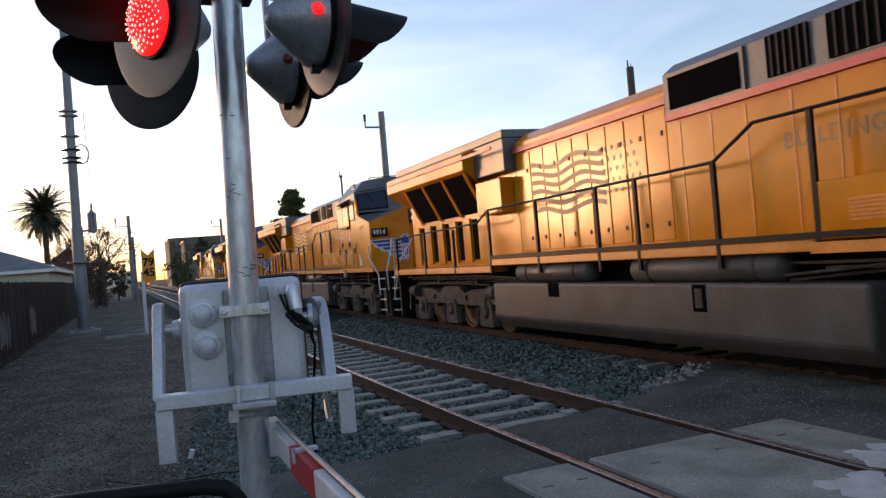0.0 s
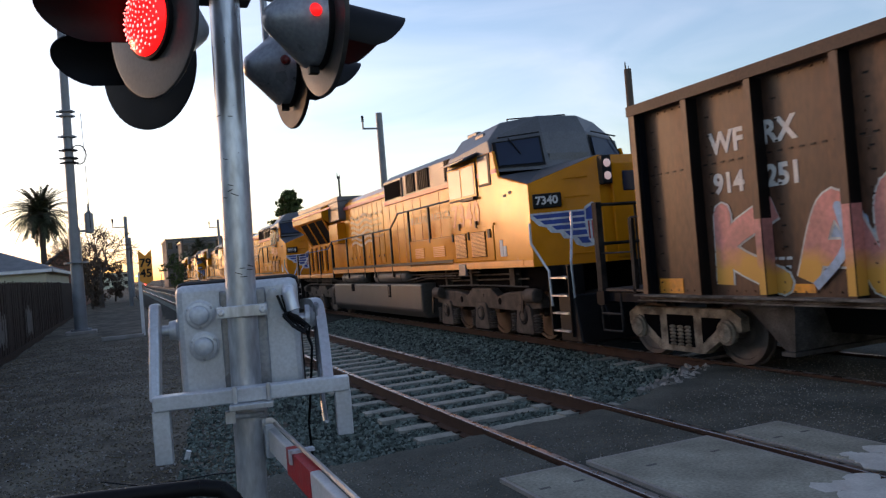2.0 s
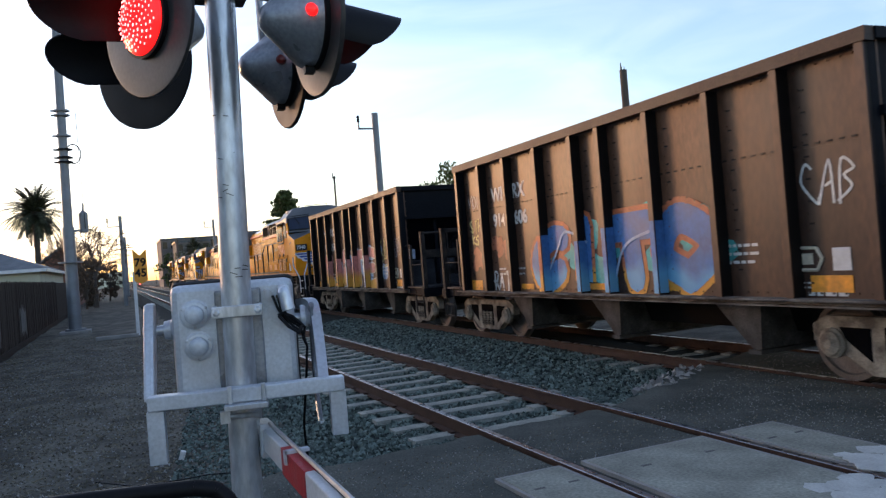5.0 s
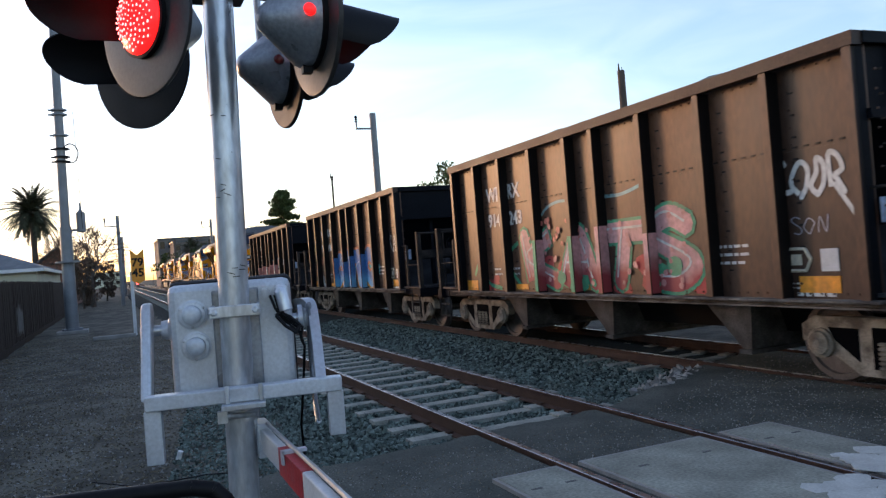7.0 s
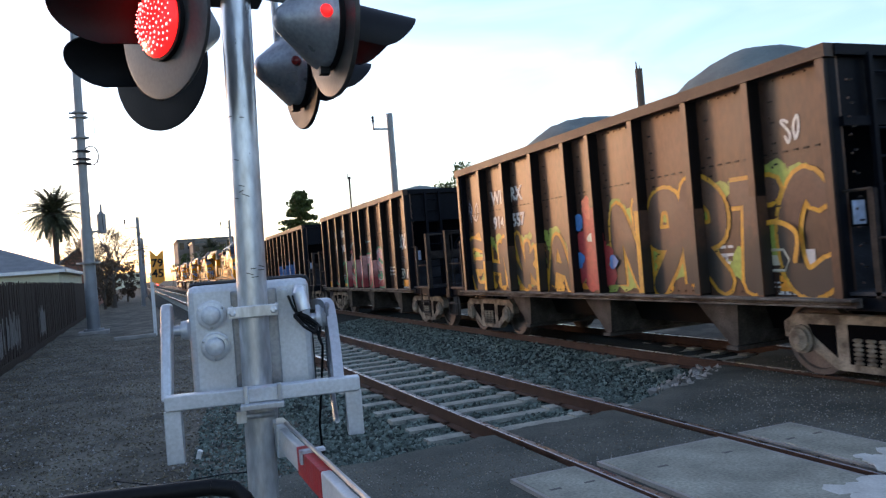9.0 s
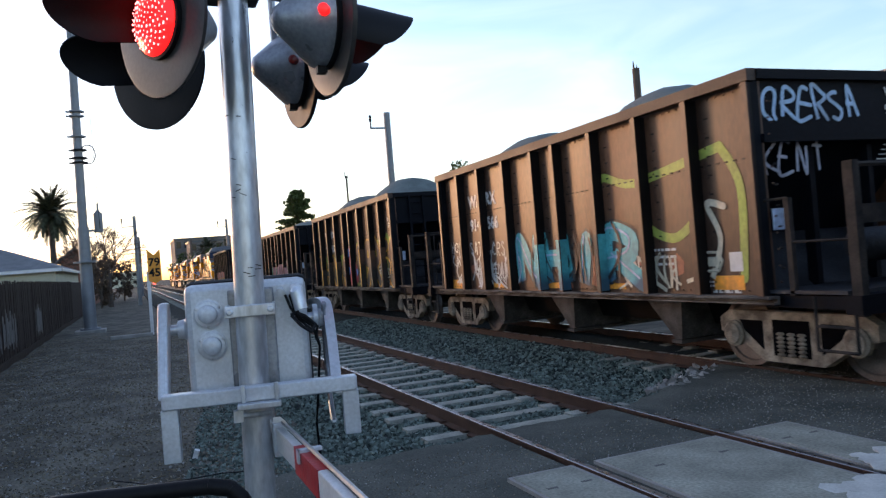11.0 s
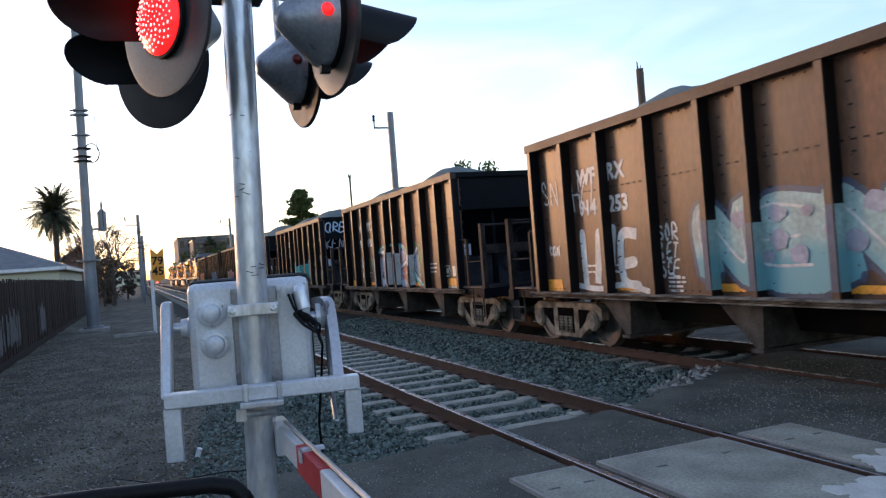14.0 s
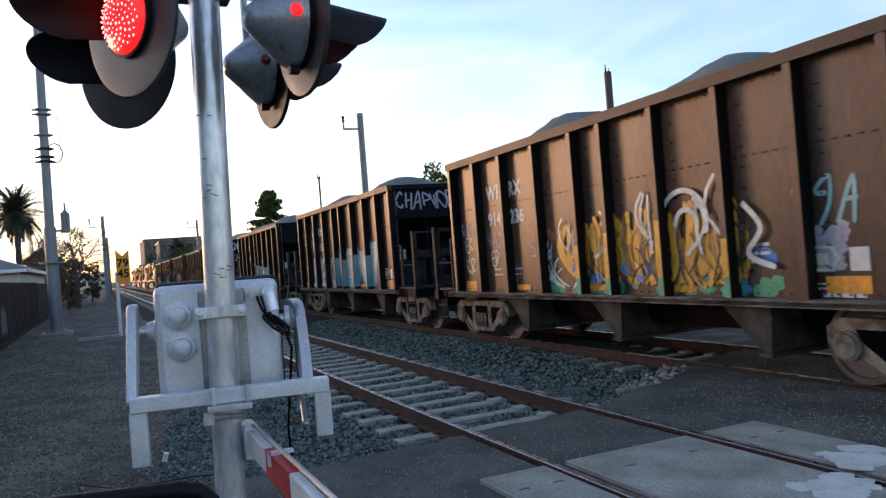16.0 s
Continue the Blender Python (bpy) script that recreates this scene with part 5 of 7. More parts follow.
    P("awning", Form().add([(-1.5, 1.45, 3.78), (-1.5, 3.0, 3.74), (-1.82, 3.0, 3.62), (-1.82, 1.45, 3.66), (-1.5, 1.45, 3.81), (-1.5, 3.0, 3.77), (-1.82, 3.0, 3.64), (-1.82, 1.45, 3.68)], [(0, 1, 2, 3), (7, 6, 5, 4), (0, 3, 7, 4), (1, 5, 6, 2), (2, 3, 7, 6), (0, 1, 5, 4)]), LOCOGREY, "grey window awning")
    P("roof_vent", Form().box(-1.1, -.75, 2.2, 2.7, 4.2, 4.36).box(-1.25, -1.0, 1.6, 2.0, 4.08, 4.22), LOCOGREY, bevel=.02)
    P("roof_rail", Form().path([(-.8, 1.35, 4.36), (-.8, 1.35, 4.45), (.4, 1.2, 4.49), (.4, 1.2, 4.4)], .014, 6), BLACK)
    P("vent_slot", Form().box(-1.53, -1.515, .35, .47, 2.82, 2.87), BLACK)
    P("vent_slot", Form().box(-1.53, -1.515, .57, .69, 2.78, 2.83), BLACK)
    # louvred doors and number under the window
    P("door_surround", Form().box(-1.54, -1.518, 1.12, 3.0, 1.6, 2.3), YELLOW, bevel=.012)
    for u0, u1 in ((1.3, 1.95), (2.2, 2.78)):
        # dark sheet: the shade between the slats is in its colour
        P("louvre_gap_shade", Form().box(-1.546, -1.535, u0, u1, 1.68, 2.2), DARK)
        P("louvre", grille(-1.552, u0 + .01, u1 - .01, 1.69, 2.19, 18, Form()), ORANGE, "orange louvre slats")
    P("door_rail", Form().box(-1.555, -1.518, 1.08, 3.0, 2.29, 2.33), YELLOW)
    for u in (1.2, 2.07, 2.9):
        P("latch", Form().box(-1.565, -1.53, u - .03, u + .03, 2.05, 2.22), BLACK)
    for u in (1.65, 2.5):
        P("hinge", Form().box(-1.57, -1.53, u - .03, u + .03, 2.28, 2.42), BLACK)
    letters("number", number, .66, Matrix.Translation((-1.528, 2.2 + o, 2.56)) @ SIDE, fade_red, eng, "faded red number", bold=.016, thick=.001, spacing=1.1)
    P("notice", Form().box(-1.53, -1.52, .72, .84, 1.66, 1.86).box(-1.53, -1.52, .86, .98, 1.66, 1.98), LETTERW, "pale notices")
    P("sill_stripe", Form().box(-1.526, -1.5, -.28, 5.9, 1.44, 1.56), ORANGE)
    # nose front details on the cheek that faces the camera's side and the other
    for s in (-1, 1):
        def cheek(a, z, out=.015):
            p = Vector((s * 1.52, -.3, z)).lerp(Vector((s * .55, -1.15 + (z - 1.44) * .054, z)), a)
            return p + Vector((s * .66, -.75, 0)) * out
        nb = Form()
        q = [cheek(.05, 2.46, .01), cheek(.46, 2.46, .01), cheek(.46, 2.72, .01), cheek(.05, 2.72, .01)]
        q2 = [cheek(.05, 2.46, .05), cheek(.46, 2.46, .05), cheek(.46, 2.72, .05), cheek(.05, 2.72, .05)]
        nb.add(q + q2, [(3, 2, 1, 0), (4, 5, 6, 7), (0, 1, 5, 4), (1, 2, 6, 5), (2, 3, 7, 6), (3, 0, 4, 7)])
        P("number_board", nb, BLACK, "black number board", bevel=.02)
        d = (cheek(1, 2, 0) - cheek(0, 2, 0)).normalized() * (1 if s < 0 else -1)
        zz = Vector((0, 0, 1))
        mm = Matrix((d, zz, d.cross(zz))).transposed().to_4x4()
        letters("number", number, .2, Matrix.Translation(cheek(.255, 2.59, .058) + Vector((0, o - .28, 0))) @ mm, LETTERW, eng, bold=.006)
        # wing emblem of plain bars beside a striped shield
        def on_cheek(f, poly, e):
            q = [cheek(u, v, e) for u, v in poly]
            return f.add(q, [tuple(range(len(q)))])
        P("emblem_edge", on_cheek(Form(), [(0, 2.38), (.86, 2.38), (.86, 1.74), (.72, 1.72), (.6, 1.78), (.57, 1.88), (.44, 1.9), (.4, 2.0), (.27, 2.02), (.21, 2.12), (.1, 2.16), (0, 2.3)], .008), paint("emblem_white", (.62, .64, .66)), "white edge of a plain wing emblem")
        for a0, z0, z1 in ((.03, 2.28, 2.35), (.13, 2.17, 2.245), (.29, 2.06, 2.135), (.46, 1.94, 2.025), (.63, 1.79, 1.9)):
            P("emblem_feather", on_cheek(Form(), [(a0, z1), (.82, z1), (.82, z0), (a0 + .06, z0)], .012), paint("emblem_blue", (.02, .06, .3)), "blue feather of a plain emblem")
        P("emblem_shield", on_cheek(Form(), [(.76, 2.42), (.87, 2.5), (.98, 2.42), (.985, 2.15), (.96, 1.85), (.87, 1.7), (.78, 1.85), (.75, 2.15)], .016), paint("emblem_white", (.62, .64, .66)), "white plain shield")
        P("emblem_field", on_cheek(Form(), [(.78, 2.38), (.87, 2.45), (.96, 2.38), (.965, 2.2), (.77, 2.2)], .02), paint("emblem_blue", (.02, .06, .3)))
        for u in (.79, .84, .89, .94):
            P("emblem_stripe", on_cheek(Form(), [(u, 2.17), (u + .022, 2.17), (u + .022, 1.86), (u, 1.86)], .02), paint("emblem_red", (.4, .03, .04)))
        for z in (2.62, 2.95, 1.62):
            P("grab_iron", Form().rod(cheek(.5, z, .05), cheek(.85, z, .05), .012, 5), YELLOW)
        lamp = Form()
        P("stair_rail", Form().path([cheek(.02, 2.2, .25), cheek(.02, 1.85, .27), Vector((s * 1.5, -.75, 1.35)), Vector((s * 1.5, -.78, .75))], .022, 6), GALV, "pale steel stair rail")
        P("stair_rail", Form().path([cheek(.6, 2.35, .25), cheek(.6, 2.1, .3), Vector((s * 1.45, -1.5, 1.5)), Vector((s * 1.45, -1.55, .9))], .022, 6), GALV, "pale steel stair rail")
        for j in range(4):
            P("step", Form().box(min(s * 1.52, s * 1.2), max(s * 1.52, s * 1.2), -1.35, -.8, .32 + j * .3, .35 + j * .3), GALV, "steel step")
        P("step_well", Form().box(s * 1.2 - .02, s * 1.2 + .02, -1.4, -.72, .25, 1.44).box(min(s * 1.5, s * 1.2), max(s * 1.5, s * 1.2), -.74, -.7, .25, 1.44).box(min(s * 1.5, s * 1.2), max(s * 1.5, s * 1.2), -1.42, -1.38, .25, 1.44), BLACK)
    P("nose_door", Form().box(-.33, .33, -1.17, -1.08, 1.5, 3.15), YELLOW, bevel=.02)
    P("door_window", Form().box(-.13, .13, -1.185, -1.165, 2.65, 3.0), WINDOW, bevel=.03)
    P("headlight_box", Form().box(-.55, -.36, -1.22, -1.05, 2.78, 3.28), BLACK, bevel=.02)
    for z in (2.92, 3.14):
        P("headlight", Form().turned((-.455, -1.215, z), (0, -1, 0), [(0, .075), (.02, .07), (.03, .03)], 16), LAMPW, smooth=True)
    P("pilot", Form().prism([(-1.5, .95), (-.9, .95), (-.9, .15), (-1.75, .15)], "x", -1.45, 1.45), BLACK, "black pilot plate", bevel=.03)
    P("coupler", Form().box(-.12, .12, -2.0, -1.4, .75, .95).box(-.2, .2, -2.05, -1.8, .68, 1.02), BLACK)
    for x in (-.9, -.6, -.3, .3, .6):
        P("air_hose", Form().path([(x, -1.5, .9), (x, -1.75, .55), (x + .05, -1.7, .3)], .025, 6), BLACK)
    # equipment behind the cab
    P("cab_rear_hood", Form().box(-1.16, 1.16, 3.0, 8.5, 1.6, 3.38), YELLOW, bevel=.02)
    P("upper_hood", Form().prism([(-1.16, 3.38), (1.16, 3.38), (1.16, 4.0), (.95, 4.15), (-.95, 4.15), (-1.16, 4.0)], "y", 3.0, 8.5), LOCOGREY, "grey upper hood", bevel=.02)
    for u0, u1, z0, z1 in ((3.4, 3.95, 3.5, 3.98), (5.0, 5.75, 3.5, 3.98), (6.0, 6.6, 3.5, 3.98)):
        # intakes are closed; a dark sheet colours in their shade
        P("intake", Form().box(-1.19, -1.15, u0, u1, z0, z1), DARK, "dark sheet for the shade in a louvred intake")
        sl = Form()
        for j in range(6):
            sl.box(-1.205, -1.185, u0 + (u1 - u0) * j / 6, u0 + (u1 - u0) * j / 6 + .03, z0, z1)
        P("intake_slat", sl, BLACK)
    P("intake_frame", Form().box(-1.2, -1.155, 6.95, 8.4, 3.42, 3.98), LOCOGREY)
    # same dark sheet for the shade of the long intake
    P("intake", Form().box(-1.22, -1.19, 7.02, 8.32, 3.48, 3.92), DARK, "dark sheet for the shade in a louvred intake")
    P("side_locker", Form().box(-1.5, -1.15, 3.05, 5.9, 1.46, 2.2), YELLOW, bevel=.02)
    for u0, u1 in ((3.5, 4.2), (4.8, 5.4)):
        P("louvre", grille(-1.505, u0, u1, 1.75, 2.0, 6, Form()), ORANGE)
    for u in (3.35, 4.45, 5.7, 6.3, 7.0, 7.6, 8.2):
        P("door_seam", Form().box(-1.168, -1.158, u, u + .025, 2.1 if u < 5.9 else 1.66, 3.3), ORANGE)
    letters("slogan", "BUILDING AMERICA", .26, Matrix.Translation((-1.165, 5.15 + o, 2.72)) @ SIDE, fade_brown, eng, "faded slogan lettering", bold=.004, thick=.001, spacing=1.15)
    for nm, q, x, col in (("small_shield", [(-.17, 3.0), (0, 3.06), (.17, 3.0), (.19, 2.7), (.12, 2.45), (0, 2.38), (-.12, 2.45), (-.19, 2.7)], -1.164, paint("emblem_white", (.62, .64, .66))), ("small_shield_field", [(-.15, 2.97), (0, 3.02), (.15, 2.97), (.16, 2.8), (-.16, 2.8)], -1.167, paint("emblem_blue", (.02, .06, .3)))):
        P(nm, Form().prism([(3.42 + u, v) for u, v in q], "x", x, x + .003), col, "plain shield emblem")
    for u in (-.12, -.04, .04, .12):
        P("small_shield_stripe", Form().box(-1.167, -1.164, 3.41 + u - .018, 3.41 + u + .018, 2.46, 2.77), paint("emblem_red", (.4, .03, .04)))
    # engine hood
    P("engine_hood", Form().prism([(-1.05, 1.6), (1.05, 1.6), (1.05, 3.82), (.85, 3.98), (-.85, 3.98), (-1.05, 3.82)], "y", 8.5, 13.2), YELLOW, bevel=.02)
    for j in range(9):
        P("hood_door", Form().box(-1.064, -1.045, 8.62 + j * .5, 8.62 + j * .5 + .465, 1.7, 3.58), YELLOW, bevel=.008)
    for j in range(9):
        for z in (1.9, 3.2):
            P("latch", Form().box(-1.078, -1.06, 8.7 + j * .5, 8.74 + j * .5, z, z + .07), BLACK)
    for j in range(6):
        fl = Form()
        z = 2.35 + j * .17
        q = [(-1.068, 12.6 - i * .15, z + .06 * math.sin(i * .6 + j * .3)) for i in range(17)]
        fl.add([(x, y, zz + h) for h in (0, .085) for x, y, zz in q], [(i, i + 1, i + 18, i + 17) for i in range(16)])
        P("flag_stripe", fl, paint("fade_pink", (.62, .38, .2)), "faded painted flag stripe")
    fb = Form()
    for j in range(5):
        for i in range(6):
            y, z = 9.25 + i * .17 + j * .05, 2.55 + j * .17
            fb.prism([(y + math.cos(w * 1.2566) * (.05 if w % 1 == 0 else .02), z + math.sin(w * 1.2566) * (.05 if w % 1 == 0 else .02)) for w in (0, .5, 1, 1.5, 2, 2.5, 3, 3.5, 4, 4.5)], "x", -1.068, -1.064)
    tagged(P("faded_star_field", fb, paint("fade_grey", (.34, .25, .14))), "faded painted star field", kind="stuff")
    P("exhaust_duct", Form().box(-.3, .3, 11.2, 11.9, 3.95, 4.1), BLACK, bevel=.03)
    P("horn", Form().rod((-.35, 9.2, 3.9), (-.35, 9.2, 4.15), .03).turned((-.35, 9.0, 4.17), (0, 1, 0), [(0, .09), (.1, .04), (.3, .03)], 10).turned((-.2, 9.0, 4.17), (0, 1, 0), [(0, .09), (.1, .04), (.3, .03)], 10), BLACK)
    # radiator house with flared wings
    P("radiator_hood", Form().box(-1.05, 1.05, 13.2, 19.3, 1.46, 3.5), YELLOW, bevel=.02)
    wing = Form().prism([(-1.05, 3.1), (1.05, 3.1), (1.56, 3.5), (1.56, 3.86), (1.3, 3.95), (-1.3, 3.95), (-1.56, 3.86), (-1.56, 3.5)], "y", 14.6, 19.7)
    P("radiator_wing", wing, YELLOW, "yellow flared radiator wing", bevel=.02)
    P("radiator_top", Form().box(-1.3, 1.3, 13.2, 19.6, 3.95, 4.12), LOCOGREY, bevel=.02)
    P("hood_step", Form().box(-1.3, 1.3, 13.2, 14.6, 3.3, 3.95), LOCOGREY, bevel=.02)
    for j in range(3):
        u0 = 14.75 + j * 1.25
        # plain near-black sheet in place of the screen's shaded depth
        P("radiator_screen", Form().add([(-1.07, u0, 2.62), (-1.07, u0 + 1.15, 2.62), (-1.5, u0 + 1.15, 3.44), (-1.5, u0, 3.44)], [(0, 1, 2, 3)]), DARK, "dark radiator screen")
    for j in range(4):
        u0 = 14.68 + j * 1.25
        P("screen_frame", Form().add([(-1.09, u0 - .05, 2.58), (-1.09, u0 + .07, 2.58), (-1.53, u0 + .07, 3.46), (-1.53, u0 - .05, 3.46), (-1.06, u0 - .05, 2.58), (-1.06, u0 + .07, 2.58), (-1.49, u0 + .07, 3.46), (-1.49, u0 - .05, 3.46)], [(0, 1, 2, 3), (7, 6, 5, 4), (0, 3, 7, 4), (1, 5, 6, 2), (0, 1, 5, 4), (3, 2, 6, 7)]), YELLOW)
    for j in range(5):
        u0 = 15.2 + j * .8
        # shade of the vent coloured on as a dark sheet, nothing is cut
        P("vent_opening_shade", Form().box(-1.07, -1.04, u0, u0 + .22, 1.6, 2.5), DARK, "dark sheet for the shade in a vent opening")
        P("vent_door", Form().box(-1.1, -1.05, u0 + .3, u0 + .7, 1.55, 2.52), YELLOW, bevel=.01)
    P("rear_locker", Form().box(-1.35, -1.05, 13.35, 14.5, 2.5, 3.2), YELLOW, bevel=.02)
    # fuel tank and reservoirs
    P("fuel_tank", Form().prism([(-1.5, 1.12), (1.5, 1.12), (1.5, .44), (1.32, .24), (-1.32, .24), (-1.5, .44)], "y", 5.25, 13.75), TANK, "dull grey fuel tank", bevel=.05)
    # tank opening and gauge recess: shade as dark sheets on the tank side
    P("tank_opening_shade", Form().box(-1.508, -1.49, 11.2, 11.55, .88, 1.12), DARK)
    P("gauge_recess_shade", Form().box(-1.508, -1.49, 7.6, 7.85, .75, 1.1), DARK)
    P("sight_glass", Form().box(-1.52, -1.505, 7.66, 7.79, .8, 1.05), LOCOTRUCK)
    for u0, u1 in ((6.4, 9.3), (10.35, 12.9)):
        rv = P("air_reservoir", Form().turned((-1.28, u0, 1.3), (0, 1, 0), [(0, .02), (.03, .13), (.1, .18), (u1 - u0 - .1, .18), (u1 - u0 - .03, .13), (u1 - u0, .02)], 20), TANK, "dull grey air reservoir", True)
        for us in (u0 + .4, u1 - .5):
            P("strap", Form().turned((-1.28, us, 1.3), (0, 1, 0), [(0, .187), (.05, .187)], 20), TRUCK)
    for z, x in ((1.2, -1.4), (1.14, -1.3)):
        P("air_pipe", Form().path([(x, 3.2, z + .1), (x, 5.2, z + .1), (x, 6.4, z)], .02, 6), TRUCK)
        P("air_pipe", Form().path([(x, 12.9, z), (x, 14.2, z + .05), (x, 19.0, z + .05)], .02, 6), TRUCK)
    P("junction_box", Form().box(-1.56, -1.5, 2.35, 2.7, 1.3, 1.55), LOCOGREY, bevel=.015)
    # handrails
    hr = Form().path([(-1.48, 3.1, 2.98), (-1.48, 6.6, 2.98), (-1.48, 7.3, 2.62), (-1.48, 13.75, 2.58), (-1.48, 14.3, 2.36), (-1.48, 19.5, 2.3), (-1.2, 19.72, 2.3)], .022, 6)
    P("handrail", hr, BLACK, "black handrail")
    for u, z0, z1 in ((4.4, 2.1, 2.95), (5.8, 1.5, 2.97), (7.3, 1.3, 2.62), (8.9, 1.3, 2.61), (9.9, 1.3, 2.6), (11.8, 1.3, 2.59), (13.75, 1.3, 2.58), (15.6, 1.3, 2.3), (17.4, 1.3, 2.3), (19.5, 1.1, 2.3)):
        P("rail_post", Form().box(-1.51, -1.46, u - .03, u + .03, z0, z1), BLACK)
    re = Form().path([(-1.48, 19.75, 2.3), (-1.48, 19.85, 1.4), (-1.48, 20.0, .7)], .02, 6).path([(-.9, 19.8, 2.3), (-1.3, 20.1, 1.6), (-1.35, 20.2, .9)], .02, 6)
    P("stair_rail", re, GALV, "pale steel stair rail")
    for j in range(4):
        P("step", Form().box(-1.5, -1.1, 19.75, 20.1, .35 + j * .3, .38 + j * .3), GALV)
    P("rear_pilot", Form().box(-1.4, 1.4, 19.7, 19.8, .2, 1.4), BLACK)
    loco_truck(eng, 2.2 + o)
    loco_truck(eng, 16.4 + o)
    return eng


glass_pale = mat("cab_side_glass", (.2, .19, .18), .1, vary=.1, scale=1, bump=.0)
fade_red = mat("faded_red", (.62, .17, .04), .4, vary=.2, scale=4)
fade_brown = mat("faded_brown", (.3, .15, .03), .4, vary=.2, scale=4)
for k, number in ((1, "7340"), (2, "9914"), (3, "7340"), (4, "7340")):
    locomotive(k, number)
# ---- crossing signal ----
PX, PY = 0.465, 3.42


def signal_head(parent, at, way, lit, arm_from, face=None, reach_top=.36, hood_way=None, arc=(-15, 195), drop=0.0):
    """A round background with a hooded lamp that faces along way."""
    at, way = Vector(at), Vector(way).normalized()
    back = -way
    h = part("background_disc", Form().turned(at, way, [(-.012, .3), (-.006, .305), (.006, .305), (.008, .293), (.004, .15), (.004, .02)], 48), face or SIGNALBLACK, parent, "round black background disc", True)
    part("housing", Form().turned(at + back * .01, back, [(0, .19), (.05, .19), (.065, .184), (.1, .155), (.15, .11), (.2, .068), (.225, .046), (.235, .02), (.237, .004)], 32), SIGNALGREY, h, "dull grey bell-shaped lamp housing", True)
    part("lens", Form().turned(at + way * .01, way, [(0, .145), (.02, .143), (.042, .11), (.054, .07), (.06, .02)], 32), LENS if lit else LENSOFF, h, "lit red lens" if lit else "dark red lens", True)
    if lit:
        dots = Form()
        rr_ = random.Random(3)
        up = Vector((0, 0, 1))
        sd = up.cross(way).normalized()
        for k in range(110):
            q, rad = k * 2.39996, .13 * math.sqrt((k + .5) / 110)
            dots.turned(at + way * (.078 - 1.75 * rad * rad) + sd * math.cos(q) * rad + up * math.sin(q) * rad, way, [(0, .0055 * rr_.uniform(.5, 1.4)), (.002, .002)], 6)
        tagged(part("light_pattern", dots, LED, h), "small bright light points", kind="stuff")
    part("lens_ring", Form().turned(at + way * .005, way, [(0, .156), (.02, .156), (.022, .144), (.016, .143)], 32), SIGNALBLACK, h, "", True)
    # hood: an open half tube, long above, cut back towards its lower edges
    hw = Vector(hood_way or way).normalized()
    side = Vector((0, 0, 1)).cross(way).normalized()
    f = Form()
    n = 24
    for rr in (.157, .151):
        for i in range(n + 1):
            w = radians(arc[0] + (arc[1] - arc[0]) * i / n)
            d = side * math.cos(w) * rr + Vector((0, 0, 1)) * math.sin(w) * rr
            reach = .03 + reach_top * (.42 + .58 * math.sin(math.pi * i / n) ** .7)
            d += Vector((0, 0, drop))
            f.v += [at + d + way * .008, at + d + hw * reach]
    m = 2 * (n + 1)
    for i in range(n):
        f.f += [(2 * i, 2 * i + 2, 2 * i + 3, 2 * i + 1), (m + 2 * i + 1, m + 2 * i + 3, m + 2 * i + 2, m + 2 * i), (2 * i + 1, 2 * i + 3, m + 2 * i + 3, m + 2 * i + 1), (2 * i, m + 2 * i, m + 2 * i + 2, 2 * i + 2)]
    part("hood", f, SIGNALBLACK, h, "long black hood", True)
    part("latch", Form().box(-.02, .02, -.02, .02, -.016, .016, Matrix.Translation(at + back * .05 - Vector((0, 0, .2)))), SIGNALBLACK, h)
    part("rib_band", Form().turned(at + back * .012, back, [(0, .196), (.02, .196), (.024, .188)], 32), SIGNALBLACK, h, "", True)
    if way.x > 0:
        part("peep_sight", Form().turned(at + back * .07 + Vector((0, -.19, -.01)), (back.x * .5, -1, .0), [(-.01, .024), (.015, .022), (.02, .01)], 12), LENS if lit else LENSOFF, h, "small red side light", True)
    ax = at + back * .12
    arm = Form().rod(ax + Vector((0, 0, .08)), (ax.x, ax.y, 3.32), .018, 8).rod((ax.x, ax.y, 3.3), (arm_from[0], ax.y, 3.3), .018, 8)
    part("bracket_arm", arm, SIGNALGREY, h, "grey bracket arm", True)
    return h


mastpole = thing("crossing_signal", pose(0, 0, 0), "galvanised crossing signal mast with red flashing lamps and a gate mechanism", "crossing signal")
part("mast", Form().rod((PX - .036, PY, -.05), (PX + .053, PY - .01, 4.4), .064, 32), GALV, mastpole, "galvanised steel mast", True)
part("mast_base", Form().box(PX - .2, PX + .2, PY - .2, PY + .2, -.06, .05).rod((PX, PY, .04), (PX, PY, .35), .095, 24), GALV, mastpole, bevel=.01)
HZ = 2.785
jb = Form().box(PX - .11, PX + .14, PY - .09, PY + .09, 2.94, 3.13).box(PX - .03, PX + .03, PY - .62, PY + .62, 3.27, 3.33)
part("crossarm", jb, SIGNALBLACK, mastpole, "black crossarm and junction box", bevel=.012)
ba = Form().path([(PX + .05, PY, 2.99), (PX + .3, PY - .02, 2.95), (PX + .46, PY - .1, 2.9)], .02, 8)
part("conduit", ba, SIGNALGREY, mastpole, "", True)
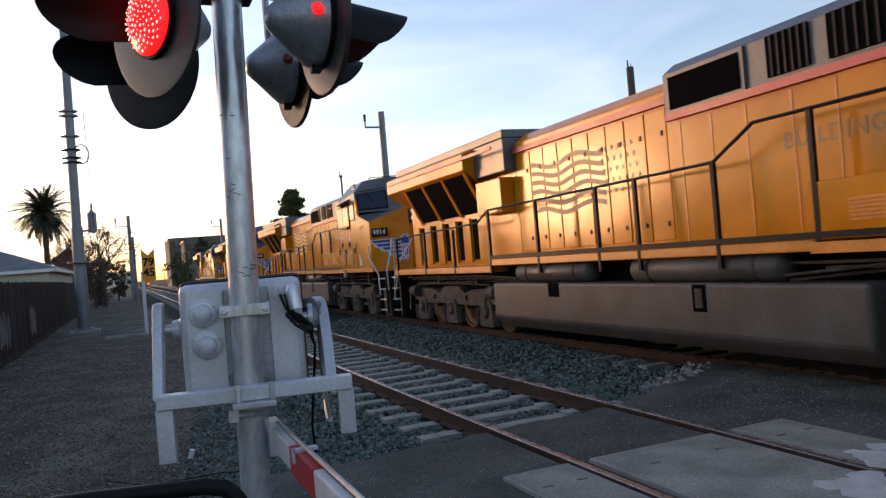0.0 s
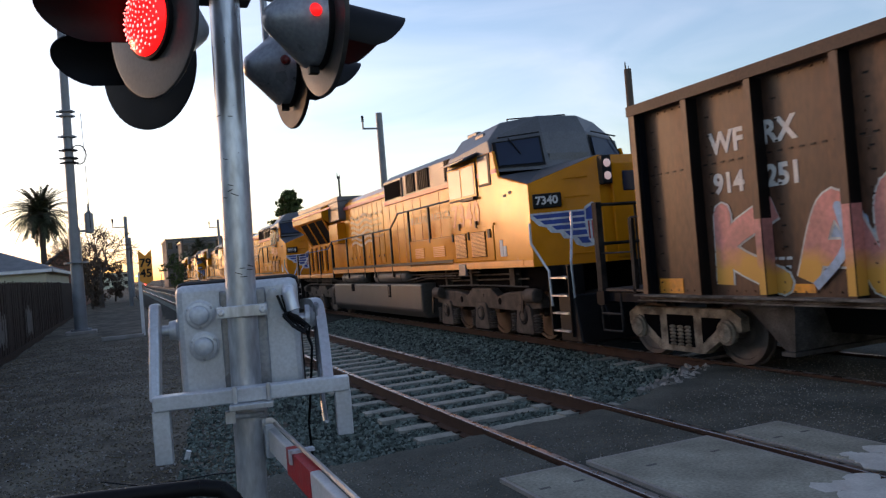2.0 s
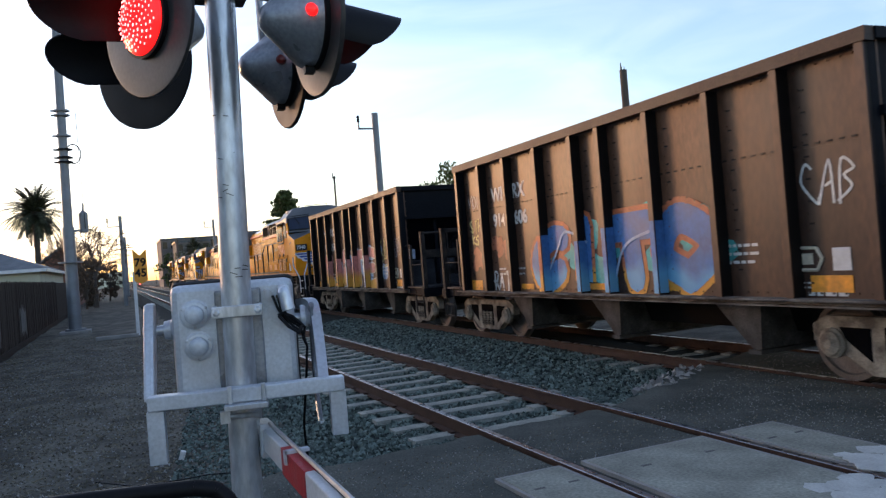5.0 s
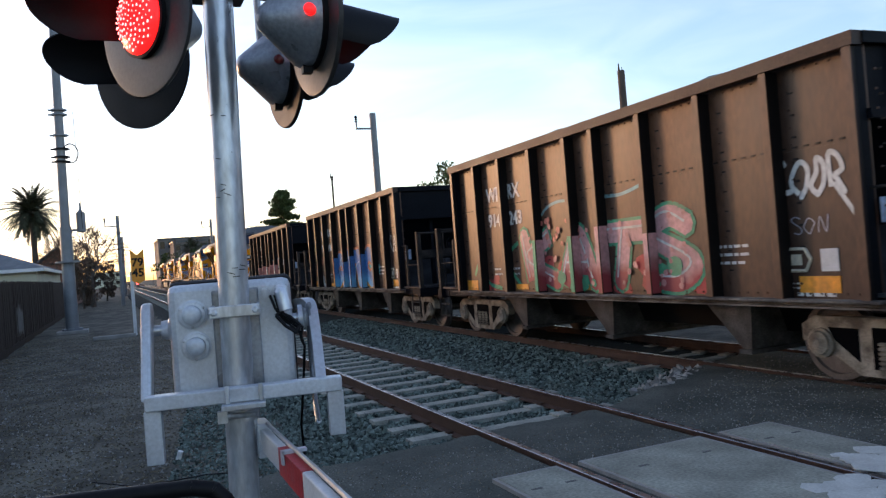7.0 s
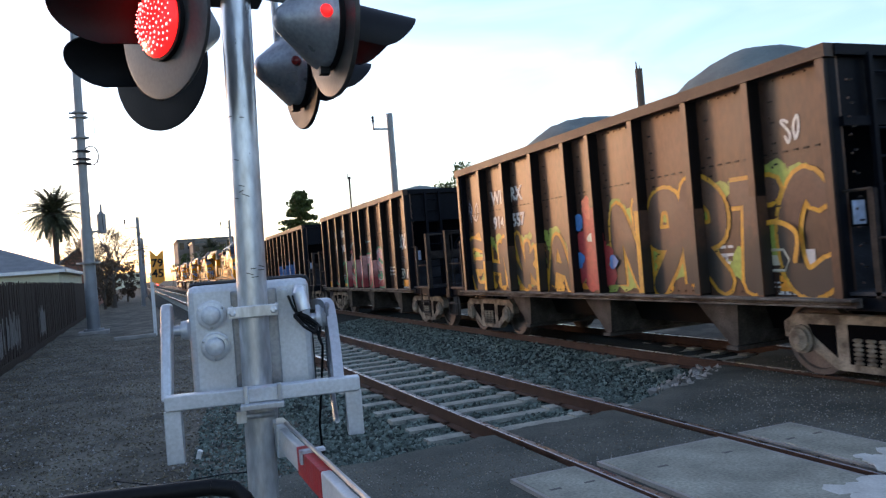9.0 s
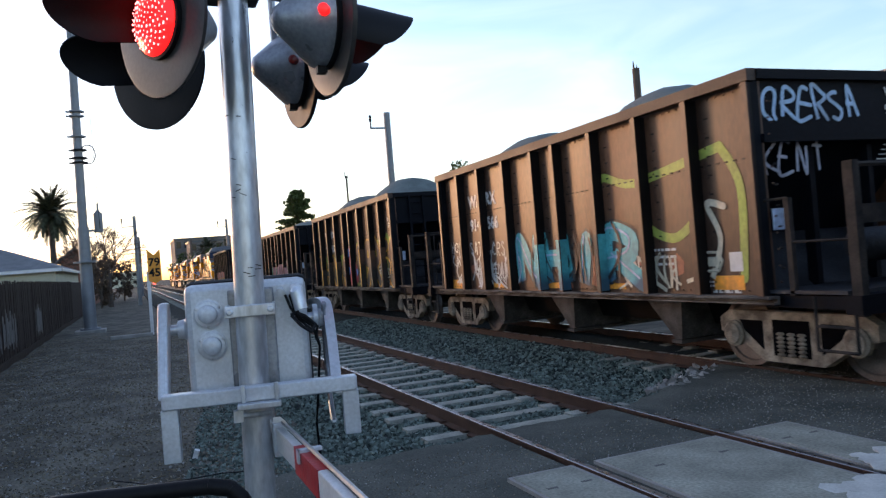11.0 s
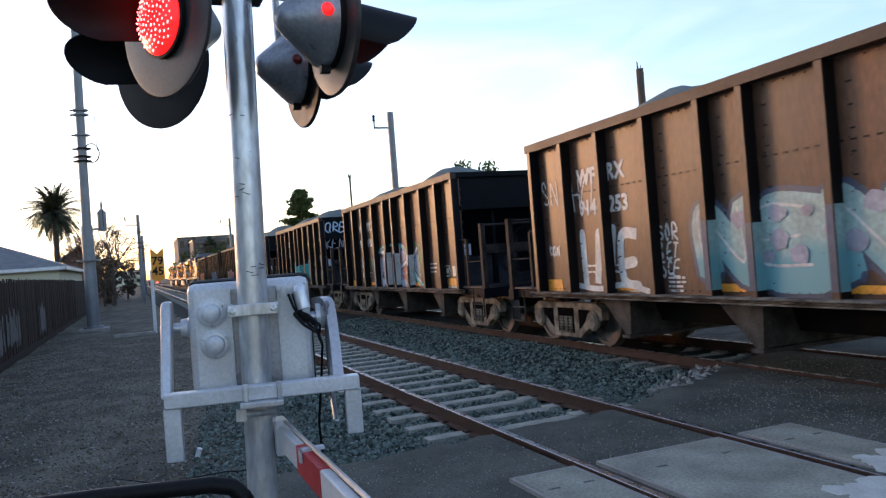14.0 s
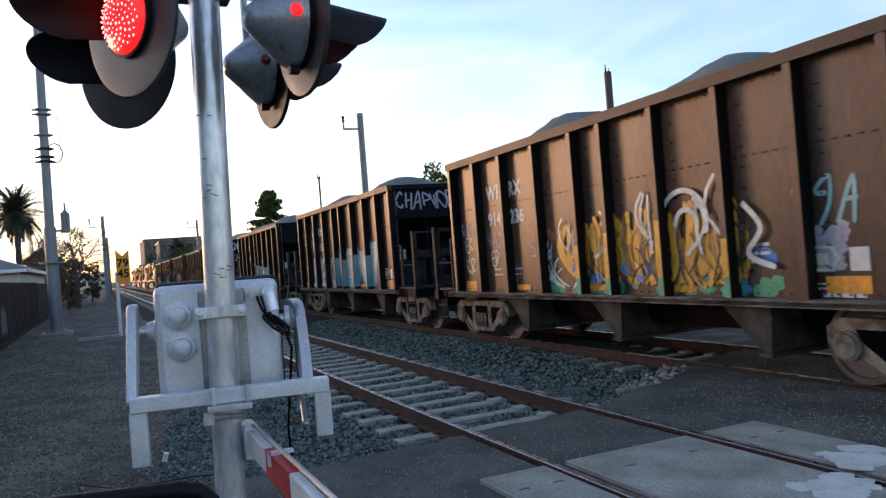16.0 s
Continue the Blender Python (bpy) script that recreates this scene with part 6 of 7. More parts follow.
HEADS = (((.178, 3.25, HZ), (-.87, -.49, 0), True, PY - .15, .36, (-.95, -.3, -.1), (52, 200), 0),
         ((.185, 3.98, HZ + .005), (-.75, -.66, 0), False, PY + .4, .34, (-.95, -.3, -.1), (48, 205), 0),
         ((.84, 3.14, HZ - .015), (1, .1, 0), True, PY - .2, .33, (1, .0, -.19), (-15, 195), -.06),
         ((.868, 3.9, HZ - .01), (1, .1, 0), False, PY + .4, .33, (1, .0, -.19), (-15, 195), -.06))
for at, way, lit, arm_y, reach, hood, arc, drop in HEADS:
    # lit heads take the disc black with sky sheen coloured in
    signal_head(mastpole, at, way, lit, (PX, arm_y, 3.02), DISCSHEEN if lit else SIGNALBLACK, reach, hood, arc, drop)

# scuffs on the mast
rs = random.Random(2)
for k in range(14):
    z, w = rs.choice((2.28, 2.42, 2.1, 1.75)) + rs.uniform(-.05, .05), rs.uniform(.25, .75)
    x, y = PX + .0645 * math.cos(radians(-90 + rs.uniform(-45, 45))), 0
    ang = math.asin(max(-.95, min(.95, (x - PX) / .066)))
    part("scuff", Form().box(-.012 * w * 2, .012 * w * 2, -.0012, .0012, -.0016, .0016, Matrix.Translation((PX + .0652 * math.sin(ang), PY - .005 - .0652 * math.cos(ang), z)) @ pose(0, 0, 0, 0, rs.uniform(-25, 25), math.degrees(ang))), BLACK, mastpole)

# gate mechanism: box behind the mast, turned a little
GM = Matrix.Translation((PX, PY, 0)) @ pose(0, 0, 0, 0, 0, -10)


def G(name, f, material, label="", smooth=False, bevel=0.0, parent=None):
    f.v = [tuple(GM @ Vector(q)) for q in f.v]
    return part(name, f, material, parent or mastpole, label, smooth, bevel)


case = G("mechanism_case", Form().box(-.287, .243, .09, .42, 1.2, 1.714), ALU, "grey painted gate mechanism case", bevel=.03)
G("case_lid", Form().box(-.297, .253, .2, .43, 1.19, 1.729), SIGNALBLACK, "black gasket edge", bevel=.03)
G("case_channel", Form().box(-.1, .1, .07, .1, 1.22, 1.68), SIGNALGREY, bevel=.008)
for x, z in ((-.187, 1.583), (-.178, 1.444)):
    cp = G("bearing_cap", Form().turned((x, .09, z), (0, -1, 0), [(0, .065), (.012, .065), (.014, .058), (.02, .056), (.022, .042), (.03, .042), (.045, .04), (.05, .034), (.052, .01)], 24), ALU, "round bolted bearing cap", True)
    for a in (30, 150, 270):
        G("bolt", Form().turned((x + .055 * math.cos(radians(a)), .078, z + .055 * math.sin(radians(a))), (0, -1, 0), [(0, .008), (.008, .008), (.01, .004)], 6), GALV, parent=cp)
strap = G("clamp_strap", Form().box(-.105, .105, -.085, -.07, 1.565, 1.615).box(-.105, -.09, -.08, .08, 1.565, 1.615).box(.09, .105, -.08, .08, 1.565, 1.615), GALV, "bolted steel clamp strap", bevel=.004)
for x in (-.085, .085):
    G("bolt", Form().turned((x, -.084, 1.59), (0, -1, 0), [(0, .016), (.012, .016), (.018, .009)], 6), GALV, parent=strap)
G("shaft", Form().rod((-.42, .2, 1.52), (.33, .2, 1.52), .024, 16), GALV, "steel main shaft", True)
for s in (-1, 1):
    G("shaft_boss", Form().turned((s * .27, .2, 1.52), (s, 0, 0), [(0, .06), (.02, .06), (.03, .045), (.06, .04)], 20), ALU, "", True)
G("gate_arm_support", Form().prism([(.14, 1.62), (.16, 1.645), (.23, 1.645), (.25, 1.6), (.06, 1.24), (-.03, 1.24)], "x", -.407, -.363), ALU, "grey cast gate arm support", bevel=.012)
bow = Form()
line = rounded([(.338, -.09, 1.262), (.341, .03, 1.395), (.338, .14, 1.55), (.328, .2, 1.597), (.302, .25, 1.608), (.27, .31, 1.6)], 4)
for k, (x, y, z) in enumerate(line):
    a, b = line[max(0, k - 1)], line[min(len(line) - 1, k + 1)]
    out = Vector((0, a[2] - b[2], b[1] - a[1])).normalized() * .045
    bow.v += [tuple(Vector((x + w, y, z)) - out * d) for w, d in ((-.022, 1), (.022, 1), (.022, 0), (-.022, 0))]
    if k:
        bow.f += [(4 * k - 4 + q, 4 * k - 4 + (q + 1) % 4, 4 * k + (q + 1) % 4, 4 * k + q) for q in range(4)]
bow.f += [(3, 2, 1, 0), tuple(len(bow.v) - 4 + q for q in range(4))]
support = G("gate_arm_support", bow, ALU, "curved grey cast gate arm support")
web = Form()
rim = [(.32, .05 + .21 * math.sin(radians(a)), 1.33 + .27 * math.cos(radians(a))) for a in range(20, 201, 20)]
web.path(rim, .012, 6)
for a, b in ((0, 6), (2, 8), (4, 9), (1, 4), (3, 7), (5, 8)):
    web.rod(rim[a], rim[b], .007, 5)
G("lattice_web", web, SIGNALGREY, "ribbed lattice web", parent=support)
for s_, x, z in ((-1, -.348, 1.0), (1, .39, 1.03)):
    G("counterweight_leg", Form().box(x - .034, x + .034, -.14, -.08, z, 1.217), ALU, "grey steel leg", bevel=.004)
beam = G("cross_beam", Form().box(-.375, .42, -.155, -.085, 1.218, 1.278), ALU, "grey steel cross beam", bevel=.005)
G("beam_plate", Form().box(-.075, .1, -.21, -.06, 1.195, 1.217).box(-.06, -.042, -.175, -.157, 1.217, 1.29).box(.075, .093, -.175, -.157, 1.217, 1.29), GALV, "bolted plate", bevel=.003, parent=beam)
lower = G("lower_clamp", Form().turned((0, 0, 1.12), (0, 0, 1), [(0, .072), (.06, .072)], 28).box(-.1, -.06, -.09, -.05, 1.125, 1.175).rod((-.1, -.075, 1.15), (.06, -.085, 1.15), .012, 8), GALV, "steel pole clamp", True)
G("conduit_elbow", Form().path([(.13, .085, 1.655), (.13, .04, 1.65)], .02, 10).path([(.2, .09, 1.66), (.2, .03, 1.65), (.215, .02, 1.57)], .03, 12), GALV, "galvanised conduit elbow", True)
wr = Form()
for j in range(3):
    q = [(.15 + .02 * j, .03, 1.64), (.17 + .015 * j, .02, 1.58 - .01 * j), (.2, .03 - .01 * j, 1.53 + .01 * j), (.24 + .02 * j, .02, 1.49), (.27, .04, 1.46 - .01 * j), (.285, .06, 1.4), (.27, .08, 1.25), (.245, .08, 1.05), (.26, .08, .6)]
    wr.path(q, .006, 6)
G("cable", wr, BLACK, "loose black cables", True)
G("coil", Form().path([(.17, .01, 1.55), (.21, .0, 1.5), (.25, .0, 1.47), (.27, .01, 1.5), (.23, .01, 1.54), (.19, .02, 1.56), (.17, .01, 1.55)], .008, 6), BLACK, "coiled black cable", True)

# gate arm, lowered across the road, parallel to the tracks
gate = thing("gate_arm", pose(.538, 3.44, 1.025), "lowered crossing gate arm with white and red bands", "gate arm")
part("arm_body", Form().box(-.018, .018, -6.5, .0, -.042, .055), WHITEP, gate, "white painted arm", bevel=.006)
part("mount", Form().box(-.03, .03, -.1, .05, -.07, .075).box(-.05, -.02, -.06, .03, .03, .1), ALU, gate, "grey mounting bracket", bevel=.006)
for k in range(6):
    y = -.5 - k * .82
    part("red_band", Form().box(-.0205, .0205, y - .4, y, -.0445, .0575), REDP, gate, "red reflective band")
part("lamp_cable", Form().path([(.012, -.1, .075), (.02, -1.2, .068), (.02, -6, .068)], .009, 6), SIGNALGREY, gate)
for y in (-.62, -2.2):
    part("cable_clip", Form().box(-.03, .06, y - .015, y + .015, .058, .07).box(-.032, -.024, y - .015, y + .015, .02, .07), ALU, gate)

# bent black tube rail close to the camera
tube = thing("tube_rail", pose(0, 0, 0), "bent black painted steel tube rail", "rail")
tp = [(-.9, 3.15, .0), (-.9, 3.15, .93), (-.84, 3.14, .99), (-.17, 3.0, 1.0), (.2, 2.9, 1.0), (.27, 2.88, .985), (.31, 2.87, .94), (.325, 2.865, .88), (.33, 2.86, .0)]
part("tube", Form().path(tp, .03, 14), BLACK, tube, "", True)

# ---- things along the tracks ----
def tall_mast():
    m = thing("steel_monopole", pose(-1.85, 37.0, GROUND), "tall grey steel utility monopole with clamps on a concrete footing", "utility pole")
    part("footing", Form().box(-.62, .62, -.62, .62, -.2, .12), CONC, m, bevel=.03)
    part("shaft", Form().rod((0, 0, .12), (0, 0, 4.6), .27, 12, .24).rod((0, 0, 4.6), (.12, 0, 16), .2, 16, .15), MAST, m, "", True)
    part("base_plate", Form().rod((0, 0, .12), (0, 0, .2), .42, 16), MAST, m)
    part("collar", Form().rod((0, 0, 3.05), (0, 0, 3.12), .5, 16), MAST, m)
    for z in (7.4, 7.6, 7.95, 8.55, 9.45, 9.65):
        part("clamp_band", Form().rod((.06, 0, z), (.06, 0, z + .07), .3, 14).box(-.35, .4, -.06, .06, z, z + .06), BLACK if z < 8 else MAST, m)
    hoop = Form()
    hoop.hoop((.42, -.1, 7.78), (.3, 0, 0), (0, 0, .42), .025, 18)
    part("cable_hoop", hoop, BLACK, m)
    part("transformer", Form().turned((.62, .2, 4.35), (0, 0, 1), [(0, .15), (.04, .19), (.85, .19), (.9, .12), (1.0, .04), (1.3, .03)], 14).box(.0, .7, .1, .2, 4.4, 4.5), MAST, m, "", True)
    cb = Form()
    cb.rod((.68, 0, 4.5), (.62, 0, 9.6), .012, 5)
    part("cable", cb, BLACK, m)
    return m


tall_mast()
sg = thing("speed_sign", pose(.55, 31.0, GROUND), "orange notched speed board with numerals on a white post", "sign")
part("post", Form().box(-.06, .06, -.05, .05, -.2, 2.4), WHITEP, sg, "white post")
part("board", Form().prism([(.0, 2.05), (.23, 1.92), (.47, 2.05), (.47, 3.22), (.235, 3.0), (.0, 3.22)], "y", -.1, -.06), SIGNO, sg, "orange notched board")
for w, z in (("79", 2.72), ("45", 2.33)):
    letters("numeral", w, .42, Matrix.Translation((.235, -.105, z)) @ pose(0, 0, 0, 90, 0, 0), BLACK, sg, bold=.012)
logp = tagged(part("fallen_timber", Form().box(-.9, .55, 30.4, 30.62, GROUND, GROUND + .14), CONC, bevel=.02), "pale timber lying on the dirt by the sign", "timber")


def line_pole(x, y, h, r, arm=True, material=None, wood=False):
    p = thing("line_pole", pose(x, y, GROUND), "weathered grey line pole with a short insulator arm" if arm else "bare weathered wooden pole", "utility pole")
    part("shaft", Form().rod((0, 0, -.3), (0, 0, h), r * 1.15, 12, r), material or MAST, p, "", True)
    if arm:
        part("arm", Form().box(-1.1, .1, -.05, .05, h - 1.0, h - .9).box(-1.12, -1.04, -.05, .05, h - 1.0, h - .3), MAST, p)
        part("insulator", Form().turned((-1.08, 0, h - .55), (0, 0, 1), [(0, .05), (.05, .1), (.1, .05), (.15, .1), (.2, .05), (.3, .1), (.4, .04)], 10), BLACK, p)
    else:
        part("splintered_top", Form().rod((-.1, 0, h - .2), (-.12, 0, h + .35), .06, 6, .02).rod((.1, .05, h - .2), (.1, .05, h + .2), .05, 6, .01), material or WOODPOLE, p)
    return p


line_pole(15.2, 45, 11.2, .2)
line_pole(22.7, 30, 10.2, .17, False, WOODPOLE)
line_pole(.5, 75, 8.0, .15)
line_pole(11.4, 100, 9.0, .15)
line_pole(17.0, 62, 9.4, .08, False, WOODPOLE)
line_pole(10.5, 150, 9.0, .15, False, WOODPOLE)
line_pole(1.2, 120, 8.5, .18)


# ---- fence and houses on the near side ----
def board_fence():
    fe = thing("board_fence", pose(-3.35, 0, GROUND), "dark weathered board fence beside the dirt path", "fence")
    r = random.Random(12)
    y = 8.0
    k = 0
    meshes = [Form().box(-.012, .012, 0, .145, 0, 2.32 + d).mesh("board", FENCE) for d in (0, .03, -.03, .05)]
    while y < 62:
        if y < 50:
            b = new("board", meshes[k % 4])
            b.parent = fe
            b.matrix_basis = pose(r.uniform(-.012, .012), y, r.uniform(-.03, .03), r.uniform(-.5, .5), 0, 0)
        y += .153
        k += 1
    part("far_board", Form().box(-.012, .012, 50, 62, 0, 2.32), FENCE, fe)
    for z in (.4, 1.6):
        part("rail", Form().box(-.06, -.015, 8, 62, z, z + .09), FENCE, fe)
    part("kick_board", Form().box(.015, .06, 8, 62, -.1, .2), FENCE, fe, "kick board along the ground")
    y = 20.3
    while y < 33:
        if (y < 26.2 or y > 31) and r.random() < .78:
            z = r.uniform(.35, .6)
            part("pale_patch", Form().box(.026, .03, y, y + r.uniform(.1, .15), z, z + r.uniform(.5, 1.1)), PALEWOOD, fe, "pale scraped patch")
        y += .153
    return fe


board_fence()


def gable_house(x0, x1, y0, y1, wall, ridge, along, label, wallmat=BEIGE, roofmat=ROOF):
    h = thing("house", pose((x0 + x1) / 2, (y0 + y1) / 2, GROUND), label, "house")
    a, b = (x1 - x0) / 2, (y1 - y0) / 2
    part("wall", Form().box(-a, a, -b, b, 0, wall), wallmat, h)
    ov = .45
    f = Form()
    if along == "y":
        prof = [(-a - ov, wall - .12), (0, ridge), (a + ov, wall - .12), (a + ov, wall + .06), (0, ridge + .2), (-a - ov, wall + .06)]
        f.prism(prof, "y", -b - ov, b + ov)
        part("gable", Form().prism([(-a, wall), (a, wall), (0, ridge)], "y", -b, b), wallmat, h)
    else:
        prof = [(-b - ov, wall - .12), (0, ridge), (b + ov, wall - .12), (b + ov, wall + .06), (0, ridge + .2), (-b - ov, wall + .06)]
        f.prism(prof, "x", -a - ov, a + ov)
        part("gable", Form().prism([(-b, wall), (b, wall), (0, ridge)], "x", -a, a), wallmat, h)
    part("roof", f, roofmat, h)
    for s in (-1, 1):
        w = part("window", Form().box(a - .02, a + .03, s * b * .5 - .5, s * b * .5 + .5, wall * .4, wall * .75), GLASS, h)
        part("frame", Form().box(a, a + .05, s * b * .5 - .6, s * b * .5 + .6, wall * .75, wall * .8).box(a, a + .05, s * b * .5 - .6, s * b * .5 + .6, wall * .36, wall * .4), WHITEP, w)
    return h


def hip_house(x0, x1, y0, y1, wall, ridge, label):
    h = thing("house", pose((x0 + x1) / 2, (y0 + y1) / 2, GROUND), label, "house")
    a, b = (x1 - x0) / 2, (y1 - y0) / 2
    part("wall", Form().box(-a, a, -b, b, 0, wall), BEIGE, h)
    A, B, i = a + .4, b + .4, a * .72
    part("roof", Form().add([(-A, -B, wall), (A, -B, wall), (A, B, wall), (-A, B, wall), (-A + i, -B + 4.5, ridge), (A - i, -B + 4.5, ridge), (A - i, B - 4.5, ridge), (-A + i, B - 4.5, ridge)],
                            [(3, 2, 1, 0), (0, 1, 5, 4), (1, 2, 6, 5), (2, 3, 7, 6), (3, 0, 4, 7), (4, 5, 6, 7)]), ROOF, h, "grey shingled hipped roof")
    part("fascia", Form().box(-A, A, -B, -B + .04, wall - .18, wall - .002).box(A - .04, A, -B, B, wall - .18, wall - .002), WHITEP, h)
    for y in (-6.5, -3.5, 0, 4):
        w = part("window", Form().box(a - .02, a + .03, y - .4, y + .4, 1.3, 2.3), GLASS, h)
        part("frame", Form().box(a, a + .05, y - .5, y + .5, 2.3, 2.4).box(a, a + .05, y - .5, y + .5, 1.2, 1.3), WHITEP, w)
    return h


hip_house(-15.0, -3.9, 47, 66, 3.15, 4.75, "low pale house with a grey hipped roof behind the fence")
gable_house(-24, -14, 14, 26, 3.0, 4.6, "x", "low house with a pitched roof on the near side")
gable_house(-20, -12, 28, 40, 3.0, 4.8, "x", "low house with a pitched roof on the near side")
gable_house(-16, -7, -4, 8, 3.0, 4.7, "x", "low house with a pitched roof on the near side")
gable_house(-30, -16, 75, 100, 5.0, 6.2, "y", "long far building with a grey roof")
gable_house(-6.5, -3.8, 85, 110, 4.6, 5.8, "y", "brown far building in trees", BRICK)

# ---- building across the tracks ----
bl = thing("commercial_building", pose(20, 17, GROUND), "beige stucco commercial building with brick pilasters and a recessed stair", "building")
part("wall", Form().box(0, 12, -22, 1.3, 0, 6.2), BEIGE, bl, "beige stucco wall")
part("wall", Form().box(1.8, 12, 1.3, 9, 0, 6.1), BEIGE, bl, "recessed beige wall")
part("wall", Form().box(.6, 12, 3.0, 9.0, 0, 6.25), BEIGE, bl, "beige stucco wall")
part("roof_overhang", Form().box(-.3, 12, 1.2, 4.2, 6.15, 6.4), LOCOGREY, bl, "dark roof overhang")
part("coping", Form().box(-.05, 12, -22, 1.3, 6.2, 6.28), CONC, bl)
part("door", Form().box(1.7, 1.8, 1.5, 2.4, 3.2, 5.3), BEIGE, bl)
# doorway is not cut; a dark sheet stands for the shade inside
part("door_opening_shade", Form().box(1.74, 1.79, 2.5, 2.95, 3.2, 5.3), DARK, bl)
stf = Form()
for k in range(12):
    stf.box(.2, 1.2, 1.4 + k * .26, 1.7 + k * .26, .25 + k * .27, .3 + k * .27)
part("stair", stf, BLACK, bl, "dark steel stair")
rl = Form().path([(.2, 1.3, 1.2), (.2, 4.6, 4.6)], .03, 6)
for k in range(8):
    rl.rod((.2, 1.4 + k * .4, .3 + k * .42), (.2, 1.4 + k * .4, 1.3 + k * .42), .015, 5)
part("stair_rail", rl, BLACK, bl)
for y in (-.3, -1.9):
    fx = part("wall_light", Form().box(-.12, 0, y - .16, y + .16, 3.35, 3.55), LOCOGREY, bl, bevel=.02)
part("camera_bracket", Form().box(-.2, 0, -.42, -.28, 3.8, 3.95), BLACK, bl)


def brick_pilaster(y0, y1):
    p = part("pilaster", Form().box(-.1, 0, y0, y1, 0, 6.3), CONC, bl, "red brick pilaster")
    bm = [Form().box(-.118, -.09, 0, w, 0, .19).mesh("brick", BRICK) for w in (.39, .19)]
    z, row = .0, 0
    while z < 6.2:
        y = y0
        first = row % 2
        while y < y1 - .05:
            w = 1 if first else 0
            first = 0
            if y + (.19 if w else .39) > y1 + .01:
                w = 1
            if y + .19 > y1 + .01:
                break
            b = new("brick", bm[w])
            b.parent = p
            b.matrix_basis = pose(0, y, z)
            y += .2 if w else .4
        z += .2
        row += 1


brick_pilaster(-2.75, -1.65)
fg = thing("steel_fence", pose(18.2, 0, GROUND), "white painted steel picket fence by the building", "fence")
picket = Form().rod((0, 0, .3), (0, 0, 2.15), .014, 5).mesh("picket", WHITEP)
for k in range(75):
    pk = new("picket", picket)
    pk.parent = fg
    pk.matrix_basis = pose(0, 10 + k * .13, 0)
part("rail", Form().box(-.02, .02, 10, 19.8, .3, .36).box(-.02, .02, 10, 19.8, 2.0, 2.06).box(-.02, .02, 10, 19.8, .95, 1.2), WHITEP, fg)


def parked_car(x, y, material, label):
    c = thing("parked_car", pose(x, y, GROUND), label, "car")
    body = Form().prism([(-2.2, .35), (-2.25, .75), (-1.5, .9), (2.1, .95), (2.25, .7), (2.2, .35)], "x", -.88, .88)
    part("body", body, material, c, bevel=.08)
    part("cabin", Form().add([(-.85, -1.1, .9), (.85, -1.1, .9), (.85, 1.7, .93), (-.85, 1.7, .93), (-.66, -.35, 1.45), (.66, -.35, 1.45), (.66, 1.1, 1.45), (-.66, 1.1, 1.45)], [(3, 2, 1, 0), (4, 5, 6, 7), (0, 1, 5, 4), (1, 2, 6, 5), (2, 3, 7, 6), (3, 0, 4, 7)]), GLASS, c, bevel=.05)
    part("roof", Form().box(-.64, .64, -.33, 1.08, 1.44, 1.49), material, c, bevel=.03)
    for sx in (-1, 1):
        for yy in (-1.4, 1.4):
            w = part("wheel", Form().turned((sx * .78, yy, .33), (sx, 0, 0), [(0, .33), (.1, .33), (.13, .3), (.12, .2)], 20), BLACK, c, "", True)
            part("rim", Form().turned((sx * .88, yy, .33), (sx, 0, 0), [(0, .2), (.03, .19), (.02, .05)], 14), GALV, w)
    return c


parked_car(16.5, 16.5, mat("car_white", (.6, .62, .64), .25, vary=.05, coat=.6), "white parked car beside the building")
parked_car(16.6, 11.2, mat("car_blue", (.04, .07, .14), .25, vary=.05, coat=.6), "dark blue parked car beside the building")

MARK = (-3.2, 19.0, 1.38)
marker = thing("marker_post", pose(MARK[0], MARK[1], GROUND), "slim white marker post with a red reflective top", "marker post")
part("post", Form().rod((0, 0, -.1), (0, 0, MARK[2]), .045, 12), WHITEP, marker, "", True)
part("red_band", Form().rod((0, 0, MARK[2] * .6), (0, 0, MARK[2] * .92), .0475, 12), REDP, marker, "red reflective band", True)
stub = thing("pipe_stub", pose(.49, 9.23, GROUND), "small capped white pipe stub in dirt", "pipe")
part("pipe", Form().rod((0, 0, -.05), (.05, -.03, .1), .03, 12), WHITEP, stub)
wire = thing("loose_wire", pose(0, 0, 0), "loose dark wire lying on gravel", "wire")
part("strand", Form().path([(-.35, 8.6, GROUND + .06), (.0, 8.2, GROUND + .05), (.3, 8.0, GROUND + .08), (.7, 8.1, GROUND + .06), (1.0, 7.8, GROUND + .1)], .008, 5), BLACK, wire)


# ---- trees ----
def leaf_cloud(f, centre, radius, n, size, r, flat=1.0):
    c = Vector(centre)
    for _ in range(n):
        d = Vector((r.gauss(0, 1), r.gauss(0, 1), r.gauss(0, 1) * flat))
        d = d.normalized() * radius * r.random() ** .45
        e = Euler((r.uniform(0, 6), r.uniform(0, 6), r.uniform(0, 6))).to_matrix()
        s = size * r.uniform(.6, 1.3)
        f.add([c + d + e @ Vector(q) * s for q in ((-.5, 0, 0), (0, -.28, .05), (.6, 0, 0), (0, .28, .05))], [(0, 1, 2, 3)])


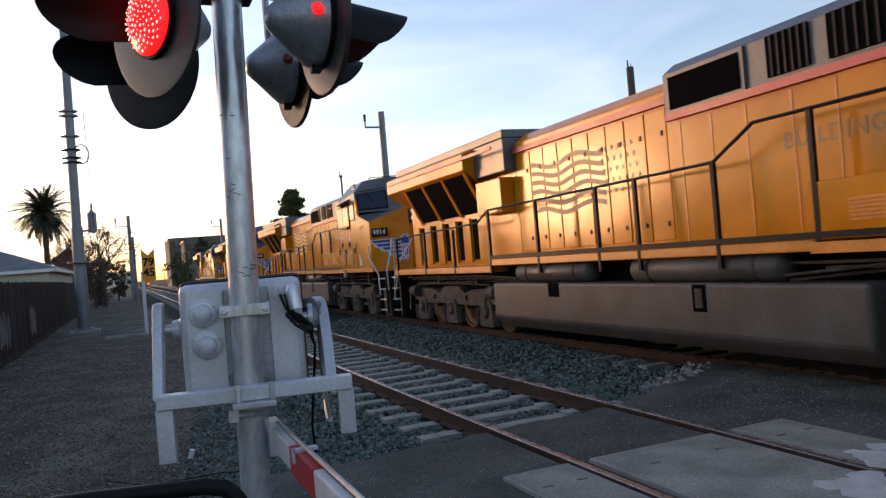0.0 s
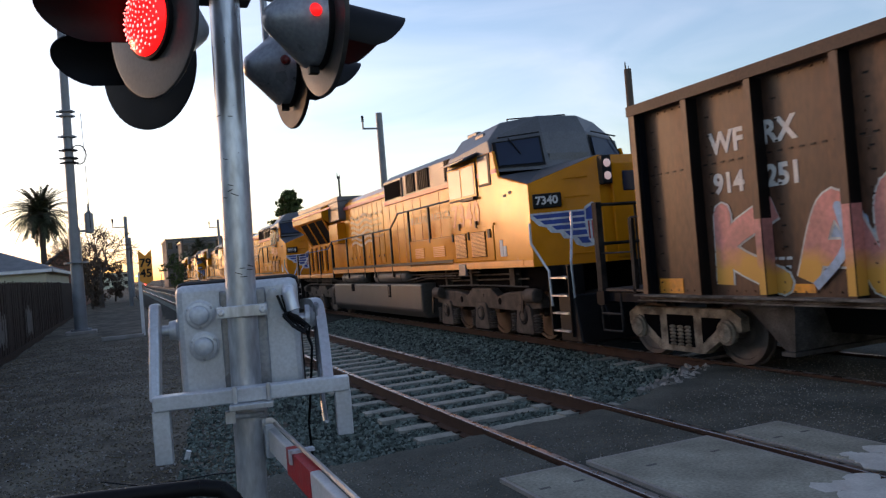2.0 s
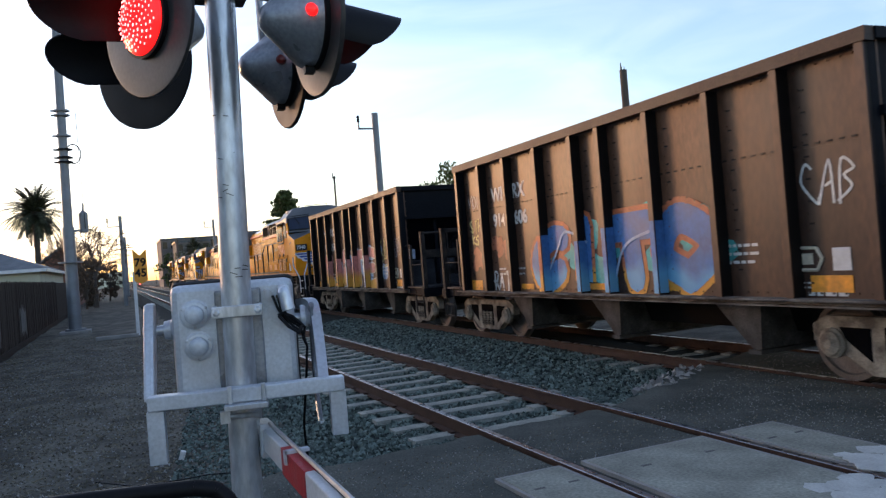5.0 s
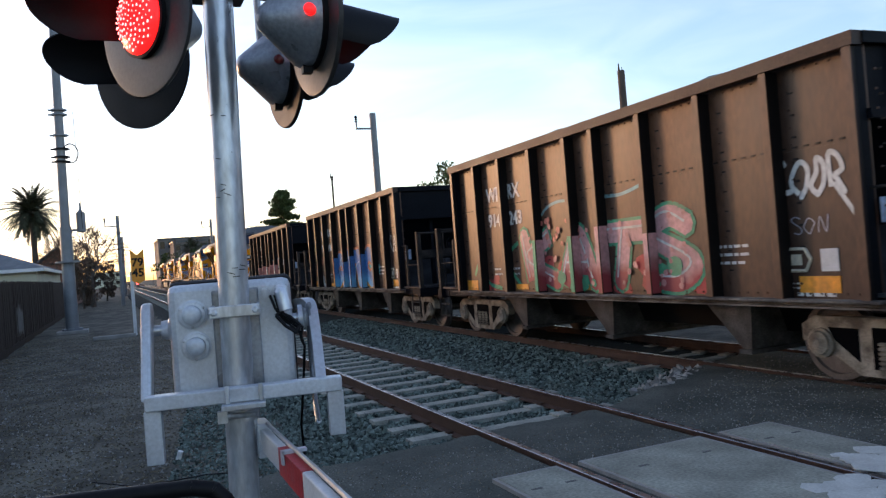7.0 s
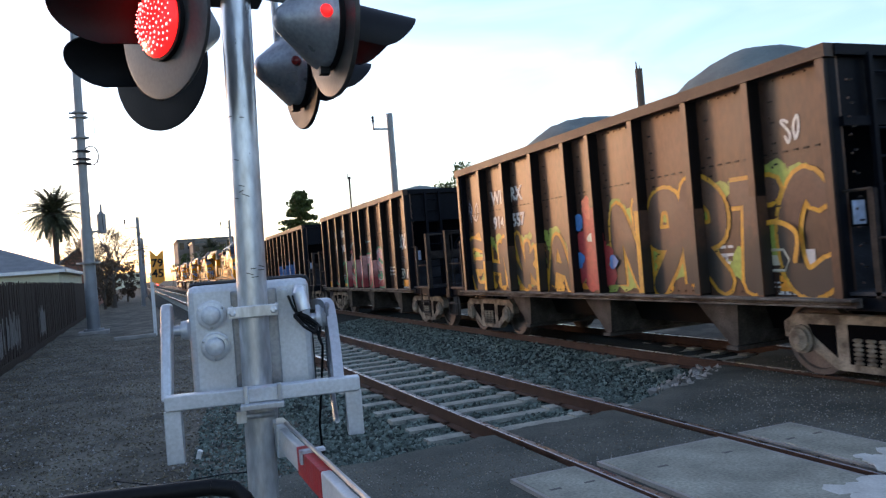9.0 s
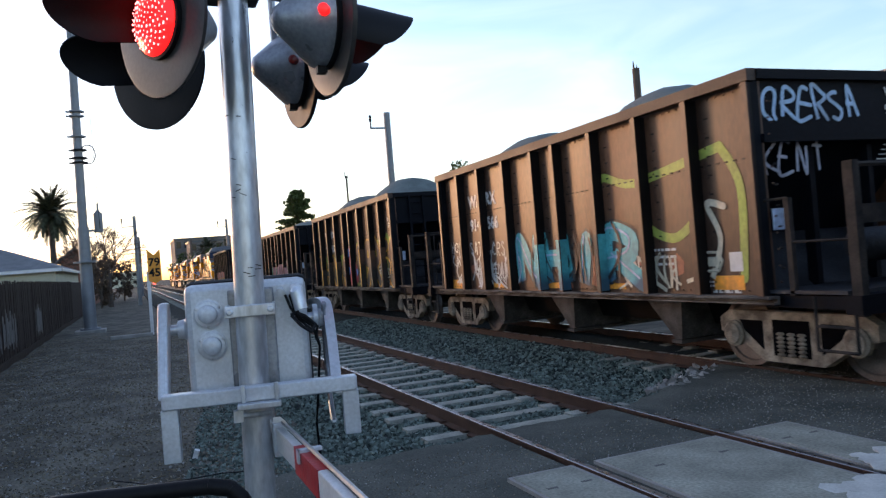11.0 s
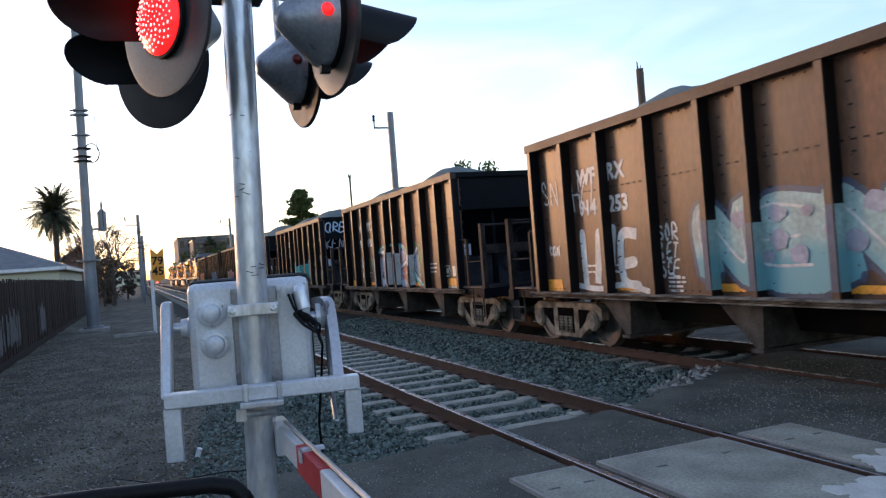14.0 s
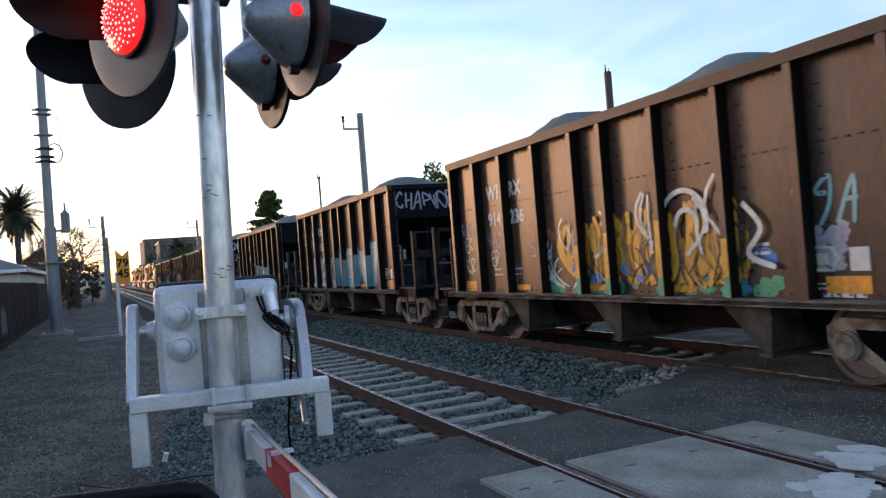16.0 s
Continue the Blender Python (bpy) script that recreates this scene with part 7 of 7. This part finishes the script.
def leaf_tree(x, y, height, spread, seed, material, label, n=60, size=.3, trunk=.2, low=.35):
    r = random.Random(seed)
    t = thing("tree", pose(x, y, GROUND), label, "tree")
    f = Form().rod((0, 0, 0), (.1, 0, height * .45), trunk, 8, trunk * .6)
    g = Form()
    for k in range(26):
        a = r.uniform(0, 6.28)
        z = height * r.uniform(low, .95)
        d = spread * r.uniform(.25, 1) * (1 - abs(z / height - .6) * .9)
        p = (d * math.cos(a), d * math.sin(a), z)
        f.rod((.05, 0, height * r.uniform(.25, .45)), p, trunk * .25, 5, .02)
        leaf_cloud(g, p, spread * r.uniform(.2, .38), n, size, r)
    part("trunk", f, BARK, t)
    part("crown", g, material, t, "uneven crown of small leaves")
    return t


def twig_tree(x, y, height, spread, seed):
    r = random.Random(seed)
    t = thing("tree", pose(x, y, GROUND), "bare brown tree with a dense mesh of thin twigs", "tree")
    f, g = Form(), Form()
    f.rod((0, 0, 0), (0, 0, height * .4), .22, 8, .15)

    def grow(p, d, l, w, depth):
        q = p + d * l
        (f if depth < 2 else g).rod(p, q, w, 5 if depth < 2 else 3, w * .6, False)
        if depth < 6:
            for _ in range(3):
                n = (d + Vector((r.gauss(0, .5), r.gauss(0, .5), r.gauss(.02, .38)))).normalized()
                grow(q, n, l * r.uniform(.62, .85), w * .67, depth + 1)

    for _ in range(5):
        grow(Vector((0, 0, height * .38)), Vector((r.gauss(0, .6), r.gauss(0, .6), .7)).normalized(), spread * .42, .09, 0)
    part("trunk", f, BARK, t)
    part("branching", g, DRYLEAF, t, "fine bare twigs")
    return t


def palm(x, y, height, spread, seed, trunk=.28):
    r = random.Random(seed)
    t = thing("palm_tree", pose(x, y, GROUND), "tall palm tree with a round drooping crown", "palm tree")
    f = Form()
    for k in range(12):
        f.rod((0, 0, height * k / 12), (0, 0, height * (k + 1) / 12), trunk * (1.0 if k % 2 else 1.12), 10)
    f.ball((0, 0, height), trunk * 2.4, 10, 6)
    part("trunk", f, BARK, t)
    g = Form()
    for k in range(130):
        a, up = r.uniform(0, 6.28), r.uniform(-.6, 1.4)
        l = spread * r.uniform(.8, 1.1)
        pts = []
        p, d = Vector((0, 0, height)), Vector((math.cos(a) * math.cos(up), math.sin(a) * math.cos(up), math.sin(up)))
        for j in range(9):
            pts.append(p.copy())
            p += d * l / 8
            d = (d + Vector((0, 0, -.17))).normalized()
        for j in range(1, 9):
            side = (pts[j] - pts[j - 1]).cross(Vector((0, 0, 1))).normalized()
            for s in (-1, 1):
                for h in (0, .5):
                    q = pts[j - 1].lerp(pts[j], h)
                    w = l * .2 * (1 - j / 12)
                    tip = q + side * s * w + (pts[j] - pts[j - 1]) * .9 + Vector((0, 0, -.35 * w))
                    dd = (pts[j] - pts[j - 1]) * .5
                    g.add([q, q + dd, tip], [(0, 1, 2)])
    part("fronds", g, PALMLEAF, t, "spiky drooping fronds")
    return t


palm(-7.5, 90, 9.7, 3.7, 3)
palm(11.6, 130, 6.0, 2.8, 5, .4)
twig_tree(-1.9, 74, 6.6, 3.6, 8)
twig_tree(-2.9, 86, 6.6, 3.6, 9)
for x, y, h, sp, sd in ((-3.0, 82, 4.8, 1.7, 21), (-2.2, 78, 4.6, 1.2, 22), (-2.6, 72, 4.0, 1.0, 23), (-1.0, 95, 4.4, 1.3, 24)):
    leaf_tree(x, y, h, sp, sd, DRYLEAF, "dry brown shrub by the path", 60, .22, .1, .1)
leaf_tree(37, 80, 13.0, 4.2, 31, LEAF, "leafy green tree behind the tracks", 90, .42, .25)
leaf_tree(33.5, 78, 10.6, 3.0, 32, LEAF, "leafy green tree behind the tracks", 60, .4, .2)
leaf_tree(12.5, 118, 6.5, 3.0, 33, LEAF, "dark leafy tree far along the tracks", 60, .4, .2, .1)
leaf_tree(9.5, 150, 6.5, 3.0, 34, LEAF, "dark leafy tree far along the tracks", 60, .4, .2, .1)


def fir(x, y, height, spread, seed):
    r = random.Random(seed)
    t = thing("tree", pose(x, y, GROUND), "dark ragged conifer with layered branches", "tree")
    f, g = Form().rod((0, 0, 0), (0, 0, height), .22, 8, .04), Form()
    for k in range(120):
        z = height * (.35 + .63 * k / 120)
        w = 1.7 * spread * (1 - (z / height - .3) / .78) * r.uniform(.5, 1.15)
        a = r.uniform(0, 6.28)
        tip = Vector((math.cos(a) * w, math.sin(a) * w, z - .1 * w + r.uniform(0, .3)))
        f.rod((0, 0, z), tip, .03, 4, .01)
        for j in range(5):
            leaf_cloud(g, Vector((0, 0, z)).lerp(tip, .25 + .18 * j), .4, 14, .36, r, .2)
    part("trunk", f, BARK, t)
    part("needles", g, LEAF, t, "dark needle sprays")
    return t


fir(16.4, 80, 10.3, 2.4, 41)

# ---- distance ----
def far_block(x0, x1, y, depth, h, material, label, rows=3, cols=8):
    b = thing("far_building", pose((x0 + x1) / 2, y + depth / 2, GROUND), label, "building")
    a = (x1 - x0) / 2
    part("wall", Form().box(-a, a, -depth / 2, depth / 2, 0, h), material, b)
    part("roof_edge", Form().box(-a - .2, a + .2, -depth / 2 - .2, depth / 2 + .2, h, h + .35), LOCOGREY, b)
    for i in range(cols):
        for j in range(rows):
            x, z = -a + 2 * a * (i + .5) / cols, h * (j + .45) / rows
            part("window", Form().box(x - a / cols * .55, x + a / cols * .55, -depth / 2 - .03, -depth / 2 + .03, z, z + h / rows * .42), GLASS, b)
    return b


FARWALL = mat("far_wall_brown_grey", (0.17, 0.155, 0.14), 0.9, vary=0.2, scale=0.5)
far_block(9.6, 24, 190, 20, 11.0, FARWALL, "far flat-roofed office building")
far_block(12, 19, 176, 12, 9.6, FARWALL, "far lower wing of an office building", 3, 4)
far_block(-60, -22, 150, 20, 8.4, CONC, "far low grey concrete building", 2, 10)
far_block(-12, 2, 330, 10, 6, BEIGE, "far low building at the end of the street", 2, 6)
far_block(24, 70, 90, 25, 5.5, CONC, "long low building beyond the tracks", 2, 10)
far_block(32, 60, 20, 30, 6.4, BEIGE, "low beige building beyond the tracks", 2, 6)

for x, y, h, w in ((2.6, 240, 4.0, "green"), (3.4, 235, 3.6, "green"), (8.5, 200, 3.4, "red"), (5.0, 210, 1.2, "red")):
    sl = thing("far_signal", pose(x, y, GROUND), "small far signal light glowing " + w, "signal light")
    part("post", Form().rod((0, 0, 0), (0, 0, h), .06, 6), BLACK, sl)
    part("lamp", Form().ball((0, -.1, h), .22, 10, 6), glow("far_" + w, (.02, .8, .35) if w == "green" else (1, .04, .03), 4), sl)


# ---- what moves ----
def motions():
    times = [i * 0.5 for i in range(33)]
    for ob, x, y in MOVING:
        walk(ob, [(t, pose(x, y + s_at(t), 0)) for t in times])
    turns = [i / 15 for i in range(241)]
    for ob, x, y, r in ROLLING:
        walk(ob, [(t, pose(x, y, r, -math.degrees(s_at(t) / r), 0, 0)) for t in turns])


motions()
